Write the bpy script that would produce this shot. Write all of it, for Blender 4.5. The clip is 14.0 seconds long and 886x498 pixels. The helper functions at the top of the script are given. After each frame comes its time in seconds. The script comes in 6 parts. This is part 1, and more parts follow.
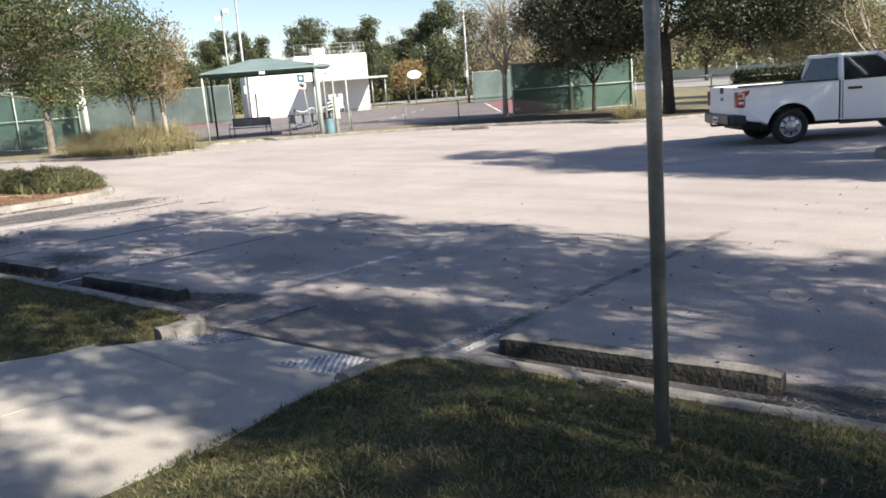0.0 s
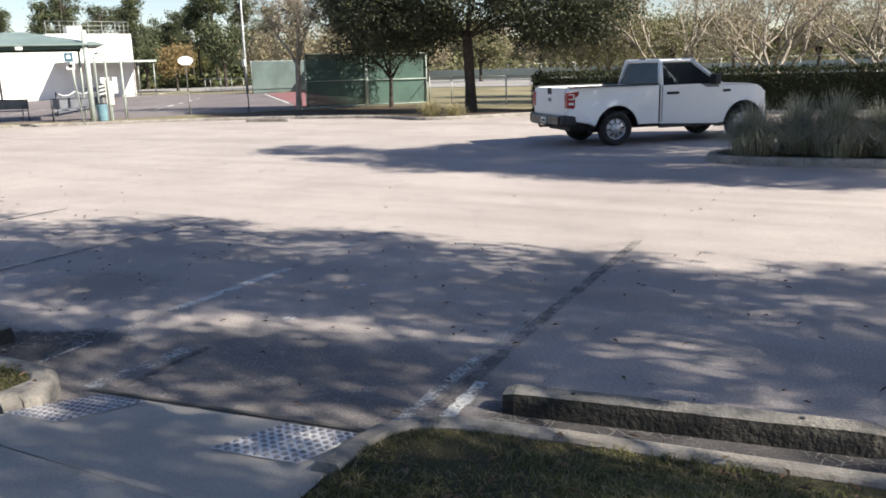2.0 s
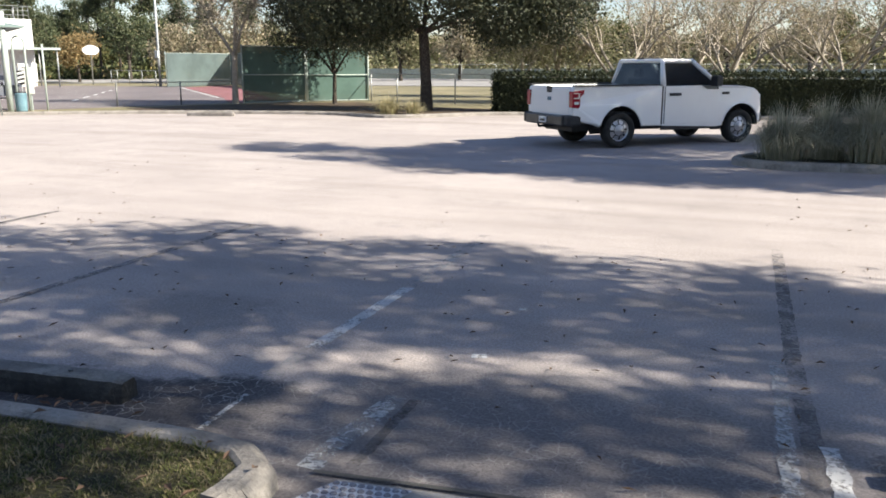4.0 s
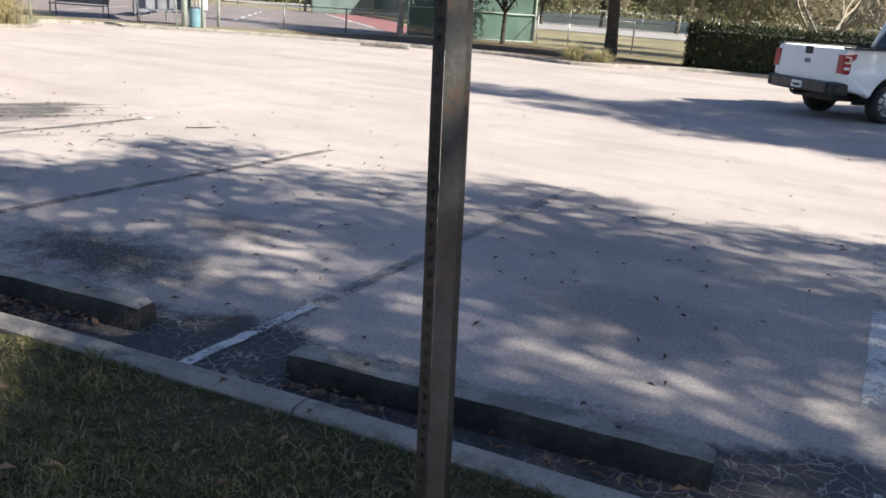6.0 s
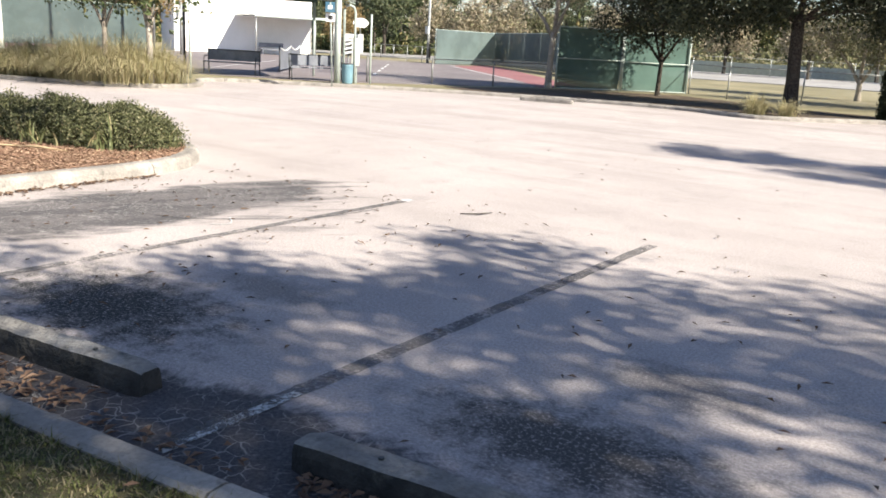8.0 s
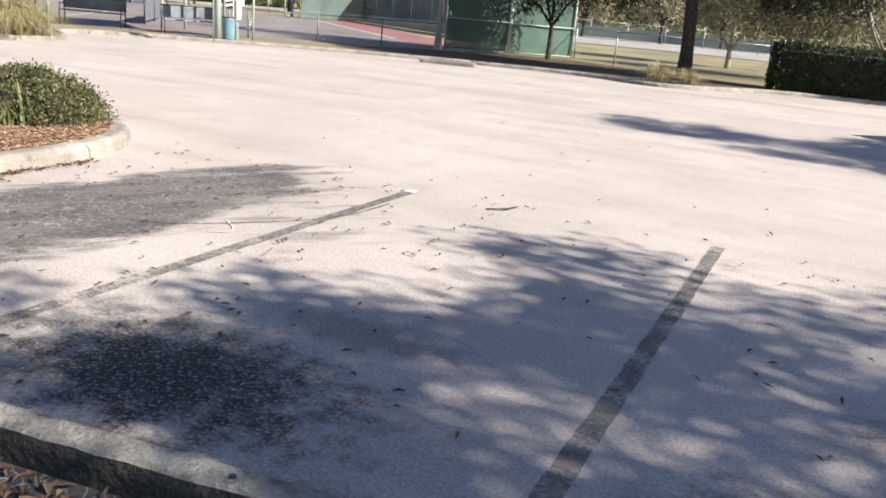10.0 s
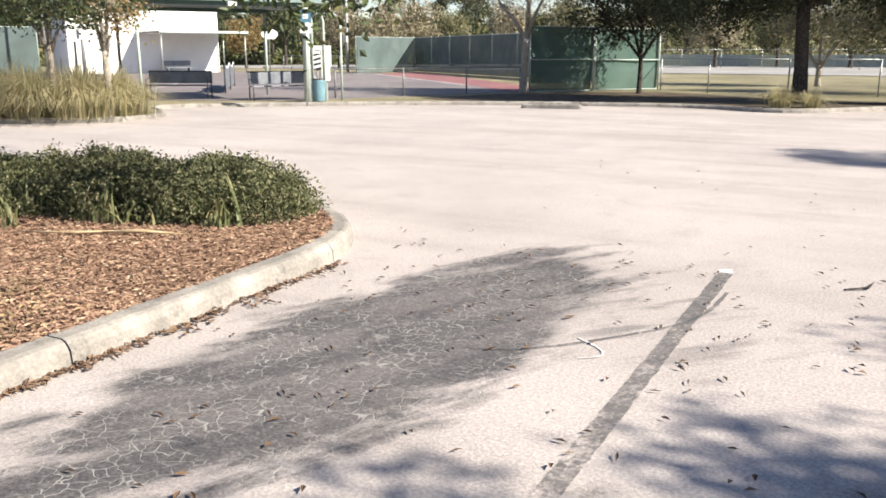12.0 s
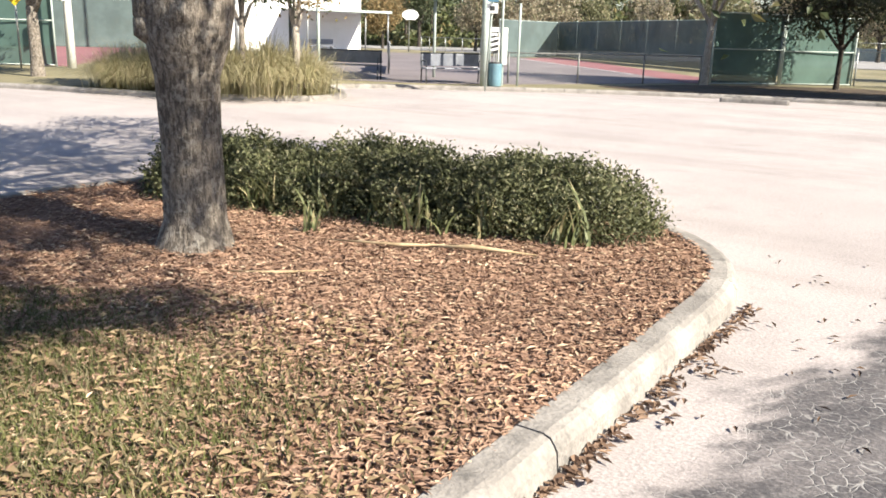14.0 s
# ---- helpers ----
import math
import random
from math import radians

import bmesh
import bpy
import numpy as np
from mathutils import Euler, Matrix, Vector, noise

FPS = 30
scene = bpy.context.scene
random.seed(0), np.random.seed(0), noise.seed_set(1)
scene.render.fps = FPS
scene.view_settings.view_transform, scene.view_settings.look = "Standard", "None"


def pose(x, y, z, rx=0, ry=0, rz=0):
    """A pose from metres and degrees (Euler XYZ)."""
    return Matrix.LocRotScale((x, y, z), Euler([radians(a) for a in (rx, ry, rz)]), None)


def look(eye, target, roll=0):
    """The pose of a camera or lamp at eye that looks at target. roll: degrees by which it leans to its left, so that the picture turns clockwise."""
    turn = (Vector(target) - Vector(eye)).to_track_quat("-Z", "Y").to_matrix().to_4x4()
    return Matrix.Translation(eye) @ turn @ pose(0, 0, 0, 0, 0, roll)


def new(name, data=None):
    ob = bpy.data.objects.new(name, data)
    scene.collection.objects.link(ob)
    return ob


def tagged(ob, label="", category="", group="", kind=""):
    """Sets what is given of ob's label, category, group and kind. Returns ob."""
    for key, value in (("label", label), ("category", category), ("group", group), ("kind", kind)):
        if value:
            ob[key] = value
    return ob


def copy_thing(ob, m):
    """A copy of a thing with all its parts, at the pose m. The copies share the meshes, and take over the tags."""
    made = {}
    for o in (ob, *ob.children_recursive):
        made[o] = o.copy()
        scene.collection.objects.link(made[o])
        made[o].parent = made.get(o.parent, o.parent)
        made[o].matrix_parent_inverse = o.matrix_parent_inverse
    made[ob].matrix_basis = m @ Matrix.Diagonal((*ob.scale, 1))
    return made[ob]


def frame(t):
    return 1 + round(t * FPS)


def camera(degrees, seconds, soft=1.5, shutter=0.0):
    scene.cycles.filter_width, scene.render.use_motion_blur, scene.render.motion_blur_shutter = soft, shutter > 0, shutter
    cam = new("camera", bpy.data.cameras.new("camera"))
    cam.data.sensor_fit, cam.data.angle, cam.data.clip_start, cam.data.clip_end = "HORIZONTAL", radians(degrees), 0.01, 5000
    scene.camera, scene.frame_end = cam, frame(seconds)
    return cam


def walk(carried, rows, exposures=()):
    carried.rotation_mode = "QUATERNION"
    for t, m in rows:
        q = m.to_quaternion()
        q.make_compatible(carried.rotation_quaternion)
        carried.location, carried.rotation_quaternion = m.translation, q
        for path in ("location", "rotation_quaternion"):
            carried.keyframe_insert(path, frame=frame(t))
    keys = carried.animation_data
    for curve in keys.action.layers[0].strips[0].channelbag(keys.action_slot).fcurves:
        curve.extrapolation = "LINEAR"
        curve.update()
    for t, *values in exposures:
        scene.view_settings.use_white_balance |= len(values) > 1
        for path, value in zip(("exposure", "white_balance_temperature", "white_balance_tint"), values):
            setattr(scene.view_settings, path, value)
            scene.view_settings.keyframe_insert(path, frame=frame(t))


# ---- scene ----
cam = camera(56.3, 14.0, 1.75)
PATH = [
    (0, (12.35, -2.702, 1.871), (10.953, -1.325, 1.481), -4.5),
    (0.5, (11.903, -2.666, 1.866), (10.605, -1.21, 1.424), -2.8),
    (1, (11.447, -2.534, 1.845), (10.245, -0.997, 1.408), -2.7),
    (1.5, (10.909, -2.48, 1.847), (9.812, -0.862, 1.425), -1.8),
    (2, (10.446, -2.409, 1.85), (9.495, -0.703, 1.418), -1.7),
    (2.2, (10.197, -2.342, 1.844), (9.249, -0.618, 1.485), -3.1),
    (4.5, (7.393, -2.083, 1.663), (6.685, -0.267, 1.214), 0.6),
    (5, (6.713, -1.93, 1.605), (5.858, -0.183, 1.139), 1.6),
    (5.5, (6.08, -2.007, 1.666), (5.195, -0.295, 1.131), 3.0),
    (6, (5.335, -1.841, 1.608), (4.414, -0.16, 1.036), 4.2),
    (6.5, (4.632, -1.784, 1.623), (3.614, -0.154, 1.071), 4.1),
    (7, (3.858, -1.661, 1.584), (2.921, 0.025, 1.054), 4.3),
    (7.5, (3.238, -1.692, 1.598), (2.182, -0.067, 1.104), 4.6),
    (8, (2.634, -1.614, 1.631), (1.507, -0.034, 1.15), 3.1),
    (8.2, (2.444, -1.618, 1.625), (1.291, -0.058, 1.139), 3.4),
    (10.3, (0.255, -1.343, 1.611), (-0.508, 0.422, 1.061), 4.7),
    (10.5, (-0.045, -1.301, 1.576), (-0.814, 0.468, 1.047), 3.9),
    (11, (-0.646, -1.254, 1.612), (-1.429, 0.523, 1.137), 3.2),
    (11.5, (-1.173, -1.242, 1.639), (-1.977, 0.537, 1.202), 2.1),
    (12, (-1.779, -1.141, 1.609), (-2.688, 0.579, 1.145), -0.0),
    (12.5, (-2.339, -1.033, 1.536), (-3.248, 0.688, 1.079), 1.0),
    (13, (-2.932, -0.953, 1.505), (-3.828, 0.765, 1.011), 2.4),
    (13.5, (-3.511, -1.017, 1.548), (-4.59, 0.601, 1.08), 0.6),
    (14, (-4.182, -0.915, 1.543), (-5.3, 0.666, 1.041), 1.6),
]
walk(cam, [(t, look(eye, target, roll)) for t, eye, target, roll in PATH],
     [(0, 1.2), (2, 1.17), (4.5, 1.38), (5.5, 1.38), (7, 1.33), (8, 1.46), (10.5, 1.31), (11, 1.4), (12, 1.35), (13, 1.39), (13.5, 1.54), (14, 1.5)])

# ---- world, sun ----
SUN_DIR = Vector((0.995, 0.06, 0.72)).normalized()
sun_data = bpy.data.lights.new("sun", "SUN")
sun_data.energy, sun_data.angle, sun_data.color = 5.0, radians(0.53), (1.0, 0.93, 0.785)
sun = new("sun", sun_data)
sun.matrix_world = look(SUN_DIR * 60, (0, 0, 0))
world = bpy.data.worlds.new("sky")
scene.world = world
world.use_nodes = True
wt = world.node_tree
sky = wt.nodes.new("ShaderNodeTexSky")
sky.sky_type, sky.sun_disc = "NISHITA", False
sky.sun_elevation = math.asin(SUN_DIR.z)
sky.sun_rotation = math.atan2(SUN_DIR.x, SUN_DIR.y)
sky.dust_density, sky.ozone_density = 0.3, 2.4
# a slight red tint over the sky, to warm the light in the shade
sky_tint = wt.nodes.new("ShaderNodeMix")
sky_tint.data_type, sky_tint.blend_type = "RGBA", "MULTIPLY"
sky_tint.inputs[0].default_value, sky_tint.inputs[7].default_value = 1.0, (1.055, 0.99, 1.01, 1.0)
wt.links.new(sky.outputs[0], sky_tint.inputs[6])
wt.links.new(sky_tint.outputs[2], wt.nodes["Background"].inputs[0])
wt.nodes["Background"].inputs[1].default_value = 0.063


# ---- node helpers and materials ----
class Graph:
    """A small writer of shader nodes."""

    def __init__(self, name):
        self.mat = bpy.data.materials.new(name)
        self.mat.use_nodes = True
        self.t = self.mat.node_tree
        self.bsdf = self.t.nodes["Principled BSDF"]
        self.geo = self.t.nodes.new("ShaderNodeNewGeometry")
        self.pos = self.geo.outputs["Position"]

    def put(self, socket, value):
        if isinstance(value, bpy.types.NodeSocket):
            self.t.links.new(value, socket)
        elif isinstance(value, (tuple, list)):
            socket.default_value = (*value, 1.0) if len(socket.default_value) == 4 and len(value) == 3 else value
        else:
            socket.default_value = value

    def noise(self, scale, detail=4.0, rough=0.6, vec=None, out=0):
        n = self.t.nodes.new("ShaderNodeTexNoise")
        n.inputs["Scale"].default_value, n.inputs["Detail"].default_value, n.inputs["Roughness"].default_value = scale, detail, rough
        self.put(n.inputs["Vector"], vec or self.pos)
        return n.outputs[out]

    def cells(self, scale, feature="DISTANCE_TO_EDGE", vec=None):
        n = self.t.nodes.new("ShaderNodeTexVoronoi")
        n.feature = feature
        n.inputs["Scale"].default_value = scale
        self.put(n.inputs["Vector"], vec or self.pos)
        return n.outputs[0]

    def math(self, op, a, b=0.0, c=0.0):
        n = self.t.nodes.new("ShaderNodeMath")
        n.operation = op
        for s, v in zip(n.inputs, (a, b, c)):
            self.put(s, v)
        return n.outputs[0]

    def ramp(self, v, lo, hi):
        n = self.t.nodes.new("ShaderNodeMapRange")
        n.interpolation_type = "SMOOTHSTEP"
        self.put(n.inputs[0], v)
        n.inputs[1].default_value, n.inputs[2].default_value = lo, hi
        return n.outputs[0]

    def mix(self, f, a, b, mode="MIX"):
        n = self.t.nodes.new("ShaderNodeMix")
        n.data_type, n.blend_type = "RGBA", mode
        self.put(n.inputs[0], f)
        self.put(n.inputs[6], a)
        self.put(n.inputs[7], b)
        return n.outputs[2]

    def xyz(self, v=None):
        n = self.t.nodes.new("ShaderNodeSeparateXYZ")
        self.put(n.inputs[0], v or self.pos)
        return n.outputs

    def mapped(self, sx, sy, sz, rz=0.0):
        n = self.t.nodes.new("ShaderNodeMapping")
        self.put(n.inputs[0], self.pos)
        n.inputs[2].default_value, n.inputs[3].default_value = (0, 0, rz), (sx, sy, sz)
        return n.outputs[0]

    def turned(self, deg, along, across):
        """Ground coordinates turned by deg, scaled along and across that direction."""
        x, y, z = self.xyz()
        c, w = math.cos(radians(deg)), math.sin(radians(deg))
        n = self.t.nodes.new("ShaderNodeCombineXYZ")
        self.put(n.inputs[0], self.math("MULTIPLY", self.math("MULTIPLY_ADD", x, c, self.math("MULTIPLY", y, w)), along))
        self.put(n.inputs[1], self.math("MULTIPLY", self.math("MULTIPLY_ADD", x, -w, self.math("MULTIPLY", y, c)), across))
        return n.outputs[0]

    def bump(self, h, strength, dist=0.01):
        n = self.t.nodes.new("ShaderNodeBump")
        n.inputs["Strength"].default_value, n.inputs["Distance"].default_value = strength, dist
        self.put(n.inputs["Height"], h)
        self.put(self.bsdf.inputs["Normal"], n.outputs[0])

    def done(self, colour, rough=0.8, metal=0.0, spec=0.5):
        self.put(self.bsdf.inputs["Base Color"], colour)
        self.put(self.bsdf.inputs["Roughness"], rough)
        self.bsdf.inputs["Metallic"].default_value = metal
        self.bsdf.inputs["Specular IOR Level"].default_value = spec
        return self.mat


def surf(name, a, b, scale=3.0, fine=60.0, rough=0.8, metal=0.0, bump=0.3, spec=0.4, stain=None, amount=0.5, dist=0.004):
    """A plain surface: two tones in broad patches, fine grain, and stains where given."""
    g = Graph(name)
    f = g.ramp(g.noise(scale), 0.35, 0.68)
    col = g.mix(f, a, b)
    grain = g.noise(fine, 3.0)
    col = g.mix(0.35, col, g.mix(g.ramp(grain, 0.3, 0.7), (0.35, 0.35, 0.35), (0.68, 0.68, 0.68)), "OVERLAY")
    if stain:
        col = g.mix(g.math("MULTIPLY", g.ramp(g.noise(scale * 2.3, 6.0, 0.7), 0.52, 0.72), amount), col, stain)
    g.bump(grain, bump, dist)
    return g.done(col, rough, metal, spec)


def leafy(name, a, b, c=None, share=0.3, through_light=0.35, rough=0.55):
    """Leaves and blades: a tone for every island, and some light that comes through."""
    g = Graph(name)
    r = g.geo.outputs["Random Per Island"]
    col = g.mix(r, a, b)
    if c:
        col = g.mix(g.ramp(g.math("FRACT", g.math("MULTIPLY", r, 7.31)), 1 - share, 1 - share + 0.05), col, c)
    big = g.ramp(g.noise(0.9, 2.0), 0.3, 0.7)
    col = g.mix(0.4, col, g.mix(big, (0.3, 0.3, 0.3), (0.7, 0.7, 0.7)), "OVERLAY")
    g.done(col, rough, 0.0, 0.35)
    tr = g.t.nodes.new("ShaderNodeBsdfTranslucent")
    g.put(tr.inputs[0], col)
    mx = g.t.nodes.new("ShaderNodeMixShader")
    mx.inputs[0].default_value = through_light
    g.t.links.new(g.bsdf.outputs[0], mx.inputs[1])
    g.t.links.new(tr.outputs[0], mx.inputs[2])
    g.t.links.new(mx.outputs[0], g.t.nodes["Material Output"].inputs[0])
    return g.mat


def asphalt():
    g = Graph("bleached_asphalt")
    x, y, z = g.xyz()
    broad = g.ramp(g.noise(0.35, 5.0, 0.6), 0.3, 0.7)
    col = g.mix(broad, (0.352, 0.312, 0.303), (0.427, 0.38, 0.368))
    # long faint wheel tracks along the aisle
    track = g.ramp(g.noise(1.0, 4.0, 0.6, g.mapped(0.08, 0.9, 1, -0.3)), 0.45, 0.7)
    col = g.mix(g.math("MULTIPLY", track, 0.35), col, (0.21, 0.185, 0.17))
    blot = g.ramp(g.noise(1.6, 6.0, 0.7), 0.5, 0.75)
    col = g.mix(g.math("MULTIPLY", blot, 0.35), col, (0.2, 0.185, 0.18))
    grit = g.noise(55.0, 3.0, 0.7)
    col = g.mix(0.55, col, g.mix(g.ramp(grit, 0.3, 0.72), (0.3, 0.3, 0.3), (0.72, 0.72, 0.72)), "OVERLAY")
    grit2 = g.cells(110.0, "F1")
    speck = g.noise(190.0, 2.0, 0.8)
    col = g.mix(0.32, col, g.mix(g.ramp(speck, 0.35, 0.68), (0.3, 0.3, 0.3), (0.7, 0.7, 0.7)), "OVERLAY")
    col = g.mix(0.08, col, g.mix(g.ramp(grit2, 0.1, 0.6), (0.75, 0.75, 0.75), (0.3, 0.3, 0.3)), "OVERLAY")
    # dark, crazed strip between the kerb and the wheel stops
    kerb = g.math("SUBTRACT", y, g.math("MULTIPLY_ADD", x, 0.115, 0.05))
    wob = g.math("MULTIPLY", g.math("SUBTRACT", g.noise(1.8, 5.0), 0.5), 1.1)
    near_line = g.ramp(g.math("ABSOLUTE", g.math("ADD", g.math("FRACT", g.math("MULTIPLY_ADD", x, 1 / 2.74, 0.5)), -0.5)), 0.17, 0.04)
    reach = g.math("ADD", kerb, g.math("MULTIPLY", near_line, -0.12))
    strip = g.ramp(g.math("ADD", reach, g.math("MULTIPLY_ADD", g.noise(14.0, 4.0, 0.7), 0.3, g.math("MULTIPLY_ADD", wob, 0.35, -0.15))), 0.76, 0.6)
    worn = g.math("MULTIPLY", strip, g.math("MULTIPLY", g.ramp(x, -3.2, -1.8), g.math("MAXIMUM", g.ramp(x, 6.7, 5.2), g.ramp(x, 8.35, 8.7))))
    # the old patch beside the island
    px = g.math("MULTIPLY", g.math("ADD", x, g.math("MULTIPLY_ADD", y, -0.13, 4.52)), 1.45)
    py = g.math("MULTIPLY", g.math("ADD", y, -2.75), 0.5)
    d = g.math("SQRT", g.math("ADD", g.math("MULTIPLY", px, px), g.math("MULTIPLY", py, py)))
    swirl = g.ramp(g.noise(1.0, 5.0, 0.65, g.turned(62.0, 1.0, 3.2)), 0.4, 0.62)
    patch = g.ramp(g.math("ADD", d, g.math("MULTIPLY_ADD", swirl, -0.3, g.math("MULTIPLY", wob, 0.6))), 1.26, 0.82)
    patch = g.math("MULTIPLY", patch, g.math("MULTIPLY_ADD", g.ramp(g.noise(21.0, 5.0, 0.75), 0.34, 0.52), 0.22, g.math("MULTIPLY_ADD", swirl, 0.16, 0.64)))
    # tyre swirls that leave the patch toward the aisle
    sx = g.math("MULTIPLY", g.math("ADD", x, 2.75), 0.9)
    sy = g.math("MULTIPLY", g.math("ADD", y, -4.1), 0.75)
    sd = g.math("SQRT", g.math("ADD", g.math("MULTIPLY", sx, sx), g.math("MULTIPLY", sy, sy)))
    sweep = g.math("MULTIPLY", g.ramp(sd, 1.3, 0.4), g.ramp(g.noise(1.0, 4.0, 0.6, g.turned(48.0, 0.8, 3.4)), 0.52, 0.66))
    patch = g.math("MAXIMUM", patch, g.math("MULTIPLY", sweep, 0.58))
    aisle_x = g.math("ABSOLUTE", g.math("ADD", x, -7.2))
    aisle = g.math("MULTIPLY", g.ramp(aisle_x, 1.7, 1.0), g.ramp(g.math("ADD", y, wob), 2.6, 1.6))
    dark = g.math("MAXIMUM", worn, g.math("MAXIMUM", g.math("MULTIPLY", patch, 0.97), g.math("MULTIPLY", aisle, 0.6)))
    col = g.mix(g.math("MULTIPLY", dark, 0.92), col, g.mix(g.ramp(grit, 0.3, 0.7), (0.022, 0.022, 0.027), (0.062, 0.06, 0.066)))
    # pale sand in the cracks
    bent = g.t.nodes.new("ShaderNodeVectorMath")
    bent.operation = "MULTIPLY_ADD"
    g.put(bent.inputs[0], g.noise(5.0, 3.0, 0.6, None, 1))
    bent.inputs[1].default_value = (0.14, 0.14, 0.0)
    g.put(bent.inputs[2], g.pos)
    edge = g.cells(13.5, "DISTANCE_TO_EDGE", bent.outputs[0])
    line = g.math("MULTIPLY", g.ramp(edge, 0.05, 0.01), g.ramp(g.noise(2.9, 5.0, 0.7), 0.4, 0.6))
    line = g.math("MULTIPLY", line, g.math("MAXIMUM", worn, g.math("MAXIMUM", patch, g.math("MULTIPLY", aisle, 0.7))))
    col = g.mix(g.math("MULTIPLY", line, 0.62), col, (0.4, 0.385, 0.37))
    # oil where engines stood
    for cx, cy, rx, ry, k in ((1.25, 1.35, 0.75, 0.38, 0.9), (1.35, 2.3, 0.45, 0.3, 0.55), (-1.75, 1.1, 0.95, 0.55, 1.0), (-1.3, 2.0, 0.6, 0.22, 0.45), (4.2, 2.4, 0.7, 0.5, 0.3)):
        ex = g.math("MULTIPLY", g.math("ADD", x, -cx), 1 / rx)
        ey = g.math("MULTIPLY", g.math("ADD", y, -cy), 1 / ry)
        e = g.math("SQRT", g.math("ADD", g.math("MULTIPLY", ex, ex), g.math("MULTIPLY", ey, ey)))
        spot = g.ramp(g.math("ADD", e, g.math("MULTIPLY", g.math("SUBTRACT", g.noise(6.0, 6.0, 0.75), 0.5), 2.6)), 1.35, 0.3)
        spot = g.math("MULTIPLY", spot, g.ramp(g.noise(48.0, 5.0, 0.75), 0.68, 0.5))
        col = g.mix(g.math("MULTIPLY", spot, k), col, (0.035, 0.035, 0.034))
    g.bump(g.math("ADD", grit, g.math("MULTIPLY", line, -1.0)), 0.6, 0.006)
    return g.done(col, 0.9, 0.0, 0.25)


def bark(name, a, b, lichened=0.75):
    g = Graph(name)
    v = g.mapped(1.0, 1.0, 0.3)
    ridge = g.noise(38.0, 5.0, 0.65, v)
    n = g.noise(16.0, 6.0, 0.7)
    col = g.mix(g.ramp(ridge, 0.4, 0.6), a, b)
    col = g.mix(0.5, col, g.mix(g.ramp(g.noise(85.0, 4.0, 0.7), 0.35, 0.65), (0.25, 0.25, 0.25), (0.75, 0.75, 0.75)), "OVERLAY")
    lichen = g.ramp(g.noise(17.0, 5.0, 0.7), 0.52, 0.6)
    col = g.mix(g.math("MULTIPLY", lichen, lichened), col, (0.38, 0.345, 0.3))
    g.bump(g.math("ADD", ridge, g.math("MULTIPLY", n, 0.5)), 1.0, 0.035)
    return g.done(col, 0.92, 0.0, 0.2)


def mesh_screen(name, colour, hole):
    """Woven windscreen cloth that lets some light past."""
    g = Graph(name)
    f = g.ramp(g.noise(0.7, 4.0), 0.35, 0.7)
    col = g.mix(f, colour, tuple(c * 1.35 for c in colour))
    fold = g.noise(1.0, 3.0, 0.6, g.mapped(3.0, 3.0, 0.5))
    g.bump(fold, 0.25, 0.03)
    g.done(col, 0.75, 0.0, 0.2)
    clear = g.t.nodes.new("ShaderNodeBsdfTransparent")
    mx = g.t.nodes.new("ShaderNodeMixShader")
    mx.inputs[0].default_value = hole
    g.t.links.new(g.bsdf.outputs[0], mx.inputs[1])
    g.t.links.new(clear.outputs[0], mx.inputs[2])
    g.t.links.new(mx.outputs[0], g.t.nodes["Material Output"].inputs[0])
    return g.mat


def glassy(name, tint, alpha):
    g = Graph(name)
    g.done(tint, 0.04, 0.0, 0.6)
    clear = g.t.nodes.new("ShaderNodeBsdfTransparent")
    clear.inputs[0].default_value = (0.55, 0.62, 0.66, 1)
    mx = g.t.nodes.new("ShaderNodeMixShader")
    mx.inputs[0].default_value = alpha
    g.t.links.new(g.bsdf.outputs[0], mx.inputs[1])
    g.t.links.new(clear.outputs[0], mx.inputs[2])
    g.t.links.new(mx.outputs[0], g.t.nodes["Material Output"].inputs[0])
    return g.mat


def worn_paint(name, a, b, keep, wear):
    """Paint worn through to the asphalt in patches."""
    g = Graph(name)
    g.done(g.mix(g.ramp(g.noise(7.0), 0.3, 0.7), a, b), 0.85, 0.0, 0.3)
    g.bump(g.noise(60.0, 3.0), 0.5, 0.004)
    lost = g.ramp(g.math("ADD", g.math("MULTIPLY", g.noise(3.0, 6.0, 0.75), 0.6), g.math("MULTIPLY", g.noise(38.0, 3.0, 0.7), 0.4)), wear - 0.08, wear + 0.08)
    clear = g.t.nodes.new("ShaderNodeBsdfTransparent")
    mx = g.t.nodes.new("ShaderNodeMixShader")
    g.put(mx.inputs[0], g.math("SUBTRACT", 1.0, g.math("MULTIPLY", g.math("SUBTRACT", 1.0, lost), keep)))
    g.t.links.new(g.bsdf.outputs[0], mx.inputs[1])
    g.t.links.new(clear.outputs[0], mx.inputs[2])
    g.t.links.new(mx.outputs[0], g.t.nodes["Material Output"].inputs[0])
    return g.mat


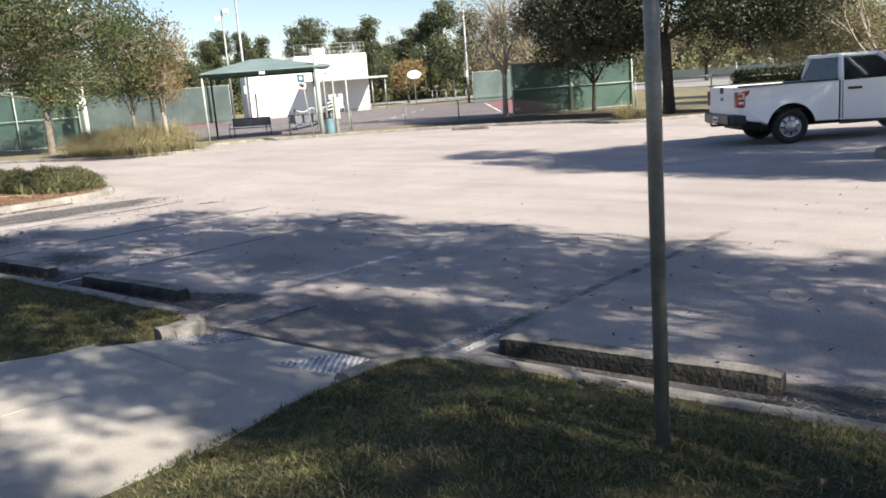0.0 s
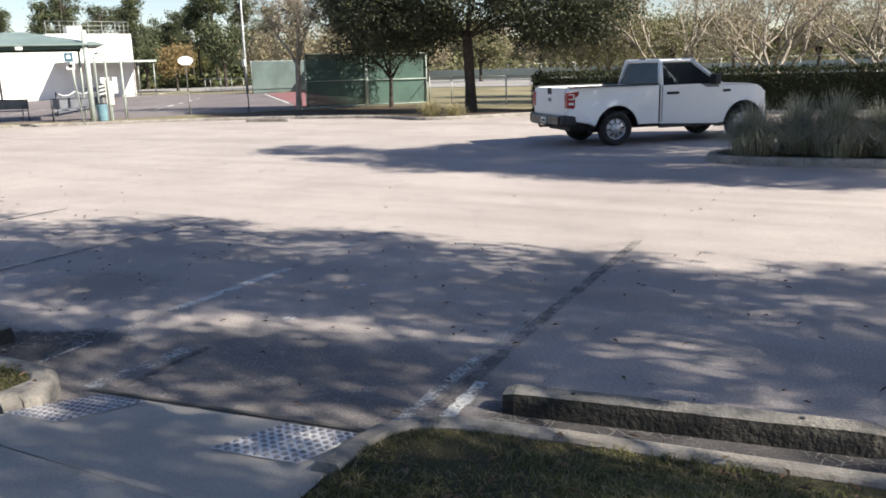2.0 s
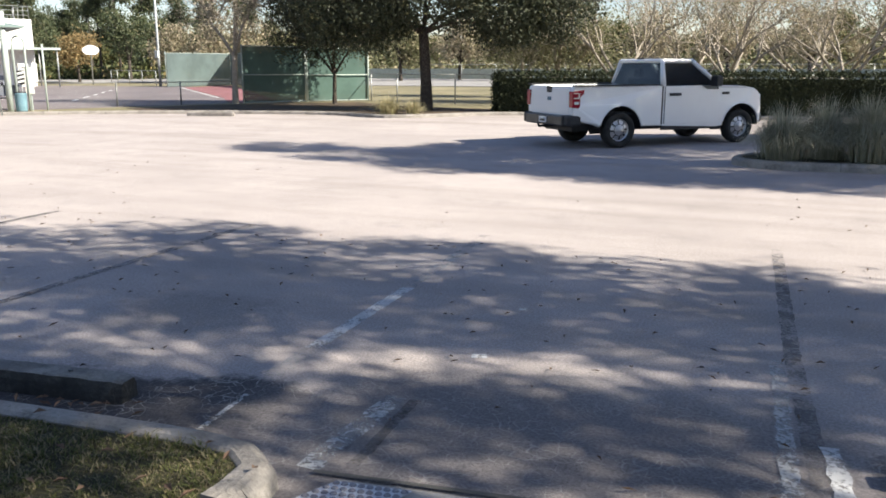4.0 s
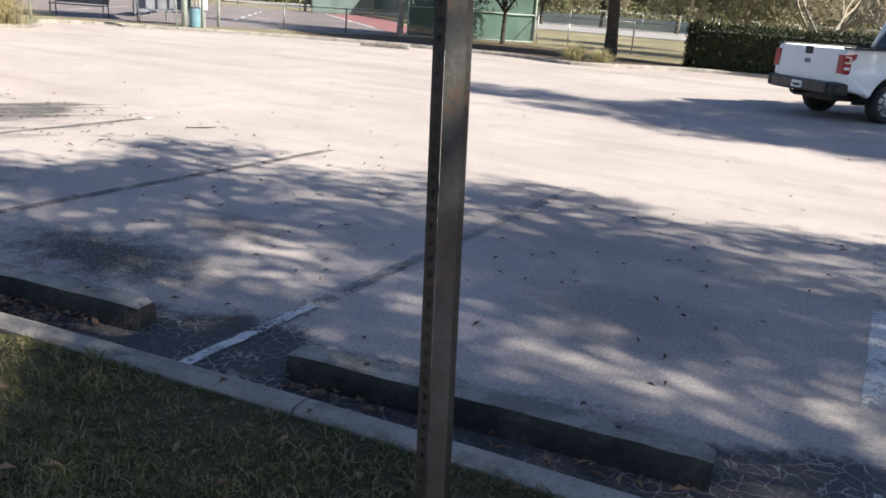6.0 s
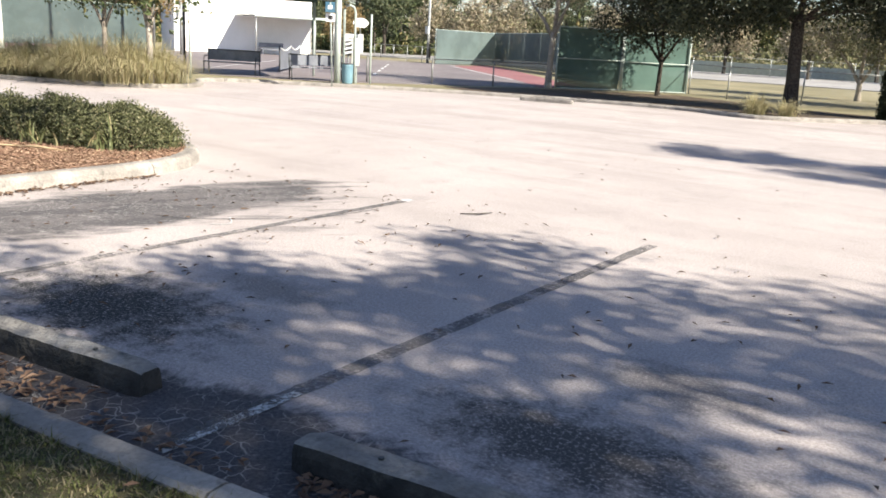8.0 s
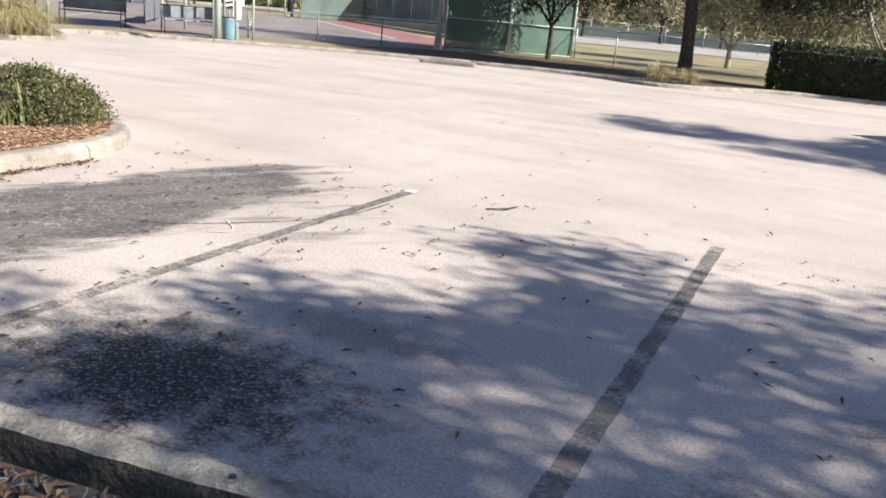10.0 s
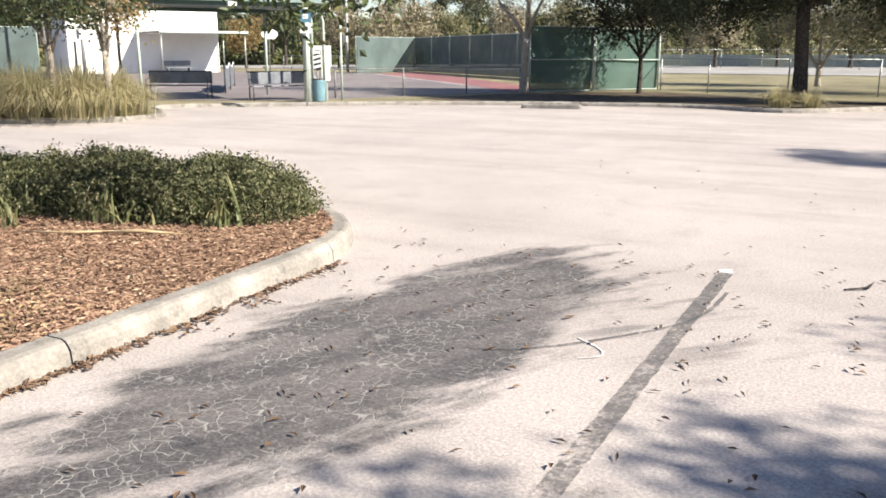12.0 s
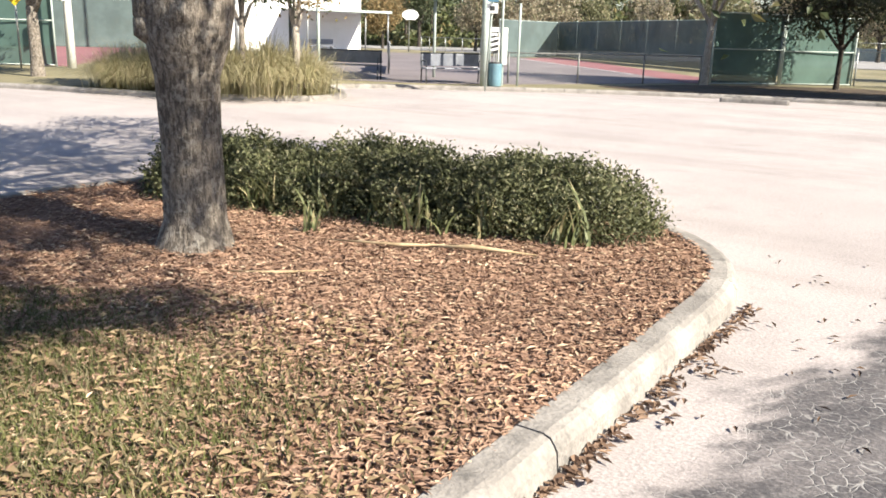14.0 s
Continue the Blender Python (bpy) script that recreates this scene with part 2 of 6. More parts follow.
M_ASPHALT = asphalt()
M_CONCRETE = surf("sidewalk_concrete", (0.36, 0.33, 0.30), (0.45, 0.415, 0.38), 0.9, 90, 0.9, stain=(0.22, 0.2, 0.18), amount=0.5)
M_KERB = surf("kerb_concrete", (0.2, 0.182, 0.166), (0.315, 0.289, 0.264), 2.6, 45, 0.9, bump=0.7, stain=(0.09, 0.085, 0.078), amount=0.85, dist=0.012)
M_LITTERBED = surf("leaf_litter_bed", (0.045, 0.032, 0.022), (0.1, 0.07, 0.045), 1.5, 25, 0.95, bump=0.9, stain=(0.15, 0.11, 0.07), amount=0.5, dist=0.02)
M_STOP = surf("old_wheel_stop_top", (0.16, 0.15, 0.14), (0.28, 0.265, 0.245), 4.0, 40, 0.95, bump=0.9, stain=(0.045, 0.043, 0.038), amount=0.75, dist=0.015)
# grime and the shade of the side faces put into one dark colour
M_STOPSIDE = surf("grimy_shaded_stop_side", (0.02, 0.02, 0.018), (0.055, 0.05, 0.044), 3.0, 30, 0.95, bump=1.0, stain=(0.15, 0.135, 0.115), amount=0.4, dist=0.02)
M_TACTILE = surf("white_tactile", (0.56, 0.56, 0.59), (0.68, 0.68, 0.7), 3.0, 60, 0.7, stain=(0.32, 0.31, 0.31), amount=0.6)
# domes are a darker grey than the pad under them
M_DOME = surf("dark_grey_dome", (0.2, 0.19, 0.21), (0.3, 0.285, 0.3), 3.0, 60, 0.8)
M_POSTWEB = surf("dull_steel_web", (0.035, 0.034, 0.034), (0.075, 0.072, 0.07), 5, 90, 0.5, 0.4, 0.2, stain=(0.1, 0.05, 0.026), amount=0.75)
M_SOIL = surf("lawn_soil", (0.04, 0.036, 0.018), (0.085, 0.075, 0.036), 1.2, 40, 0.95, bump=0.9, stain=(0.055, 0.036, 0.02), amount=0.6, dist=0.02)
M_VERGE = surf("dry_verge_grass", (0.16, 0.142, 0.08), (0.26, 0.225, 0.14), 0.25, 14, 0.95, bump=0.8, stain=(0.12, 0.1, 0.055), amount=0.7, dist=0.03)
M_FIELD = surf("tan_field_grass", (0.24, 0.2, 0.115), (0.33, 0.28, 0.165), 0.06, 6, 0.95, bump=0.6, stain=(0.15, 0.14, 0.065), amount=0.6, dist=0.05)
M_MULCHBED = surf("mulch_bed", (0.15, 0.08, 0.052), (0.25, 0.145, 0.095), 2.0, 45, 0.95, bump=1.0, stain=(0.06, 0.03, 0.02), amount=0.6, dist=0.02)
M_CHIP = leafy("mulch_chip", (0.2, 0.115, 0.08), (0.4, 0.26, 0.18), (0.56, 0.43, 0.3), 0.1, 0.0, 0.9)
M_BLADE = leafy("grass_blade", (0.07, 0.08, 0.028), (0.165, 0.172, 0.06), (0.26, 0.22, 0.13), 0.4, 0.35, 0.7)
M_DEADLEAF = leafy("dead_leaf", (0.05, 0.03, 0.02), (0.13, 0.075, 0.04), None, 0.3, 0.1, 0.8)
M_LITTER = leafy("brown_litter", (0.1, 0.06, 0.042), (0.23, 0.15, 0.1), None, 0.3, 0.1, 0.8)
M_OAKLEAF = leafy("oak_leaf", (0.028, 0.042, 0.016), (0.08, 0.1, 0.038), (0.17, 0.16, 0.07), 0.12, 0.2)
M_DARKLEAF = leafy("dark_oak_leaf", (0.018, 0.026, 0.014), (0.05, 0.058, 0.03), (0.1, 0.098, 0.045), 0.12, 0.12)
M_GOLDLEAF = leafy("gold_leaf", (0.2, 0.135, 0.06), (0.36, 0.26, 0.125), (0.16, 0.14, 0.07), 0.3, 0.35)
M_TANLEAF = leafy("tan_leaf", (0.27, 0.225, 0.155), (0.45, 0.385, 0.28), (0.2, 0.19, 0.11), 0.3, 0.35)
M_DRYLEAF = leafy("dry_leaf", (0.17, 0.12, 0.065), (0.34, 0.25, 0.145), None, 0.3, 0.15, 0.8)
M_RUSTLEAF = leafy("rust_leaf", (0.12, 0.06, 0.045), (0.2, 0.1, 0.07), (0.1, 0.09, 0.04), 0.25, 0.3)
M_PINELEAF = leafy("pine_needles", (0.034, 0.05, 0.024), (0.1, 0.115, 0.055), (0.16, 0.145, 0.08), 0.12, 0.2)
M_MIXLEAF = leafy("wood_edge_leaf", (0.045, 0.06, 0.022), (0.13, 0.14, 0.055), (0.2, 0.16, 0.07), 0.2, 0.25)
M_OLIVELEAF = leafy("olive_leaf", (0.1, 0.105, 0.052), (0.23, 0.225, 0.12), (0.32, 0.28, 0.18), 0.25, 0.35)
M_SHRUBLEAF = leafy("shrub_leaf", (0.04, 0.046, 0.022), (0.165, 0.17, 0.082), (0.27, 0.25, 0.15), 0.14, 0.3, 0.65)
M_HEDGELEAF = leafy("hedge_leaf", (0.014, 0.02, 0.01), (0.045, 0.054, 0.026), None, 0.1, 0.15, 0.9)
M_FROND = leafy("strap_leaf", (0.12, 0.14, 0.06), (0.24, 0.25, 0.12), (0.45, 0.39, 0.22), 0.3, 0.3)
M_FOUNTAIN = leafy("fountain_grass_blade", (0.26, 0.24, 0.125), (0.42, 0.38, 0.22), (0.52, 0.45, 0.29), 0.35, 0.4)
M_MUHLY = leafy("muhly_blade", (0.22, 0.23, 0.165), (0.36, 0.36, 0.265), (0.46, 0.42, 0.33), 0.25, 0.3)
M_BARK = bark("oak_bark", (0.1, 0.085, 0.071), (0.24, 0.203, 0.168), 0.6)
M_DARKBARK = bark("dark_bark", (0.025, 0.021, 0.018), (0.075, 0.062, 0.052), 0.12)
M_PALEBARK = bark("pale_bark", (0.22, 0.188, 0.155), (0.42, 0.372, 0.315))
M_GALV = surf("galvanised_steel", (0.30, 0.31, 0.31), (0.42, 0.43, 0.43), 6, 120, 0.5, 0.7, 0.15, stain=(0.16, 0.14, 0.12), amount=0.5)
M_GREYPIPE = surf("grey_green_pipe", (0.14, 0.142, 0.138), (0.2, 0.203, 0.196), 8, 120, 0.42, 0.35, 0.15, stain=(0.12, 0.11, 0.1), amount=0.5)
M_RUSTPOST = surf("rusty_dark_steel", (0.018, 0.016, 0.015), (0.042, 0.037, 0.034), 5, 90, 0.55, 0.2, 0.3, stain=(0.09, 0.04, 0.02), amount=0.7)
M_BLACKSTEEL = surf("black_steel", (0.03, 0.033, 0.036), (0.06, 0.063, 0.066), 6, 90, 0.45, 0.4, 0.15)
M_CHAIN = surf("chain_link_wire", (0.33, 0.33, 0.32), (0.45, 0.45, 0.43), 6, 90, 0.5, 0.6, 0.1)
M_GREENPAINT = surf("green_metal_paint", (0.16, 0.215, 0.205), (0.21, 0.27, 0.258), 1.0, 60, 0.45, 0.1, 0.1, stain=(0.28, 0.32, 0.31), amount=0.4)
M_DARKGREEN = surf("dark_green_beam", (0.035, 0.07, 0.06), (0.055, 0.1, 0.085), 2, 60, 0.5, 0.1, 0.1)
M_FRAMEGREY = surf("grey_green_post_paint", (0.33, 0.38, 0.36), (0.42, 0.47, 0.44), 3.0, 60, 0.5, 0.1, 0.1, stain=(0.24, 0.24, 0.22), amount=0.5)
M_WHITEWALL = surf("white_painted_block", (0.76, 0.76, 0.74), (0.84, 0.83, 0.81), 0.3, 20, 0.85, bump=0.2, stain=(0.6, 0.58, 0.54), amount=0.3)
M_PURPLE = surf("grey_purple_court", (0.145, 0.124, 0.128), (0.185, 0.158, 0.162), 0.25, 30, 0.85, bump=0.15, stain=(0.115, 0.098, 0.1), amount=0.5)
M_REDCOURT = surf("red_court", (0.2, 0.085, 0.09), (0.26, 0.115, 0.12), 0.3, 30, 0.85, bump=0.15, stain=(0.17, 0.1, 0.1), amount=0.4)
M_SCREEN = mesh_screen("green_windscreen", (0.062, 0.105, 0.092), 0.06)
M_SCREENBLUE = mesh_screen("blue_green_windscreen", (0.078, 0.104, 0.104), 0.1)
M_WHITEPAINT = worn_paint("worn_white_paint", (0.48, 0.48, 0.49), (0.6, 0.6, 0.61), 0.96, 0.56)
M_FAINTPAINT = worn_paint("faint_white_paint", (0.44, 0.44, 0.44), (0.54, 0.54, 0.54), 0.85, 0.5)
M_GHOSTPAINT = worn_paint("ghost_white_paint", (0.4, 0.4, 0.4), (0.5, 0.5, 0.5), 0.5, 0.46)
M_BLACKPAINT = worn_paint("blackout_paint", (0.09, 0.087, 0.09), (0.15, 0.143, 0.146), 0.68, 0.54)
M_GREYPAINT = worn_paint("faded_blackout_paint", (0.12, 0.116, 0.12), (0.18, 0.172, 0.176), 0.6, 0.5)
M_TAR = surf("dark_joint", (0.06, 0.058, 0.056), (0.1, 0.095, 0.09), 4, 60, 0.9)
M_COURTLINE = surf("court_line_white", (0.6, 0.6, 0.6), (0.7, 0.7, 0.7), 2, 40, 0.8)
M_CARWHITE = surf("white_car_paint", (0.74, 0.75, 0.77), (0.78, 0.79, 0.8), 1.0, 200, 0.22, 0.0, 0.0, 0.6)
M_TRIMBLACK = surf("black_plastic", (0.018, 0.018, 0.02), (0.03, 0.03, 0.032), 8, 120, 0.6, 0.0, 0.2)
M_RUBBER = surf("tyre_rubber", (0.016, 0.016, 0.016), (0.03, 0.03, 0.03), 12, 90, 0.85, 0.0, 0.4)
M_RIM = surf("silver_rim", (0.45, 0.45, 0.46), (0.55, 0.55, 0.56), 6, 90, 0.35, 0.8, 0.05)
M_DARKMETAL = surf("dark_bumper_steel", (0.04, 0.042, 0.046), (0.07, 0.072, 0.076), 6, 90, 0.35, 0.6, 0.1)
M_TAILRED = surf("tail_lamp_red", (0.24, 0.01, 0.025), (0.32, 0.015, 0.035), 6, 90, 0.15, 0.0, 0.0, 0.6)
M_LAMPCLEAR = surf("clear_lamp_lens", (0.6, 0.62, 0.64), (0.7, 0.72, 0.74), 6, 90, 0.12, 0.0, 0.0, 0.6)
M_GLASS = glassy("car_glass", (0.03, 0.035, 0.045), 0.5)
M_BINBLUE = surf("blue_plastic_bin", (0.12, 0.22, 0.27), (0.17, 0.28, 0.33), 3, 60, 0.5)
M_BOXCREAM = surf("cream_metal_box", (0.55, 0.55, 0.5), (0.65, 0.65, 0.6), 3, 60, 0.5, stain=(0.4, 0.38, 0.34), amount=0.4)
M_SIGNWHITE = surf("white_sign_face", (0.7, 0.7, 0.7), (0.78, 0.78, 0.78), 3, 60, 0.4)
M_SIGNBLUE = surf("blue_sign_face", (0.05, 0.12, 0.18), (0.08, 0.16, 0.22), 3, 60, 0.4)
M_SIGNYELLOW = surf("yellow_sign_face", (0.75, 0.5, 0.02), (0.82, 0.57, 0.03), 3, 60, 0.4)
M_SIGNTEXT = surf("dark_sign_print", (0.02, 0.02, 0.02), (0.04, 0.04, 0.04), 3, 60, 0.5)
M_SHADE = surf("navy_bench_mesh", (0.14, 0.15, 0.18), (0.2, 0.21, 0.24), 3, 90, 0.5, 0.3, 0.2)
M_WOODS = surf("distant_woods", (0.02, 0.028, 0.014), (0.06, 0.064, 0.03), 0.35, 2.2, 0.95, bump=0.5, stain=(0.09, 0.08, 0.04), amount=0.5, dist=0.5)
M_FARROAD = surf("far_road_asphalt", (0.25, 0.24, 0.235), (0.33, 0.315, 0.305), 0.12, 5, 0.9, stain=(0.2, 0.19, 0.18), amount=0.5)
M_CHALK = surf("chalk_white", (0.45, 0.45, 0.45), (0.55, 0.55, 0.55), 8, 60, 0.9)
M_TWIG = surf("dry_twig", (0.3, 0.22, 0.13), (0.45, 0.35, 0.22), 8, 60, 0.9)


# ---- mesh helpers ----
def raw(name, verts, faces, material, parent=None, label="", smooth=False):
    me = bpy.data.meshes.new(name)
    me.from_pydata([tuple(v) for v in verts] if not isinstance(verts, np.ndarray) else verts.tolist(), [], faces if isinstance(faces, list) else faces.tolist())
    me.materials.append(material)
    if smooth:
        me.polygons.foreach_set("use_smooth", [True] * len(me.polygons))
    me.update()
    ob = new(name, me)
    ob.parent = parent
    if label:
        ob["label"] = label
    return ob


def part(name, bm, material, parent=None, label="", smooth=False):
    me = bpy.data.meshes.new(name)
    bmesh.ops.recalc_face_normals(bm, faces=bm.faces[:])
    bm.to_mesh(me)
    bm.free()
    me.materials.append(material)
    if smooth:
        me.polygons.foreach_set("use_smooth", [True] * len(me.polygons))
    ob = new(name, me)
    ob.parent = parent
    if label:
        ob["label"] = label
    return ob


def empty(name, x=0, y=0, z=0, rz=0, **tags):
    ob = new(name)
    ob.matrix_world = pose(x, y, z, 0, 0, rz)
    return tagged(ob, **tags)


def box(bm, x0, y0, z0, x1, y1, z1, bevel=0.0):
    r = bmesh.ops.create_cube(bm, size=1.0)
    m = Matrix.Translation(((x0 + x1) / 2, (y0 + y1) / 2, (z0 + z1) / 2)) @ Matrix.Diagonal((abs(x1 - x0), abs(y1 - y0), abs(z1 - z0), 1))
    bmesh.ops.transform(bm, matrix=m, verts=r["verts"])
    if bevel:
        edges = list({e for v in r["verts"] for e in v.link_edges})
        bmesh.ops.bevel(bm, geom=edges, offset=bevel, segments=2, affect="EDGES", profile=0.5)
    return bm


def boxes(*sets, bevel=0.0):
    bm = bmesh.new()
    for s in sets:
        box(bm, *s, bevel=bevel)
    return bm


def tube_data(points, radii, n=8, cap=True):
    """Verts and faces of a tapered tube along points."""
    pts = [Vector(p) for p in points]
    vs, fs = [], []
    up = Vector((0.13, 0.21, 0.97)).normalized()
    for i, p in enumerate(pts):
        d = (pts[min(i + 1, len(pts) - 1)] - pts[max(i - 1, 0)]).normalized()
        a = d.cross(up if abs(d.dot(up)) < 0.95 else Vector((1, 0, 0))).normalized()
        b = d.cross(a)
        for k in range(n):
            t = 2 * math.pi * k / n
            vs.append(p + (a * math.cos(t) + b * math.sin(t)) * radii[i])
    for i in range(len(pts) - 1):
        for k in range(n):
            fs.append([i * n + k, i * n + (k + 1) % n, (i + 1) * n + (k + 1) % n, (i + 1) * n + k])
    if cap:
        fs.append(list(range(n))[::-1])
        fs.append([(len(pts) - 1) * n + k for k in range(n)])
    return vs, fs


def tube(name, points, radii, material, parent=None, n=10, label=""):
    if not isinstance(radii, (list, tuple)):
        radii = [radii] * len(points)
    vs, fs = tube_data(points, radii, n)
    return raw(name, vs, fs, material, parent, label, smooth=True)


def merge(parts):
    vs, fs = [], []
    for v, f in parts:
        k = len(vs)
        vs += v
        fs += [[i + k for i in face] for face in f]
    return vs, fs


def rounded(pts, times=2, closed=False):
    """Chaikin's corner cutting on a plan line."""
    for _ in range(times):
        out = [] if closed else [pts[0]]
        n = len(pts)
        for i in range(n if closed else n - 1):
            a, b = Vector(pts[i]), Vector(pts[(i + 1) % n])
            out += [tuple(a * 0.75 + b * 0.25), tuple(a * 0.25 + b * 0.75)]
        if not closed:
            out.append(pts[-1])
        pts = out
    return pts


def slab(name, pts, z0, z1, material, parent=None, label=""):
    bm = bmesh.new()
    top = [bm.verts.new((p[0], p[1], z1)) for p in pts]
    low = [bm.verts.new((p[0], p[1], z0)) for p in pts]
    bm.faces.new(top)
    for i in range(len(pts)):
        j = (i + 1) % len(pts)
        bm.faces.new((low[i], low[j], top[j], top[i]))
    bmesh.ops.triangulate(bm, faces=[f for f in bm.faces if len(f.verts) > 4])
    return part(name, bm, material, parent, label)


def resample(pts, step):
    pts = [Vector((p[0], p[1])) for p in pts]
    out, acc = [pts[0]], 0.0
    for a, b in zip(pts, pts[1:]):
        l = (b - a).length
        d = step - acc
        while d <= l:
            out.append(a + (b - a) * (d / l))
            d += step
        acc = l - (d - step)
    if (out[-1] - pts[-1]).length > 0.02:
        out.append(pts[-1])
    return out


def kerb(name, line, height, width, label, side=1, joint=3.0, step=0.25):
    """A kerb along a plan line (its road face on the line, its back to the side), cast in sections."""
    top = tagged(new(name), label, "kerb", kind="structure")
    pts = resample(line, step)
    prof = [(0.0, -0.02), (0.012, height * 0.6), (0.025, height - 0.035), (0.045, height - 0.01), (0.075, height), (width - 0.02, height), (width, height - 0.015), (width, -0.02)]
    per = max(2, round(joint / step))
    for s in range(0, len(pts) - 1, per):
        seg = pts[s:s + per + 1]
        if len(seg) < 2:
            break
        vs, fs = [], []
        for i, p in enumerate(seg):
            d = (seg[min(i + 1, len(seg) - 1)] - seg[max(i - 1, 0)]).normalized()
            nrm = Vector((-d.y, d.x)) * side
            q = p + d * (0.006 if i == 0 else -0.006 if i == len(seg) - 1 else 0)
            for o, h in prof:
                j = 0.006 * noise.noise((q.x * 3, q.y * 3, o * 9 + h))
                vs.append((q.x + nrm.x * (o + j), q.y + nrm.y * (o + j), h + j * 0.6))
        n = len(prof)
        for i in range(len(seg) - 1):
            for k in range(n - 1):
                fs.append([i * n + k, (i + 1) * n + k, (i + 1) * n + k + 1, i * n + k + 1])
        fs.append(list(range(n)))
        fs.append([(len(seg) - 1) * n + k for k in range(n)][::-1])
        raw("kerb_section", vs, fs, M_KERB, top)
    return top


def inside(px, py, poly):
    r = np.zeros(len(px), bool)
    n = len(poly)
    for i in range(n):
        x1, y1 = poly[i][0], poly[i][1]
        x2, y2 = poly[(i + 1) % n][0], poly[(i + 1) % n][1]
        if y1 == y2:
            continue
        c = ((y1 > py) != (y2 > py)) & (px < (x2 - x1) * (py - y1) / (y2 - y1) + x1)
        r ^= c
    return r


def scatter(poly, per_m2, rng):
    xs, ys = [p[0] for p in poly], [p[1] for p in poly]
    n = int((max(xs) - min(xs)) * (max(ys) - min(ys)) * per_m2)
    px, py = rng.uniform(min(xs), max(xs), n), rng.uniform(min(ys), max(ys), n)
    k = inside(px, py, poly)
    return px[k], py[k]


def flakes(centres, length, width, rng, flat=False, fold=0.25):
    """Verts and faces of many leaf-shaped flakes, four corners each."""
    n = len(centres)
    if flat:
        a = rng.uniform(0, 2 * math.pi, n)
        d = np.stack([np.cos(a), np.sin(a), rng.normal(0, 0.15, n)], 1)
        s = np.stack([-np.sin(a), np.cos(a), rng.normal(0, 0.2, n)], 1)
    else:
        d = rng.normal(0, 1, (n, 3))
        s = rng.normal(0, 1, (n, 3))
    d /= np.linalg.norm(d, axis=1, keepdims=True)
    s -= d * (s * d).sum(1, keepdims=True)
    s /= np.linalg.norm(s, axis=1, keepdims=True)
    up = np.cross(d, s)
    L = (length * rng.uniform(0.65, 1.3, n))[:, None]
    W = (width * rng.uniform(0.65, 1.3, n))[:, None]
    v = np.stack([centres - d * L / 2, centres + s * W / 2 + up * W * fold, centres + d * L / 2, centres - s * W / 2 + up * W * fold], 1).reshape(-1, 3)
    f = np.arange(4 * n).reshape(-1, 4)
    return v, f


def blades(x, y, z, height, width, lean, rng, joints=1):
    """Grass blades as tapered strips that bend over."""
    n = len(x)
    a = rng.uniform(0, 2 * math.pi, n)
    h = height * rng.uniform(0.5, 1.25, n)
    l = lean * h * rng.uniform(0.1, 1.4, n)
    b = a + math.pi / 2 + rng.normal(0, 0.5, n)
    wx, wy = np.cos(b) * width / 2, np.sin(b) * width / 2
    rows = []
    for k in range(joints + 1):
        t = k / (joints + 1)
        cx, cy, cz = x + np.cos(a) * l * t * t, y + np.sin(a) * l * t * t, z + h * (t - 0.25 * lean * t * t)
        w = 1 - 0.5 * t
        rows += [np.stack([cx - wx * w, cy - wy * w, cz], 1), np.stack([cx + wx * w, cy + wy * w, cz], 1)]
    rows.append(np.stack([x + np.cos(a) * l, y + np.sin(a) * l, z + h * (1 - 0.25 * lean)], 1))
    m = len(rows)
    v = np.stack(rows, 1).reshape(-1, 3)
    base = np.arange(n) * m
    faces = []
    for k in range(joints):
        faces += np.stack([base + 2 * k, base + 2 * k + 1, base + 2 * k + 3, base + 2 * k + 2], 1).tolist()
    faces += np.stack([base + m - 3, base + m - 2, base + m - 1], 1).tolist()
    return v, faces


# ---- ground, lot, kerbs ----
def row_y(x):
    """The kerb line in front of the stalls."""
    return 0.05 + 0.115 * x


tagged(raw("ground", [(-1500, -1500, -0.05), (1500, -1500, -0.05), (1500, 1500, -0.05), (-1500, 1500, -0.05)], [[0, 1, 2, 3]], M_FIELD), "tan dry grass field reaching to the woods", "ground", kind="structure")
tagged(raw("road", [(-90, -40, 0), (50, -40, 0), (50, 45, 0), (-90, 45, 0)], [[0, 1, 2, 3]], M_ASPHALT), "sun-bleached cracked asphalt parking lot with oil stains", "parking lot", kind="structure")

# near lawn, left of the ramp and right of it
left_edge = rounded([(-5.33, -0.75), (-4.9, -0.48), (-4.3, row_y(-4.3)), (0, row_y(0)), (3.2, row_y(3.2) + 0.05), (5.3, 0.64), (5.8, 0.68), (6.15, 0.62), (6.27, 0.4), (6.25, 0.12)], 2)
right_edge = rounded([(8.2, 0.3), (8.18, 0.72), (8.35, 1.0), (8.7, 1.1), (9.3, 1.17), (13, 1.6), (22, 2.6)], 2)
kerb("kerb_lawn_left", left_edge, 0.13, 0.17, "weathered pale concrete kerb before a lawn", side=-1)
kerb("kerb_lawn_right", right_edge, 0.13, 0.17, "weathered concrete kerb curving from the ramp along a lawn", side=-1)


def inset(line, d):
    out = []
    pts = [Vector((p[0], p[1])) for p in line]
    for i, p in enumerate(pts):
        t = (pts[min(i + 1, len(pts) - 1)] - pts[max(i - 1, 0)]).normalized()
        out.append((p.x + t.y * d, p.y - t.x * d))
    return out


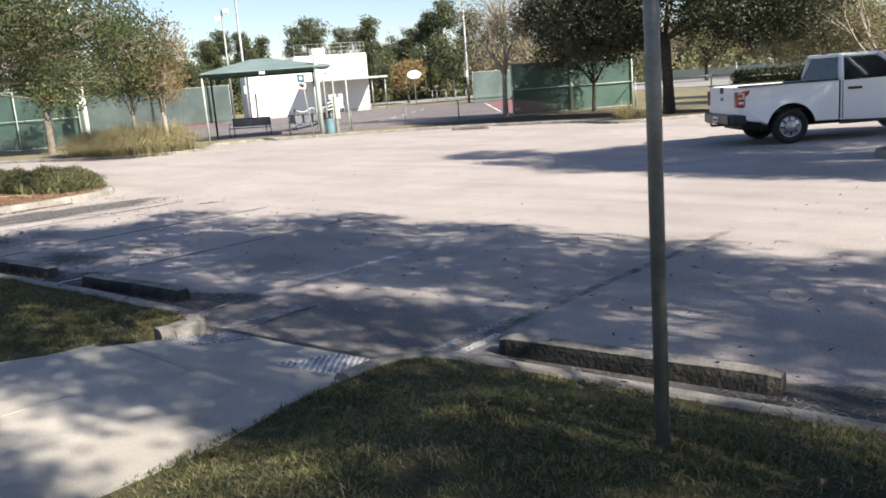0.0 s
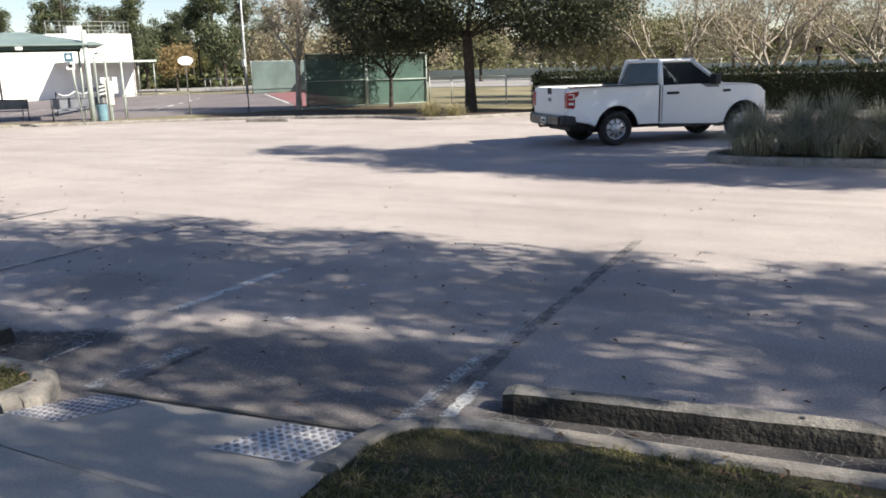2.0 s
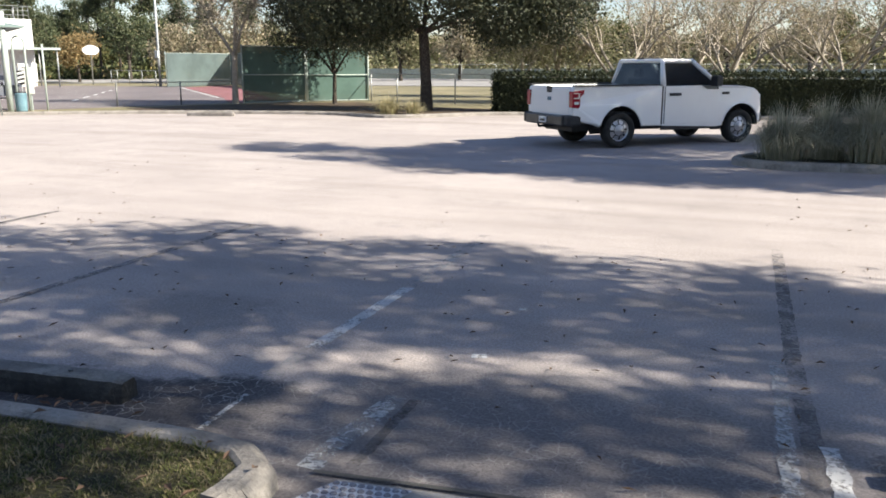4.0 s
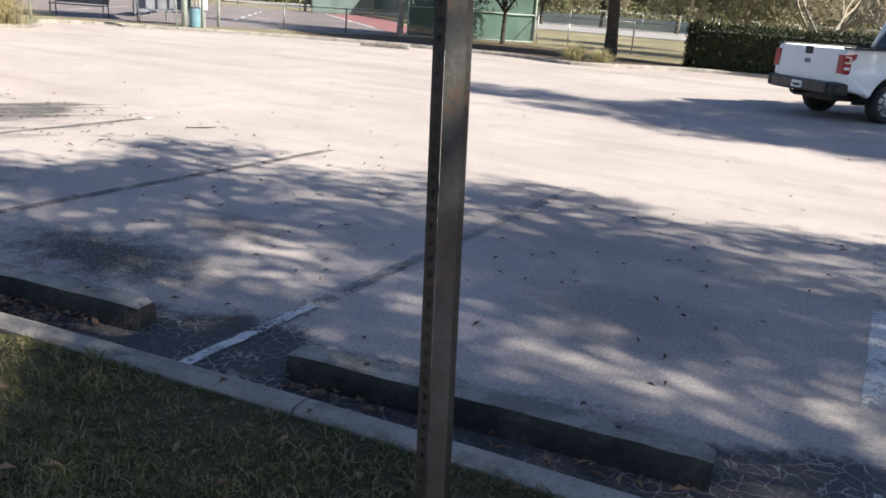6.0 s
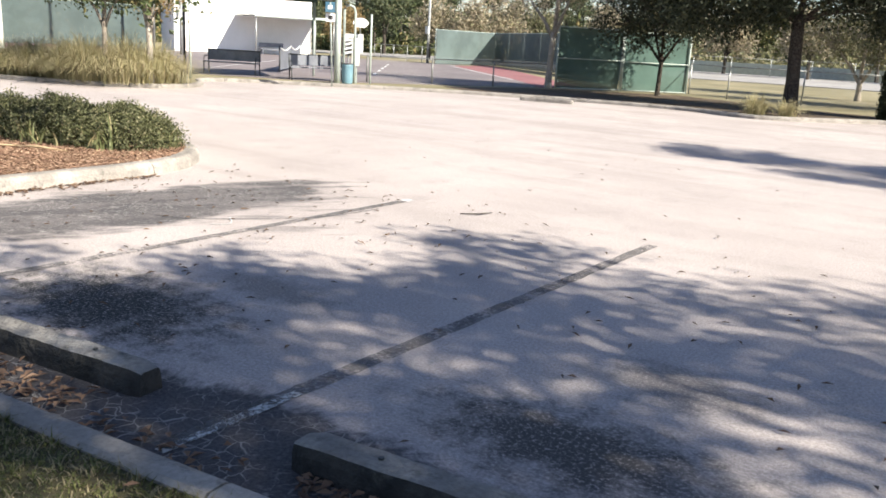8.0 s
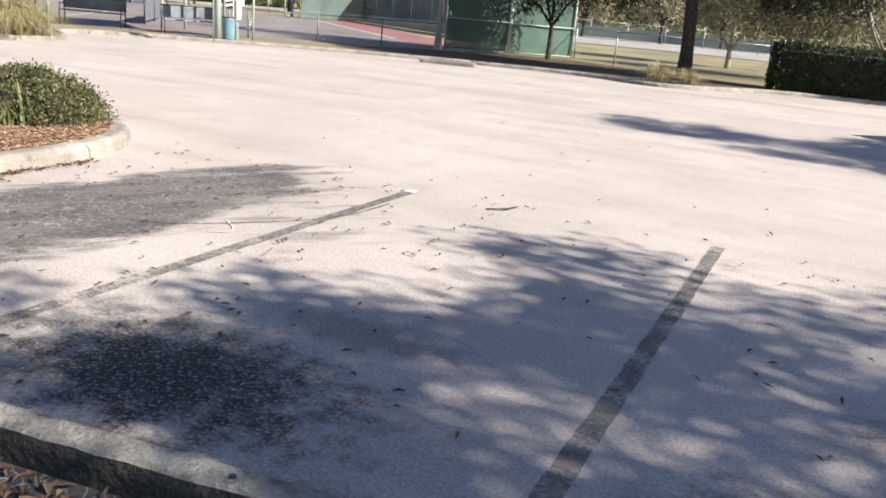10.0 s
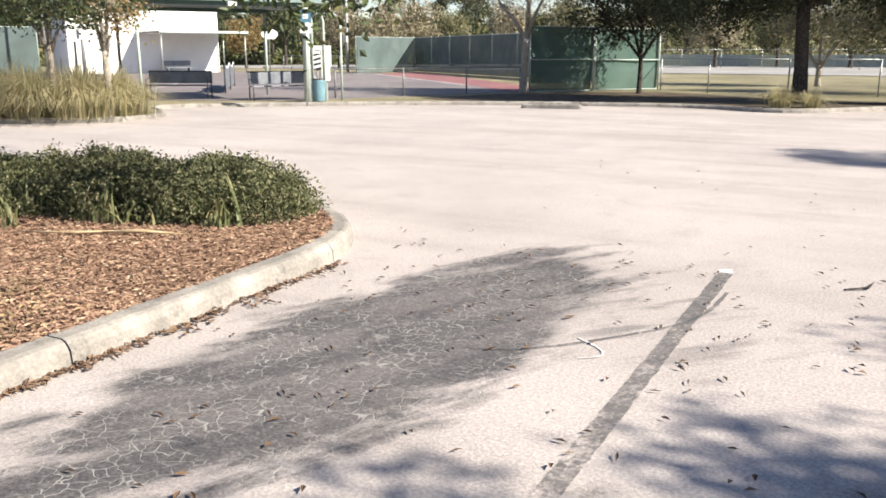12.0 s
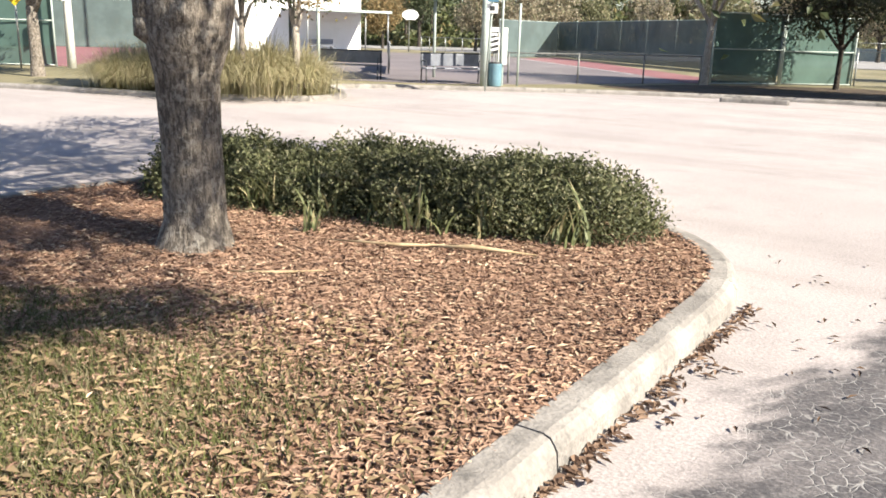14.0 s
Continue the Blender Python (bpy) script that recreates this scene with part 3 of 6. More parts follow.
LAWN_LEFT = inset(left_edge, 0.15) + [(6.25, -0.1), (5.75, -1.05), (-5.6, -2.45), (-5.6, -0.8)]
LAWN_RIGHT = inset(right_edge, 0.15) + [(22, -7), (8.95, -7), (8.75, -3), (8.6, -1.44), (8.42, -0.3)]
tagged(slab("lawn_left", LAWN_LEFT, -0.03, 0.105, M_SOIL), "shaded lawn strip between sidewalk and kerb", "lawn", kind="structure")


def lawn_rise(x, y):
    """How far the lawn beside the ramp swells above its edge."""
    u = np.clip((x - 8.5) / 1.5, 0, 1)
    v = np.clip((0.115 * x + 0.0 - y) / 1.1, 0, 1)
    return 0.27 * u * u * (3 - 2 * u) * v * v * (3 - 2 * v)


right_lawn = slab("lawn_right", LAWN_RIGHT, -0.03, 0.105, M_SOIL)
bm = bmesh.new()
bm.from_mesh(right_lawn.data)
for k in range(22):
    bmesh.ops.bisect_plane(bm, geom=bm.verts[:] + bm.edges[:] + bm.faces[:], plane_co=(8.5 + 0.2 * k, 0, 0), plane_no=(1, 0, 0))
    bmesh.ops.bisect_plane(bm, geom=bm.verts[:] + bm.edges[:] + bm.faces[:], plane_co=(0, 1.4 - 0.13 * k, 0), plane_no=(0, 1, 0))
for w in bm.verts:
    if w.co.z > 0:
        w.co.z += float(lawn_rise(w.co.x, w.co.y))
bm.to_mesh(right_lawn.data)
bm.free()
tagged(right_lawn, "dappled lawn beside the sidewalk ramp", "lawn", kind="structure")
tagged(slab("lawn_back", [(-60, -30), (40, -30), (40, -7.0), (5.6, -7.0), (5.6, -2.75), (-5.6, -4.15), (-60, -4.15)], -0.03, 0.1, M_SOIL), "lawn behind the sidewalk", "lawn", kind="structure")

# sidewalk: the walk along the row, and the ramp down to the lot
walk_way = tagged(new("pavement"), "grey concrete sidewalk with a ramp to the lot", "sidewalk", kind="structure")


def paving(x0, x1):
    def lo(x):
        return -2.72 + 0.122 * (min(x, 8.5) - 5.75)

    def hi(x):
        return -1.05 + 0.122 * (min(x, 8.5) - 5.75)
    return [(x0, lo(x0)), (x1, lo(x1)), (x1, hi(x1)), (x0, hi(x0))]


for k in range(9):
    x0 = -5.6 + 1.58 * k
    slab("paving_slab", paving(x0 + 0.006, x0 + 1.572), -0.03, 0.11, M_CONCRETE, walk_way)
slab("paving_slab", [(5.6, -2.76), (8.62, -2.4), (8.75, -4.9), (5.6, -4.9)], -0.03, 0.11, M_CONCRETE, walk_way)
slab("paving_slab", [(5.6, -4.91), (8.75, -4.91), (8.95, -7.0), (5.6, -7.0)], -0.03, 0.11, M_CONCRETE, walk_way)
slab("paving_bed", [(5.7, -2.6), (8.58, -2.3), (8.42, -0.32), (6.0, -0.32)], -0.03, 0.106, M_CONCRETE, walk_way)
raw("ramp_slab", [(5.75, -1.047, 0.11), (8.56, -0.714, 0.11), (8.42, -0.2, 0.11), (6.2, -0.2, 0.1048)], [[0, 1, 2, 3]], M_CONCRETE, walk_way)
def ramp_z(x, y):
    edge = 0.64 + 0.115 * (x - 6.5)
    return 0.012 + 0.098 * min(1.0, max(0.0, (edge - y) / 0.85))


def draped(name, a, b, c, d, lift, material, parent, n=10):
    """A four-cornered sheet laid on the ramp."""
    a, b, c, d = [Vector(p) for p in (a, b, c, d)]
    vs, fs = [], []
    for j in range(n + 1):
        for i in range(n + 1):
            u, v = i / n, j / n
            p = a * (1 - u) * (1 - v) + b * u * (1 - v) + c * u * v + d * (1 - u) * v
            vs.append((p.x, p.y, ramp_z(p.x, p.y) + lift))
    for j in range(n):
        for i in range(n):
            q = j * (n + 1) + i
            fs.append([q, q + 1, q + n + 2, q + n + 1])
    return raw(name, vs, fs, material, parent)


draped("ramp_slab", (6.2, -0.2), (8.42, -0.2), (8.18, 0.83), (6.42, 0.63), 0.0, M_CONCRETE, walk_way)
raw("joint", [(6.28, 0.64, 0.013), (8.2, 0.87, 0.013), (8.2, 0.9, 0.013), (6.28, 0.67, 0.013)], [[0, 1, 2, 3]], M_TAR, walk_way)


def tactile(a, b, c, d):
    """A pad of raised domes on the ramp."""
    top = tagged(new("tactile_pad"), "white tactile paving pad with raised domes", "tactile paving", "pads on the ramp", "structure")
    draped("pad", a, b, c, d, 0.006, M_TACTILE, top)
    a, b, c, d = [Vector(p) for p in (a, b, c, d)]
    pieces = []
    for i in range(9):
        for j in range(9):
            u, v = (i + 0.5) / 9, (j + 0.5) / 9
            p = a * (1 - u) * (1 - v) + b * u * (1 - v) + c * u * v + d * (1 - u) * v
            z = ramp_z(p.x, p.y)
            pieces.append(tube_data([(p.x, p.y, z + 0.005), (p.x, p.y, z + 0.013), (p.x, p.y, z + 0.017)], [0.017, 0.014, 0.006], 6))
    vs, fs = merge(pieces)
    tagged(raw("domes", vs, fs, M_DOME, top), kind="stuff")


tactile((6.28, 0.1), (6.66, 0.15), (6.76, 0.64), (6.43, 0.6))
tactile((7.62, 0.27), (8.12, 0.33), (8.15, 0.82), (7.7, 0.76))

# far edge of the lot
far_line = rounded([(-75, -14), (-30, 7.0), (-24.9, 9.4), (-21, 10.4), (-18.6, 11.5), (-17.2, 13.0), (-18.2, 14.8), (-20.4, 16.2), (-19.6, 17.6), (-17.5, 19.2), (-14.8, 21.3), (-11.6, 22.8), (-9, 23.6), (-6.5, 23.9), (-5.0, 23.0), (-3.8, 22.9), (-2.6, 24.2), (-1.2, 26.1), (3, 26.4), (14, 26.9), (30, 27.6)], 1)
kerb("kerb_far", far_line, 0.12, 0.18, "low pale concrete kerb round the far edge of the lot", side=1, joint=3.0, step=0.5)
VERGE = [(p[0], p[1]) for p in inset(far_line, -0.14)] + [(60, 140), (-160, 140), (-160, -20)]
tagged(slab("verge", VERGE, -0.04, 0.09, M_VERGE), "patchy dry grass verge beyond the lot", "grass verge", kind="structure")

tagged(slab("planting_bed", [(-13.8, 22.35), (-9, 24.0), (-6.4, 24.3), (-5.0, 23.4), (-3.8, 23.3), (-2.7, 24.6), (-1.3, 26.5), (-1.6, 28), (-5, 28.6), (-9.8, 31.5), (-12, 29.5), (-14.2, 27.2), (-15.6, 23.4)], 0.05, 0.1, M_LITTERBED), "dark leaf-littered bed under the trees by the fence", "planting bed", kind="structure")

tagged(slab("far_road", [(-70, 60), (80, 57), (80, 92), (-70, 90)], 0.06, 0.13, M_FARROAD), "pale grey road across the field beyond the fence", "road", kind="structure")

# island with the oak, and the island with the muhly grass
island_line = rounded([(-5.33, -0.95), (-5.36, 0.5), (-5.42, 3.3), (-5.47, 4.1), (-5.76, 4.8), (-6.42, 5.45), (-7.4, 5.72), (-9.0, 5.55), (-10.6, 4.9), (-11.2, 3.8), (-11.25, 2.0), (-11.25, -3.5)], 2)
kerb("kerb_island", island_line, 0.15, 0.2, "sunlit pale concrete kerb round a mulched island", side=1, joint=2.6)
ISLAND = inset(island_line, -0.17)
tagged(slab("island_bed", ISLAND + [(-5.4, -3.5)], -0.03, 0.13, M_MULCHBED), "mulch bed of the tree island", "planting bed", kind="structure")
right_island = rounded([(30, 13.6), (14, 13.0), (9.5, 12.85), (8.0, 12.75), (7.35, 13.1), (7.2, 13.7), (7.6, 14.5), (9.0, 15.2), (14, 16.2), (30, 17.5)], 2)
kerb("kerb_right_island", right_island, 0.14, 0.18, "concrete kerb round a grassy parking island", side=-1)
tagged(slab("right_island_bed", inset(right_island, 0.15), -0.03, 0.12, M_SOIL), "soil bed of the grassy island", "planting bed", kind="structure")


# ---- wheel stops and lines ----
def wheel_stop(x0, y0, x1, y1, dirty=True):
    a, b = Vector((x0, y0)), Vector((x1, y1))
    l = (b - a).length
    top = empty("wheel_stop", *((a + b) / 2), 0.0, math.degrees(math.atan2((b - a).y, (b - a).x)), label="dirty weathered concrete wheel stop on asphalt", category="wheel stop", group="wheel stops")
    prof = [(-0.085, 0.0), (-0.08, 0.08), (-0.068, 0.118), (-0.055, 0.126), (0.055, 0.126), (0.068, 0.118), (0.08, 0.08), (0.085, 0.0)]
    vs, fs, n = [], [], len(prof)
    m = 28
    for i in range(m + 1):
        t = i / m
        x = -l / 2 + l * t
        e = min(t, 1 - t) * l
        pinch = 1 - 0.22 * max(0, 1 - e / 0.06)
        for o, h in prof:
            j = 0.004 * noise.noise((x * 9 + x0 * 3, o * 20, h * 20 + y0)) if h > 0 else 0
            vs.append((x, o * pinch + j, h * (1 - 0.12 * max(0, 1 - e / 0.04)) + j))
    for i in range(m):
        for k in range(n - 1):
            fs.append([i * n + k, (i + 1) * n + k, (i + 1) * n + k + 1, i * n + k + 1])
    fs += [list(range(n)), [m * n + k for k in range(n)][::-1]]
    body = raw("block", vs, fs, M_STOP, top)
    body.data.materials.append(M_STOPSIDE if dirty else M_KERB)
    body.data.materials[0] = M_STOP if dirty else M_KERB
    # sides and ends take the dark grime-and-shade colour, the top stays paler
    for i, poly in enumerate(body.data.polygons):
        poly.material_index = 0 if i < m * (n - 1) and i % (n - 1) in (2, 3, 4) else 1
    for sx in (-0.3, 0.3):
        vs, fs = tube_data([(sx * l, 0, 0.115), (sx * l, 0, 0.134)], [0.014, 0.012], 8)
        raw("pin", vs, fs, M_DARKMETAL, top, "rusty steel pin")
    return top


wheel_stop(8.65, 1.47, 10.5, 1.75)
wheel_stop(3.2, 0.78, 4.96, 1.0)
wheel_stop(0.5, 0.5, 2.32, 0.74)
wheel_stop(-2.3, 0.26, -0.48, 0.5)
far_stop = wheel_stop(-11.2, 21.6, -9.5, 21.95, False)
far_stop["label"] = "pale clean concrete wheel stop at the far kerb"


def strip(name, pts, width, z, material, label, ragged=0.0, seed=1):
    """A painted line on the ground."""
    rng = random.Random(seed)
    ps = resample(pts, 0.05)
    ragged *= 0.45
    vs, fs = [], []
    for i, p in enumerate(ps):
        d = (ps[min(i + 1, len(ps) - 1)] - ps[max(i - 1, 0)]).normalized()
        n2 = Vector((-d.y, d.x))
        for s in (-1, 1):
            w = width / 2 + rng.uniform(-ragged, ragged)
            vs.append((p.x + n2.x * w * s, p.y + n2.y * w * s, z))
    for i in range(len(ps) - 1):
        fs.append([2 * i, 2 * i + 1, 2 * i + 3, 2 * i + 2])
    return tagged(raw(name, vs, fs, material), label, "line marking", "stall lines", "structure")


DARK = "blacked-out worn parking line on asphalt"
PALE = "faded white parking line on asphalt"
strip("line_marking", [(-2.76, 0.0), (-2.7, 5.1)], 0.105, 0.004, M_BLACKPAINT, DARK, 0.012, 1)
strip("line_marking", [(0.0, 0.2), (0.0, 5.25)], 0.105, 0.004, M_BLACKPAINT, DARK, 0.012, 2)
strip("line_marking", [(2.77, 0.35), (2.69, 5.4)], 0.105, 0.004, M_GREYPAINT, DARK, 0.012, 3)
strip("line_marking", [(5.55, 0.74), (5.495, 1.3)], 0.03, 0.004, M_FAINTPAINT, PALE, 0.004, 4)
strip("line_marking", [(5.47, 1.5), (5.445, 2.04)], 0.12, 0.004, M_GHOSTPAINT, PALE, 0.03, 5)
strip("line_marking", [(5.44, 2.06), (5.4, 3.6)], 0.1, 0.004, M_WHITEPAINT, PALE, 0.012, 6)
strip("line_marking", [(5.4, 3.64), (5.37, 4.3)], 0.1, 0.004, M_GHOSTPAINT, PALE, 0.03, 16)
strip("line_marking", [(5.37, 4.3), (5.34, 4.85)], 0.11, 0.004, M_FAINTPAINT, PALE, 0.02, 19)
strip("line_marking", [(5.34, 4.9), (5.28, 5.8)], 0.1, 0.004, M_GHOSTPAINT, PALE, 0.03, 20)
strip("line_marking", [(6.23, 0.68), (6.26, 1.55)], 0.125, 0.004, M_FAINTPAINT, PALE, 0.02, 7)
strip("line_marking", [(6.41, 0.78), (6.37, 1.55)], 0.06, 0.004, M_BLACKPAINT, DARK, 0.012, 8)
strip("line_marking", [(6.41, 2.3), (6.5, 2.33)], 0.07, 0.004, M_WHITEPAINT, PALE, 0.01, 21)
strip("line_marking", [(6.39, 3.36), (6.45, 3.37)], 0.06, 0.004, M_WHITEPAINT, PALE, 0.01, 22)
strip("line_marking", [(8.33, 1.3), (8.22, 3.0), (8.1, 6.2)], 0.1, 0.004, M_GREYPAINT, DARK, 0.012, 9)
strip("line_marking", [(8.22, 0.95), (8.17, 2.0), (8.13, 2.9)], 0.08, 0.006, M_FAINTPAINT, PALE, 0.02, 10)
strip("line_marking", [(8.43, 1.07), (8.37, 1.75)], 0.085, 0.006, M_WHITEPAINT, PALE, 0.02, 11)
strip("line_marking", [(2.78, 0.34), (2.755, 1.5)], 0.065, 0.008, M_WHITEPAINT, PALE, 0.015, 12)
strip("line_marking", [(2.73, 1.5), (2.68, 4.2)], 0.035, 0.008, M_GHOSTPAINT, PALE, 0.02, 15)
strip("line_marking", [(0.03, 0.18), (0.02, 0.95)], 0.055, 0.008, M_FAINTPAINT, PALE, 0.015, 13)
strip("line_marking", [(-2.7, 5.12), (-2.72, 5.24)], 0.1, 0.004, M_WHITEPAINT, PALE, 0.02, 14)
# a thin twig shadow painted as a dark curve, and a chalk mark
strip("twig_shade_line", rounded([(-3.7, 2.78), (-3.35, 2.92), (-2.8, 3.6), (-2.63, 4.0), (-2.6, 4.6)], 2), 0.03, 0.005, M_BLACKPAINT, "thin twig shadow painted as a dark line on asphalt", 0.01, 17)
strip("chalk_mark", rounded([(-3.2, 3.22), (-3.02, 3.1), (-2.98, 3.0), (-3.1, 2.9)], 2), 0.015, 0.006, M_CHALK, "white chalk hook drawn on asphalt", 0.006, 18)


# ---- posts on the lawn ----
post = empty("sign_post", 10.72, 0.055, 0.3, label="round grey-green steel post set in the lawn", category="post")
tube("pipe", [(0, 0, -0.05), (0, 0, 3.0)], 0.0295, M_GREYPIPE, post, 16)
chan = empty("perforated_post", 0, 0, 0, label="dark perforated steel channel post set in the lawn", category="post")
part("web", boxes((-0.015, -0.0015, -0.05, 0.015, 0.0015, 3.0)), M_POSTWEB, chan, "dark rust-streaked web of the channel")
for s in (-1, 1):
    vs, fs = [], []
    for i in range(118):
        z0, z1 = -0.05 + i * 0.0254, -0.05 + (i + 1) * 0.0254
        ring = [(s * 0.0155, z0), (s * 0.03, z0), (s * 0.03, z1), (s * 0.0155, z1)]
        hole = [(s * (0.0225 - 0.004 * math.cos(a)), (z0 + z1) / 2 + 0.005 * math.sin(a)) for a in [math.pi * (1.25 + 0.25 * k) for k in range(8)]]
        k = len(vs)
        vs += [(x, 0.001 + (abs(x) - 0.015) * 1.1, z) for x, z in ring + hole]
        for c in range(4):
            h = k + 4 + c * 2
            nxt = k + 4 + (c * 2 + 2) % 8
            fs += [[k + c, k + (c + 1) % 4, nxt, h + 1], [k + c, h + 1, h]]
    face = raw("flange", vs, fs, M_RUSTPOST, chan, "dark flange with a row of round holes")
    bm = bmesh.new()
    bm.from_mesh(face.data)
    bmesh.ops.remove_doubles(bm, verts=bm.verts[:], dist=0.0004)
    bm.to_mesh(face.data)
    bm.free()
chan.matrix_world = Matrix.Translation((4.82, -0.825, 0.1)) @ Matrix.Rotation(radians(-4.0), 4, Vector((0.84, 0.54, 0))) @ Matrix.Rotation(radians(-1.3), 4, Vector((-0.48, 0.88, 0))) @ pose(0, 0, 0, 0, 0, 43.3)


# ---- trees ----
def crown_points(lobes, n, rng, shell=0.55):
    """Twig tips spread through the lobes of a crown."""
    vol = np.array([(l[3] * l[4] * l[5]) ** (2 / 3) for l in lobes])
    pick = rng.choice(len(lobes), n, p=vol / vol.sum())
    L = np.array(lobes)[pick]
    d = rng.normal(0, 1, (n, 3))
    d /= np.linalg.norm(d, axis=1, keepdims=True)
    r = rng.uniform(shell ** 3, 1.0, n) ** (1 / 3)
    return L[:, :3] + d * L[:, 3:6] * r[:, None], pick


def tree(name, x, y, z, height, radius, lobes, tips, per_tip, leaf, spread, leaf_mat, bark_mat, label, seed, group="", limbs=True, twig=0.012, swell=False, category="tree", squash=1.0, limb=None):
    rng = np.random.default_rng(seed)
    top = empty(name, x, y, z, label=label, category=category, group=group)
    P, pick = crown_points(lobes, tips, rng)
    cz = sum(l[2] for l in lobes) / len(lobes)
    fork = height
    bend = rng.normal(0, 0.03 * height, 2)
    line = [(0, 0, -0.1), (0, 0, 0.05), (bend[0] * 0.2, bend[1] * 0.2, fork * 0.35), (bend[0] * 0.7, bend[1] * 0.7, fork * 0.75), (bend[0], bend[1], fork)]
    rad = [radius * 1.55, radius * 1.25, radius * 1.0, radius * 0.95, radius * 0.9]
    pieces = [tube_data(line, rad, 14)]
    if swell:
        pieces = [tube_data([(0, 0, -0.1), (0, 0, 0.03), (0, 0.01, 0.2), (0.01, 0, 0.7), (0.0, 0.0, 1.12), (0.02, 0, 1.34), (0.03, 0.01, 1.55), (0.04, 0.02, 1.85), (0.05, 0.02, fork)], [radius * k for k in (1.9, 1.35, 1.08, 1.0, 1.06, 1.36, 1.5, 1.35, 1.2)], 20)]
        for k in range(9):
            a, h = rng.uniform(0, 6.28), rng.uniform(1.25, 1.75)
            c = Vector((math.cos(a) * radius * 1.2, math.sin(a) * radius * 1.2, h))
            pieces.append(tube_data([c - Vector((0, 0, 0.1)), c - Vector((0, 0, 0.05)), c + Vector((0, 0, 0.05)), c + Vector((0, 0, 0.1))], [0.02, 0.085, 0.085, 0.02], 8))
    tip0 = Vector(line[-1])
    mids = []
    for i, l in enumerate(lobes):
        c = Vector(l[:3])
        m = tip0.lerp(c, 0.5) + Vector((*rng.normal(0, 0.1 * l[3], 2), 0.1 * l[5]))
        r0 = radius * (limb or (0.55 if len(lobes) > 2 else 0.8))
        pieces.append(tube_data([tip0 - Vector((0, 0, 0.25)), tip0.lerp(m, 0.5), m, c], [r0 * 1.2, r0, r0 * 0.75, r0 * 0.35], 8))
        mids.append((c, r0))
    twigs = []
    if limbs:
        for i in range(0, tips, max(1, tips // 260)):
            c, r0 = mids[pick[i]]
            e = Vector(P[i])
            k = c.lerp(e, 0.5) + Vector(tuple(rng.normal(0, 0.12 * (e - c).length, 3)))
            back = c + (tip0 - c).normalized() * min(0.25 * (tip0 - c).length, 0.4 * lobes[pick[i]][3])
            twigs.append(tube_data([back, k, e], [max(r0 * 0.3, twig * 1.5), max(twig * 1.3, r0 * 0.14), twig * 0.5], 5, False))
    vs, fs = merge(pieces)
    raw("trunk", vs, fs, bark_mat, top, smooth=True)
    if twigs:
        vs, fs = merge(twigs)
        tagged(raw("branchwork", vs, fs, bark_mat, top, smooth=True), kind="stuff")
    C = np.repeat(P, per_tip, 0) + rng.normal(0, spread, (len(P) * per_tip, 3)) * np.array([1, 1, squash])
    v, f = flakes(C, leaf, leaf * 0.55, rng)
    raw("crown", v, f, leaf_mat, top)
    return top


# unseen oaks round the walk, their crowns laid out to shade the stalls
def over(trunk, spots):
    """Crown lobes, relative to the trunk, whose shade falls on the plan spots (x, y, height, radius)."""
    k = SUN_DIR / SUN_DIR.z
    return [(x + k.x * h - trunk[0], y + k.y * h - trunk[1], h, r, r * 0.85, r * 0.5) for x, y, h, r in spots]


def shade_tree(name, x, y, spots, tips, seed, leaf_mat, bark_mat, label, group="", per=46, radius=0.23):
    spots = spots + [p for p in spots if p[3] < 0.8]
    return tree(name, x, y, 0.1, 3.3, radius, over((x, y), spots), tips, per, 0.12, 0.17, leaf_mat, bark_mat, label, seed, group, limb=0.11)


SHADE = "unseen spreading live oak, its crown laid out to shade the parking stalls"
shade_tree("shade_oak", 20.0, 1.2, [(9.6, 3.4, 7.3, 2.1), (7.4, 1.3, 7.3, 1.2), (11.2, 1.1, 7.8, 1.0), (7.6, 4.0, 7.0, 1.7), (11.5, 3.0, 8.0, 1.3), (7.2, -2.4, 7.8, 0.9), (8.8, 2.2, 6.8, 0.8), (7.8, -0.05, 6.8, 0.7), (6.9, -0.35, 6.8, 0.5), (8.5, -0.35, 7.0, 0.45), (7.0, 0.5, 6.8, 0.35), (7.0, -0.75, 7.0, 0.4), (5.9, -1.0, 7.0, 0.6), (8.2, -1.75, 7.2, 0.45), (7.6, -1.95, 7.2, 0.45), (10.8, -1.5, 7.8, 0.5), (12.2, -0.9, 7.8, 0.85), (9.3, -0.5, 7.5, 0.5), (10.1, -0.6, 7.5, 0.5), (8.9, 0.4, 7.2, 0.6), (9.9, 0.55, 7.4, 0.5), (10.9, 0.1, 7.6, 0.45), (9.7, -1.5, 7.5, 0.45), (9.4, -1.9, 7.5, 0.6)], 820, 11, M_OAKLEAF, M_BARK, SHADE, "shade oaks", 36)
shade_tree("shade_oak", 15.8, 0.3, [(5.2, 3.9, 7.5, 1.8), (3.0, 4.0, 7.3, 1.7), (4.8, 1.6, 7.5, 1.9), (2.4, 1.7, 7.3, 1.3), (5.2, -0.7, 7.8, 1.1), (4.2, 0.1, 8.0, 1.2), (3.9, 2.9, 8.0, 1.3), (6.3, 3.2, 7.3, 1.0), (3.6, 0.9, 7.3, 1.0), (4.7, 0.7, 7.3, 0.9)], 540, 12, M_OAKLEAF, M_BARK, SHADE, "shade oaks", 40)
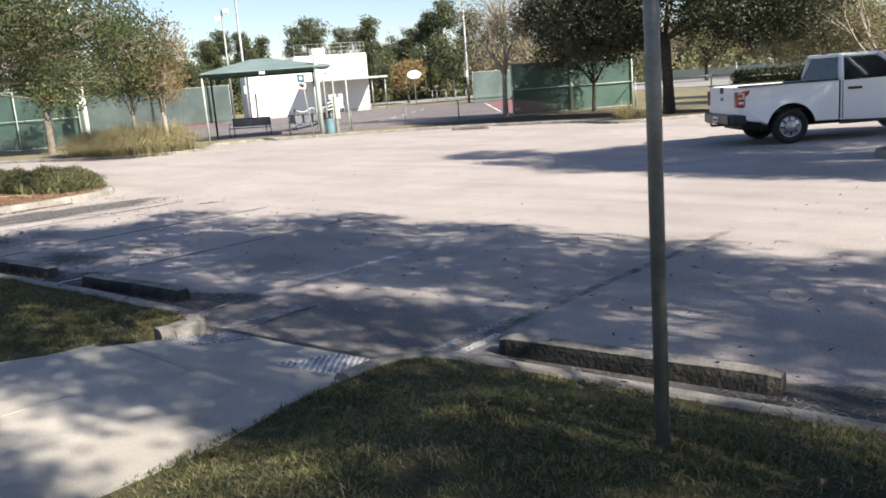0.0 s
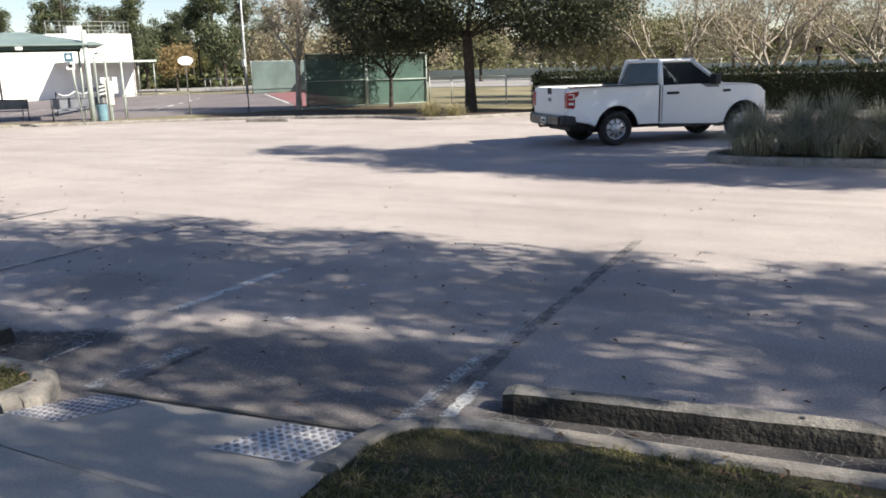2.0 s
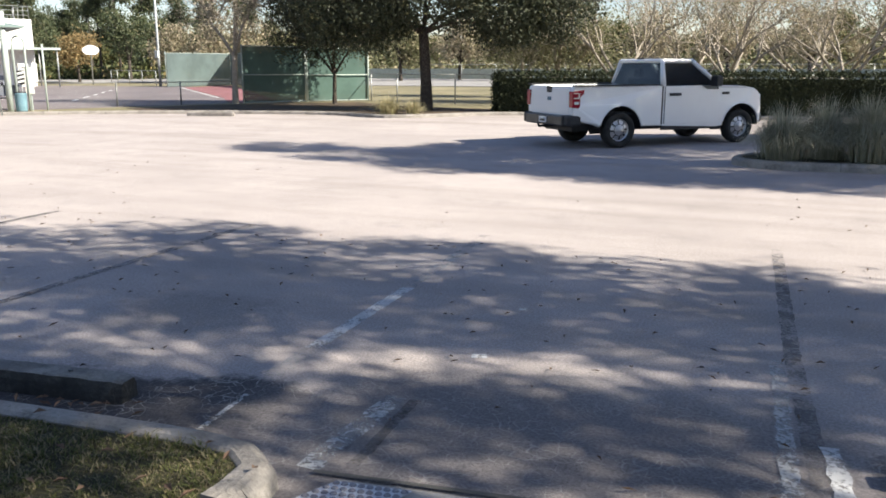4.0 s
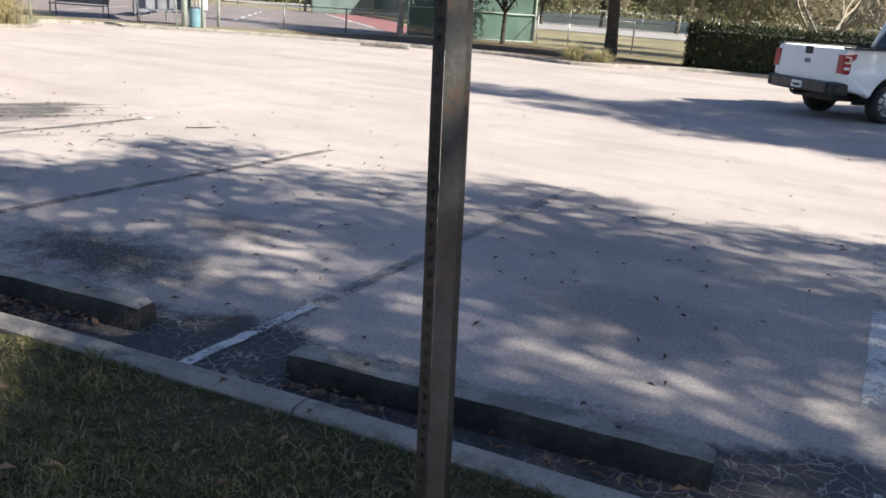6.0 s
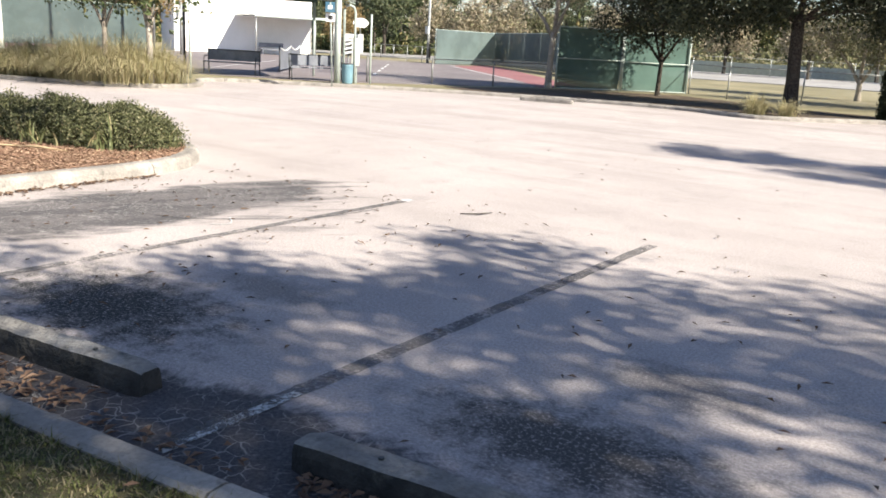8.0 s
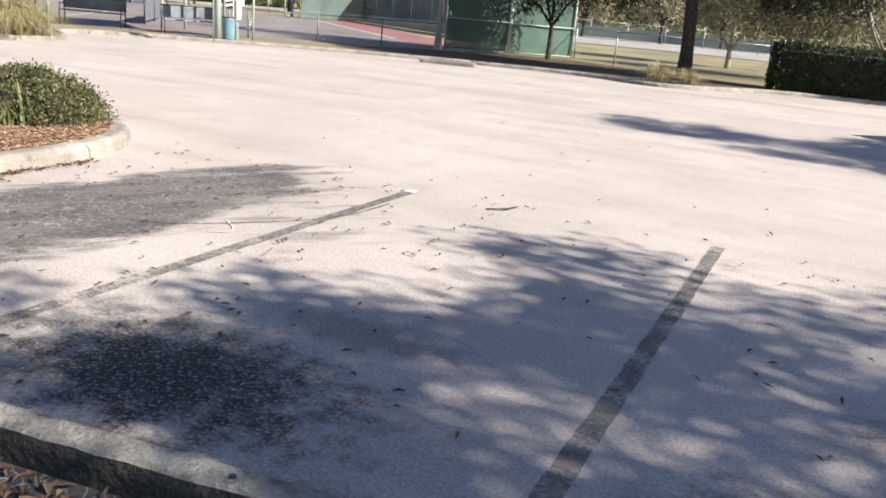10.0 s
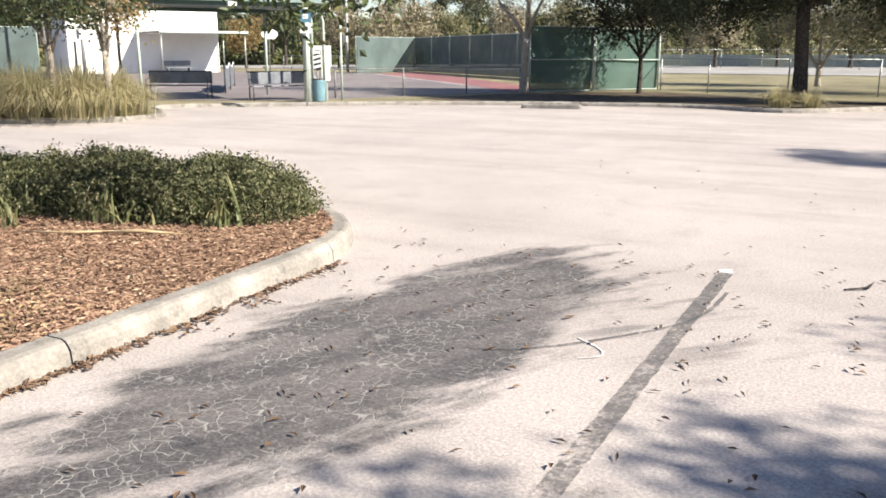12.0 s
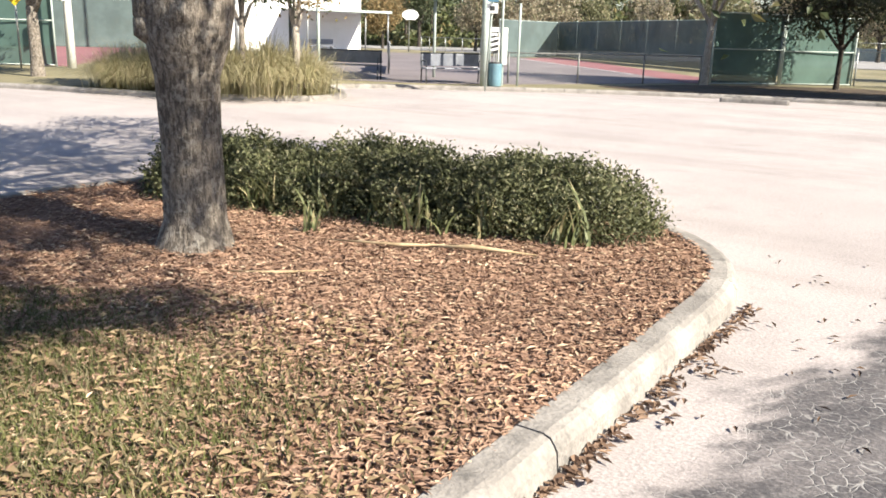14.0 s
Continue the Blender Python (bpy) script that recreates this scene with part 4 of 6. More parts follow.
shade_tree("shade_oak", 12.0, -4.8, [(0.9, 3.0, 7.0, 1.5), (0.1, 1.5, 6.8, 0.85), (1.3, 0.95, 7.0, 0.75), (3.9, -1.1, 7.3, 0.7), (-0.6, 4.2, 6.5, 0.4), (-1.75, 2.2, 6.5, 0.5), (-0.9, 1.2, 6.8, 0.6), (-3.1, 1.25, 6.4, 0.22), (-2.6, 0.3, 6.4, 0.3), (-0.9, -0.4, 6.6, 0.6), (0.2, 0.1, 6.6, 0.5), (0.9, 0.35, 6.6, 0.33), (2.0, 0.5, 6.6, 0.33), (3.1, 0.3, 6.8, 0.42), (3.3, -0.35, 6.8, 0.45), (0.9, -0.45, 6.6, 0.3), (-0.3, 0.7, 6.6, 0.35), (-0.1, 2.6, 6.8, 0.6), (-1.2, 1.9, 6.6, 0.4), (-0.6, 2.3, 6.6, 0.4), (-0.35, 3.2, 6.8, 0.45), (-1.5, 1.2, 6.6, 0.45), (-0.7, 0.6, 6.6, 0.4), (-1.1, 4.05, 6.6, 0.25), (1.6, 1.7, 6.8, 0.5), (-1.9, 0.7, 6.5, 0.35)], 600, 14, M_OAKLEAF, M_BARK, SHADE, "shade oaks", 30)
shade_tree("shade_oak", 24.0, 2.0, [(12.6, 4.6, 8.3, 2.2), (14.2, 1.6, 8.3, 2.3), (15.6, 4.6, 8.3, 2.2), (11.4, 5.0, 7.8, 1.3)], 320, 13, M_OAKLEAF, M_BARK, SHADE, "shade oaks")
shade_tree("shade_oak", 2.8, -5.6, [(-8.2, 1.1, 6.7, 0.9), (-9.6, 2.0, 6.7, 1.0), (-6.6, -1.8, 7.0, 1.4), (-9.8, -0.4, 7.0, 1.3)], 110, 20, M_OAKLEAF, M_BARK, SHADE, "shade oaks")
# an unseen tree, its crown set so that shade lies on and before the pickup
shade_tree("lot_tree", 15.5, 13.6, [(-1.6, 13.3, 7.6, 1.3), (1.0, 12.6, 7.8, 1.7), (4.2, 12.4, 8.0, 1.9), (7.4, 12.2, 8.0, 2.2), (3.0, 11.4, 7.6, 1.3), (9.6, 13.6, 7.4, 1.9), (6.2, 15.2, 7.4, 1.5), (8.2, 17.2, 7.2, 1.7), (4.4, 15.9, 7.6, 1.7), (6.4, 18.6, 7.6, 1.7), (2.4, 13.6, 7.8, 1.7), (6.0, 11.2, 7.8, 1.4), (9.0, 11.4, 7.8, 1.5), (5.2, 17.4, 7.4, 1.5), (8.6, 19.6, 7.4, 1.5), (6.8, 17.0, 7.4, 1.4), (2.6, 14.8, 7.4, 1.3), (4.6, 13.9, 7.6, 1.6), (11.8, 14.6, 7.2, 1.6), (4.8, 16.7, 7.0, 1.0), (5.9, 17.9, 7.0, 1.0), (3.7, 15.6, 7.0, 1.0)], 2100, 15, M_TANLEAF, M_PALEBARK, "unseen tall pale tree on the grassy island, laid out to shade the pickup", "", 46, 0.2)
# the oak on the mulched island
tree("island_oak", -8.62, 2.5, 0.12, 2.5, 0.19, [(1.6, 0.9, 4.0, 2.0, 1.8, 1.1), (-1.4, 1.4, 4.4, 2.2, 2.0, 1.3), (-0.6, -1.6, 4.6, 2.2, 1.8, 1.3), (0.4, 3.0, 4.1, 1.9, 1.8, 1.0), (2.9, 2.5, 3.5, 1.0, 0.9, 0.5), (2.9, 1.65, 2.02, 0.55, 0.5, 0.3), (-3.7, 4.9, 2.6, 1.1, 1.0, 0.65), (-2.6, 2.6, 3.3, 1.2, 1.2, 0.8), (-2.9, 0.0, 4.3, 1.7, 1.6, 1.0), (0.6, 4.6, 3.4, 1.1, 1.0, 0.8)], 1500, 30, 0.085, 0.16, M_OAKLEAF, M_BARK, "live oak with a swollen mottled trunk in mulch", 16, swell=True, limb=0.2)
# trees along the far kerb
tree("dark_oak", -4.13, 26.3, 0.08, 3.0, 0.2, [(0, 0, 4.6, 2.6, 2.4, 1.9), (2.6, 0.6, 4.0, 2.3, 2.2, 1.6), (-2.7, -0.8, 3.9, 2.4, 2.2, 1.7), (0.4, 0.3, 6.8, 2.8, 2.6, 1.9), (4.4, 1.0, 3.9, 1.7, 1.6, 1.4), (3.0, 0.2, 3.1, 1.5, 1.4, 0.7), (-1.8, -0.4, 3.1, 1.6, 1.5, 0.7), (-3.4, 0.4, 6.0, 2.2, 2.0, 1.6), (-4.8, -0.6, 4.2, 1.5, 1.5, 1.3)], 2300, 30, 0.13, 0.2, M_DARKLEAF, M_DARKBARK, "dark live oak by the chain-link fence", 17, limb=0.32)
tree("small_oak", -9.9, 29.7, 0.08, 1.5, 0.085, [(0, 0, 3.1, 1.8, 1.8, 1.5), (-1.4, -0.6, 2.9, 1.5, 1.5, 1.2), (1.4, 0.6, 3.2, 1.5, 1.5, 1.3), (0, 0, 5.0, 1.8, 1.8, 1.6), (-1.6, -0.4, 4.8, 1.4, 1.4, 1.2)], 640, 24, 0.12, 0.19, M_DARKLEAF, M_DARKBARK, "small dark oak in front of a green windscreen", 18)
tree("bare_tree", -13.8, 28.0, 0.08, 2.2, 0.12, [(0, 0, 5.0, 2.1, 2.1, 2.2), (-1.8, 0.8, 4.0, 1.7, 1.7, 1.4), (1.8, -0.6, 4.4, 1.7, 1.7, 1.5), (0.2, 0.2, 7.2, 1.9, 1.9, 1.6)], 520, 11, 0.11, 0.27, M_TANLEAF, M_PALEBARK, "half-bare autumn tree with a pale slender trunk", 19)
def bare_tree(x, y, height, seed):
    """A wide bare tree that forks low and fans out into fine pale twigs."""
    rng = random.Random(seed)
    top = empty("crape_tree", x, y, 0.08, label="wide bare tree with pale branches and few tan leaves", category="tree", group="bare trees behind the hedge")
    pieces, tips = [], []

    def grow(p, d, length, r, level):
        mid = p + d * length * 0.5 + Vector((rng.uniform(-1, 1), rng.uniform(-1, 1), rng.uniform(-0.4, 0.6))) * length * 0.06
        end = p + d * length
        pieces.append(tube_data([p, mid, end], [r, r * 0.85, r * 0.68], max(3, 8 - level), False))
        if level >= 3:
            tips.append(end)
        if level == 5:
            return
        for k in range(3 if level in (1, 3) else 2):
            turn = Vector((rng.gauss(0, 1), rng.gauss(0, 1), rng.gauss(0.1, 0.7))).normalized()
            e = (d + turn * rng.uniform(0.35, 0.75) + Vector((0, 0, 0.1))).normalized()
            grow(end, e, length * rng.uniform(0.62, 0.86), max(r * 0.6, 0.007), level + 1)

    pieces.append(tube_data([(0, 0, -0.1), (0, 0, 0.4), (0.03, 0, 0.95)], [0.17, 0.13, 0.14], 10))
    for k in range(5):
        a = 2 * math.pi * (k + rng.uniform(-0.3, 0.3)) / 5
        lean = rng.uniform(0.6, 1.7)
        grow(Vector((0.03, 0, 0.85)), Vector((math.cos(a) * lean, math.sin(a) * lean, 1.0)).normalized(), height * rng.uniform(0.24, 0.32), 0.075, 1)
    vs, fs = merge(pieces)
    raw("trunk", vs, fs, M_PALEBARK, top, smooth=True)
    nrng = np.random.default_rng(seed)
    C = np.repeat(np.array([tuple(t) for t in tips]), 13, 0)
    v, f = flakes(C + nrng.normal(0, 0.22, C.shape), 0.085, 0.05, nrng)
    raw("crown", v, f, M_TANLEAF, top)


for k, (x, y, h) in enumerate(((6.1, 31.0, 5.6), (1.9, 32.0, 5.8), (9.9, 31.2, 5.4), (13.8, 31.6, 5.8), (18.5, 31, 6.2), (4.0, 39, 6.4), (9.0, 38.5, 6.6), (13.5, 39, 6.4))):
    bare_tree(x, y, h, 30 + k)
for k, (x, y, s) in enumerate(((-1.2, 34.0, 1.0), (-4.6, 40.0, 1.1))):
    tree("olive_tree", x, y, 0.08, 1.0, 0.12, [(0, 0, 3.0 * s, 2.0, 2.0, 1.5), (-1.6, 0.5, 2.6 * s, 1.5, 1.5, 1.2), (1.6, -0.3, 2.7 * s, 1.5, 1.5, 1.2), (0.2, 0.4, 4.6 * s, 1.6, 1.6, 1.3)], 620, 14, 0.13, 0.27, M_OLIVELEAF, M_PALEBARK, "yellow-olive leafy tree beyond the clipped hedge", 60 + k, "olive trees")
tree("verge_oak", -27.3, 11.8, 0.08, 1.9, 0.16, [(0, 0, 4.0, 1.9, 1.9, 1.5), (-1.8, 1.2, 3.8, 1.6, 1.6, 1.3), (1.4, 0.8, 4.0, 1.5, 1.5, 1.2), (0, 0, 5.6, 1.7, 1.7, 1.3)], 720, 26, 0.12, 0.2, M_OAKLEAF, M_BARK, "leafy oak behind a clump of fountain grass", 40)
tree("verge_oak", -18.9, 11.9, 0.08, 1.7, 0.07, [(0, 0, 3.0, 1.2, 1.2, 0.9), (-0.8, -0.3, 2.7, 0.8, 0.8, 0.6), (0.5, 0.5, 2.6, 0.7, 0.7, 0.5), (0.1, 0.1, 4.2, 1.2, 1.2, 0.9)], 380, 22, 0.1, 0.17, M_OAKLEAF, M_BARK, "slender young oak standing in fountain grass", 41)
tree("golden_tree", -18.1, 12.8, 0.08, 1.6, 0.085, [(0, 0, 2.9, 0.95, 0.95, 0.9), (0.2, 0.3, 4.1, 0.85, 0.85, 0.9), (-0.4, -0.3, 3.5, 0.8, 0.8, 0.7), (0.5, 0.3, 2.4, 0.5, 0.5, 0.4)], 300, 15, 0.1, 0.18, M_GOLDLEAF, M_PALEBARK, "small golden-brown autumn tree standing in fountain grass", 42)


# ---- far woods: a few built trees, and copies of them ----
def polar(deg, dist, x0=4.0, y0=0.0):
    return x0 + dist * math.cos(radians(deg)), y0 + dist * math.sin(radians(deg))


def pine(name, h, seed, label):
    rng = np.random.default_rng(seed)
    lobes = []
    for k in range(16):
        t = rng.uniform(0.4, 1.0)
        a = rng.uniform(0, 6.28)
        r = rng.uniform(0.2, 1.0) * h * 0.13 * (1.25 - t)
        lobes.append((math.cos(a) * r * 2, math.sin(a) * r * 2, h * t, h * rng.uniform(0.06, 0.12), h * rng.uniform(0.06, 0.12), h * rng.uniform(0.03, 0.06)))
    return tree(name, 0, 0, 0, h * 0.9, h * 0.012, lobes, 420, 10, 0.42, 0.4, M_PINELEAF, M_DARKBARK, label, seed, "far woods", limbs=False)


def broad(name, h, mat_leaf, seed, label, thin=8):
    rng = np.random.default_rng(seed)
    lobes = [(0, 0, h * 0.62, h * 0.26, h * 0.26, h * 0.24)]
    for k in range(7):
        a = rng.uniform(0, 6.28)
        lobes.append((math.cos(a) * h * 0.22, math.sin(a) * h * 0.22, h * rng.uniform(0.4, 0.85), h * rng.uniform(0.12, 0.18), h * rng.uniform(0.12, 0.18), h * rng.uniform(0.1, 0.16)))
    return tree(name, 0, 0, 0, h * 0.3, h * 0.025, lobes, 520, thin, 0.36, 0.42, mat_leaf, M_DARKBARK, label, seed, "far woods", limbs=False)


kinds = [pine("pine_tree", 15.5, 51, "tall far pine with ragged dark crown"), pine("pine_tree", 13.0, 52, "far pine with ragged dark crown"), pine("pine_tree", 17.0, 56, "tall far pine at the edge of the woods"),
         broad("far_oak", 9.0, M_PINELEAF, 53, "round dark green tree in the far woods"), broad("far_oak", 8.0, M_MIXLEAF, 54, "olive green tree in the far woods"),
         broad("rust_tree", 9.5, M_RUSTLEAF, 55, "rust-purple autumn tree in the far woods", 5), broad("golden_far_tree", 7.0, M_GOLDLEAF, 57, "golden autumn tree before the woods"), broad("tan_far_tree", 7.5, M_TANLEAF, 58, "tan half-bare tree before the woods", 5), broad("olive_far_tree", 7.5, M_OLIVELEAF, 59, "pale olive tree before the woods", 6)]
spots = []
rng_f = random.Random(5)
for k in range(140):
    deg = 68 + 104 * k / 139 + rng_f.uniform(-0.7, 0.7)
    far = 116 if deg > 118 else 120
    dist = far + rng_f.uniform(-8, 26)
    kind = rng_f.choice((0, 1, 2, 3, 4, 0, 2, 3) if 118 < deg < 150 else (3, 4, 1, 4, 4, 0) if deg > 118 else (7, 7, 4, 7, 4, 8))
    spots.append((kind, deg, dist, rng_f.uniform(0.72, 0.95) if deg > 118 else rng_f.uniform(0.9, 1.4)))
spots += [(5, 153.2, 108, 1.25), (3, 149.7, 106, 1.05), (6, 134.4, 84, 0.95), (0, 137.2, 92, 0.8), (3, 136.6, 100, 1.0), (2, 132.0, 104, 0.95), (3, 131.4, 98, 1.1), (0, 133.2, 106, 0.9), (4, 157.0, 74, 0.9), (4, 160.0, 76, 0.95), (6, 158, 84, 0.8), (7, 128.6, 82, 1.0), (7, 126.2, 80, 1.05), (7, 123.6, 84, 1.1), (8, 121, 86, 1.0), (7, 117, 90, 1.0), (8, 113, 84, 1.1), (7, 109, 90, 1.1), (7, 104, 86, 1.15), (8, 100, 92, 1.1), (7, 96, 88, 1.2), (7, 91, 92, 1.2), (7, 86, 90, 1.2), (8, 81, 92, 1.2)]
placed = set()
for kind, deg, dist, s in spots:
    x, y = polar(deg, dist)
    m = pose(x, y, 0.0, 0, 0, rng_f.uniform(0, 360))
    s *= 0.78 if deg > 118 else 0.84
    if kind not in placed:
        placed.add(kind)
        c = kinds[kind]
        c.matrix_world = m
    else:
        c = copy_thing(kinds[kind], m)
    c.scale = (s, s, s)

# the dark mass of the woods behind
vs, fs = [], []
for k in range(241):
    a = 60 + 120 * k / 240
    hgt = (7.2 if a > 118 else 6.0) * (0.8 + 0.4 * abs(noise.noise((a * 0.6, 1.0, 0)))) + 1.6 * noise.noise((a * 3.1, 4.0, 0))
    x, y = polar(a, 158)
    vs += [(x, y, -0.5), (x, y, hgt * 0.5), (x, y, hgt)]
for k in range(240):
    for j in range(2):
        fs.append([3 * k + j, 3 * k + 3 + j, 3 * k + 4 + j, 3 * k + 1 + j])
tagged(raw("backdrop", vs, fs, M_WOODS), "dark distant woods", "woods", kind="structure")
rng = np.random.default_rng(77)


def leaf_bank(name, deg0, deg1, n, near, deep, heights, leaf, material, label):
    """Loose foliage along a stretch of the woods' edge."""
    deg = rng.uniform(deg0, deg1, n)
    dist = near + rng.uniform(0, deep, n)
    p = np.stack([4 + dist * np.cos(np.radians(deg)), dist * np.sin(np.radians(deg)), heights(deg, n)], 1)
    v, f = flakes(p, leaf, leaf * 0.65, rng)
    tagged(raw(name, v, f, material), label, name, kind="stuff")


def humps(deg, n):
    return np.abs(rng.normal(0, 1, n)) * (2.2 + 1.6 * np.sin(deg * 1.9) * np.sin(deg * 0.73 + 1)) * np.where(deg > 130, 0.45, 0.75)


leaf_bank("undergrowth", 118, 172, 14000, 100, 16, humps, 0.75, M_MIXLEAF, "olive and brown undergrowth along the woods' edge")
leaf_bank("undergrowth", 66, 118, 13000, 104, 20, humps, 0.7, M_OLIVELEAF, "pale olive thicket beyond the far field")
leaf_bank("woodland", 118, 174, 16000, 122, 30, lambda deg, n: rng.uniform(0, 1, n) ** 1.3 * 6.5, 1.1, M_PINELEAF, "dark foliage deep in the far woods")
leaf_bank("woodland", 64, 118, 9000, 122, 30, lambda deg, n: rng.uniform(0, 1, n) ** 1.3 * 6.0, 1.0, M_MIXLEAF, "tan half-bare thicket deep in the far woods")


# ---- fences, courts, buildings beyond the lot ----
def poly_slab(name, pts, z, material, label, category):
    return tagged(slab(name, pts, z - 0.03, z, material), label, category, kind="structure")


poly_slab("court_purple", [(-30, 16.2), (-24, 17.3), (-19.2, 19.6), (-17.6, 21.8), (-14.6, 28.4), (-22, 40), (-34, 51), (-51, 49), (-52, 36), (-38, 21)], 0.105, M_PURPLE, "faded grey-purple sports court", "court")
poly_slab("court_red", [(-14.5, 28.6), (-18.5, 33.4), (-33, 48.3), (-34.3, 55.8), (-13.9, 31.4)], 0.109, M_REDCOURT, "dull red court border by the windscreen", "court")
poly_slab("court_red_left", [(-32.2, 15.6), (-38.2, 21), (-52, 35.5), (-57, 29), (-40, 13.5)], 0.109, M_REDCOURT, "dull red court border by the fence", "court")


def court_line(a, b, w=0.08):
    a, b = Vector(a), Vector(b)
    d = (b - a).normalized() * w / 2
    n2 = Vector((-d.y, d.x))
    tagged(raw("court_line", [(*(a - n2), 0.114), (*(b - n2), 0.114), (*(b + n2), 0.114), (*(a + n2), 0.114)], [[0, 1, 2, 3]], M_COURTLINE), "white painted court line", "court line", "court lines", "structure")


court_line((-18.6, 33.2), (-33, 48), 0.12)
for k in range(5):
    court_line((-22.5 - 2.4 * k, 27.5 + 3.1 * k), (-23.6 - 2.4 * k, 28.9 + 3.1 * k), 0.14)
court_line((-27, 22), (-36, 34), 0.06)


def screen_fence(a, b, height, bays, cloth, label, mid=True, z=0.09, front=-1):
    """Posts and rails with windscreen cloth."""
    a, b = Vector(a), Vector(b)
    l = (b - a).length
    top = empty("windscreen_fence", a.x, a.y, z, math.degrees(math.atan2((b - a).y, (b - a).x)), label=label, category="fence", group="windscreen fences")
    for k in range(bays + 1):
        tube("post", [(l * k / bays, 0, -0.05), (l * k / bays, 0, height + 0.06)], 0.035, M_FRAMEGREY, top, 8)
    for h in ((0.05, height * 0.5, height) if mid else (0.05, height)):
        tube("rail", [(0, 0, h), (l, 0, h)], 0.022, M_FRAMEGREY, top, 6)
    nx = max(6, int(l * 2.2))
    vs, fs = [], []
    for j in range(7):
        for i in range(nx + 1):
            x, h = l * i / nx, 0.04 + (height - 0.06) * j / 6
            w = 0.05 * noise.noise((a.x + x * 0.8, h * 0.7, a.y)) + 0.03 * noise.noise((a.x + x * 2.4, h * 0.5, 3)) + 0.085 * front
            vs.append((x, w, h))
    for j in range(6):
        for i in range(nx):
            q = j * (nx + 1) + i
            fs.append([q, q + 1, q + nx + 2, q + nx + 1])
    raw("windscreen", vs, fs, cloth, top, smooth=True)
    return top


GREEN = "green windscreen cloth on a steel court fence"
screen_fence((-13.8, 28.6), (-12.1, 31.0), 2.45, 1, M_SCREEN, GREEN, front=1)
screen_fence((-12.05, 31.05), (-10.1, 33.3), 2.4, 1, M_SCREEN, GREEN, front=1)
screen_fence((-35.6, 49.6), (-34.7, 56.2), 2.55, 2, M_SCREENBLUE, "faded blue-green windscreen on a court fence", False)
screen_fence((-34.6, 56.3), (-13.5, 38.8), 2.55, 8, M_SCREENBLUE, "faded blue-green windscreen on a court fence", False)
screen_fence((-32.4, 15.3), (-47, 4.5), 3.1, 5, M_SCREEN, GREEN)
screen_fence((-72, 7), (-52, 36.3), 3.1, 10, M_SCREENBLUE, "faded blue-green windscreen on a court fence", False)


def chain_fence(pts, height, label, bay=3.0, wire=0.09, rail=True, z=0.09, mat_post=None):
    top = tagged(new("chain_link_fence"), label, "fence", "chain-link fences")
    ps = resample(pts, bay)
    pieces = []
    for p in ps:
        tube("post", [(p.x, p.y, z - 0.05), (p.x, p.y, z + height + 0.03)], 0.03, mat_post or M_GALV, top, 8)
    for a, b in zip(ps, ps[1:]):
        if rail:
            tube("rail", [(a.x, a.y, z + height), (b.x, b.y, z + height)], 0.021, mat_post or M_GALV, top, 6)
        l = (b - a).length
        d = (b - a) / l
        n = int(l / wire)
        for s in (1, -1):
            for k in range(n):
                x0 = k * wire
                x1 = x0 + s * height
                c0, c1 = max(0.0, min(l, x0)), max(0.0, min(l, x1))
                h0, h1 = (c0 - x0) / (s * height) * height, (c1 - x0) / (s * height) * height
                q0, q1 = a + d * c0, a + d * c1
                pieces.append(([Vector((q0.x, q0.y, z + h0)), Vector((q0.x, q0.y, z + h0 + 0.0045)), Vector((q1.x, q1.y, z + h1 + 0.0045)), Vector((q1.x, q1.y, z + h1))], [[0, 1, 2, 3]]))
    vs, fs = merge(pieces)
    tagged(raw("wire_mesh", vs, fs, M_CHAIN, top), kind="stuff")
    return top


chain_fence([(-18.0, 21.9), (-16.1, 25.2), (-14.1, 28.4)], 0.95, "low rusty chain-link fence along the court", 2.6, 0.13, True, 0.09, M_GREYPIPE)
chain_fence([(-10.0, 33.4), (-7.5, 31.3), (-2.5, 31.4), (12, 33.5), (34, 36)], 1.25, "chain-link fence before a tan field", 2.9, 0.1)
chain_fence([(-36, 50.5), (-48, 57)], 1.2, "low chain-link fence behind the court", 3.0, 0.15)
chain_fence([(-26, 78), (10, 84), (50, 80)], 1.7, "long grey fence across the far field", 3.5, 0.12)
tagged(part("far_wall", boxes((-60, 92, -0.05, 60, 92.4, 1.3)), M_FRAMEGREY), "long low grey wall across the field", "wall", kind="structure")

# white court building
bl, br = Vector((-50.2, 37.2)), Vector((-46.4, 47.4))
bw = (br - bl).length
bld = empty("court_building", bl.x, bl.y, 0.08, math.degrees(math.atan2((br - bl).y, (br - bl).x)), label="windowless white painted block building with a railed roof", category="building")
part("wall", boxes((0, 0, 0, bw, 3.4, 4.65), bevel=0.03), M_WHITEWALL, bld)
part("raised_wall", boxes((4.2, 0.02, 4.65, bw, 3.4, 5.1), bevel=0.02), M_WHITEWALL, bld)
part("coping", boxes((-0.04, -0.04, 4.63, 4.2, 0.25, 4.71)), M_WHITEWALL, bld)
for k in range(7):
    x = 4.3 + (bw - 4.4) * k / 6
    tube("rail_post", [(x, 0.15, 5.05), (x, 0.15, 6.1)], 0.025, M_GALV, bld, 6)
for h in (5.4, 5.75, 6.08):
    tube("roof_rail", [(4.3, 0.15, h), (bw - 0.1, 0.15, h)], 0.02, M_GALV, bld, 6)
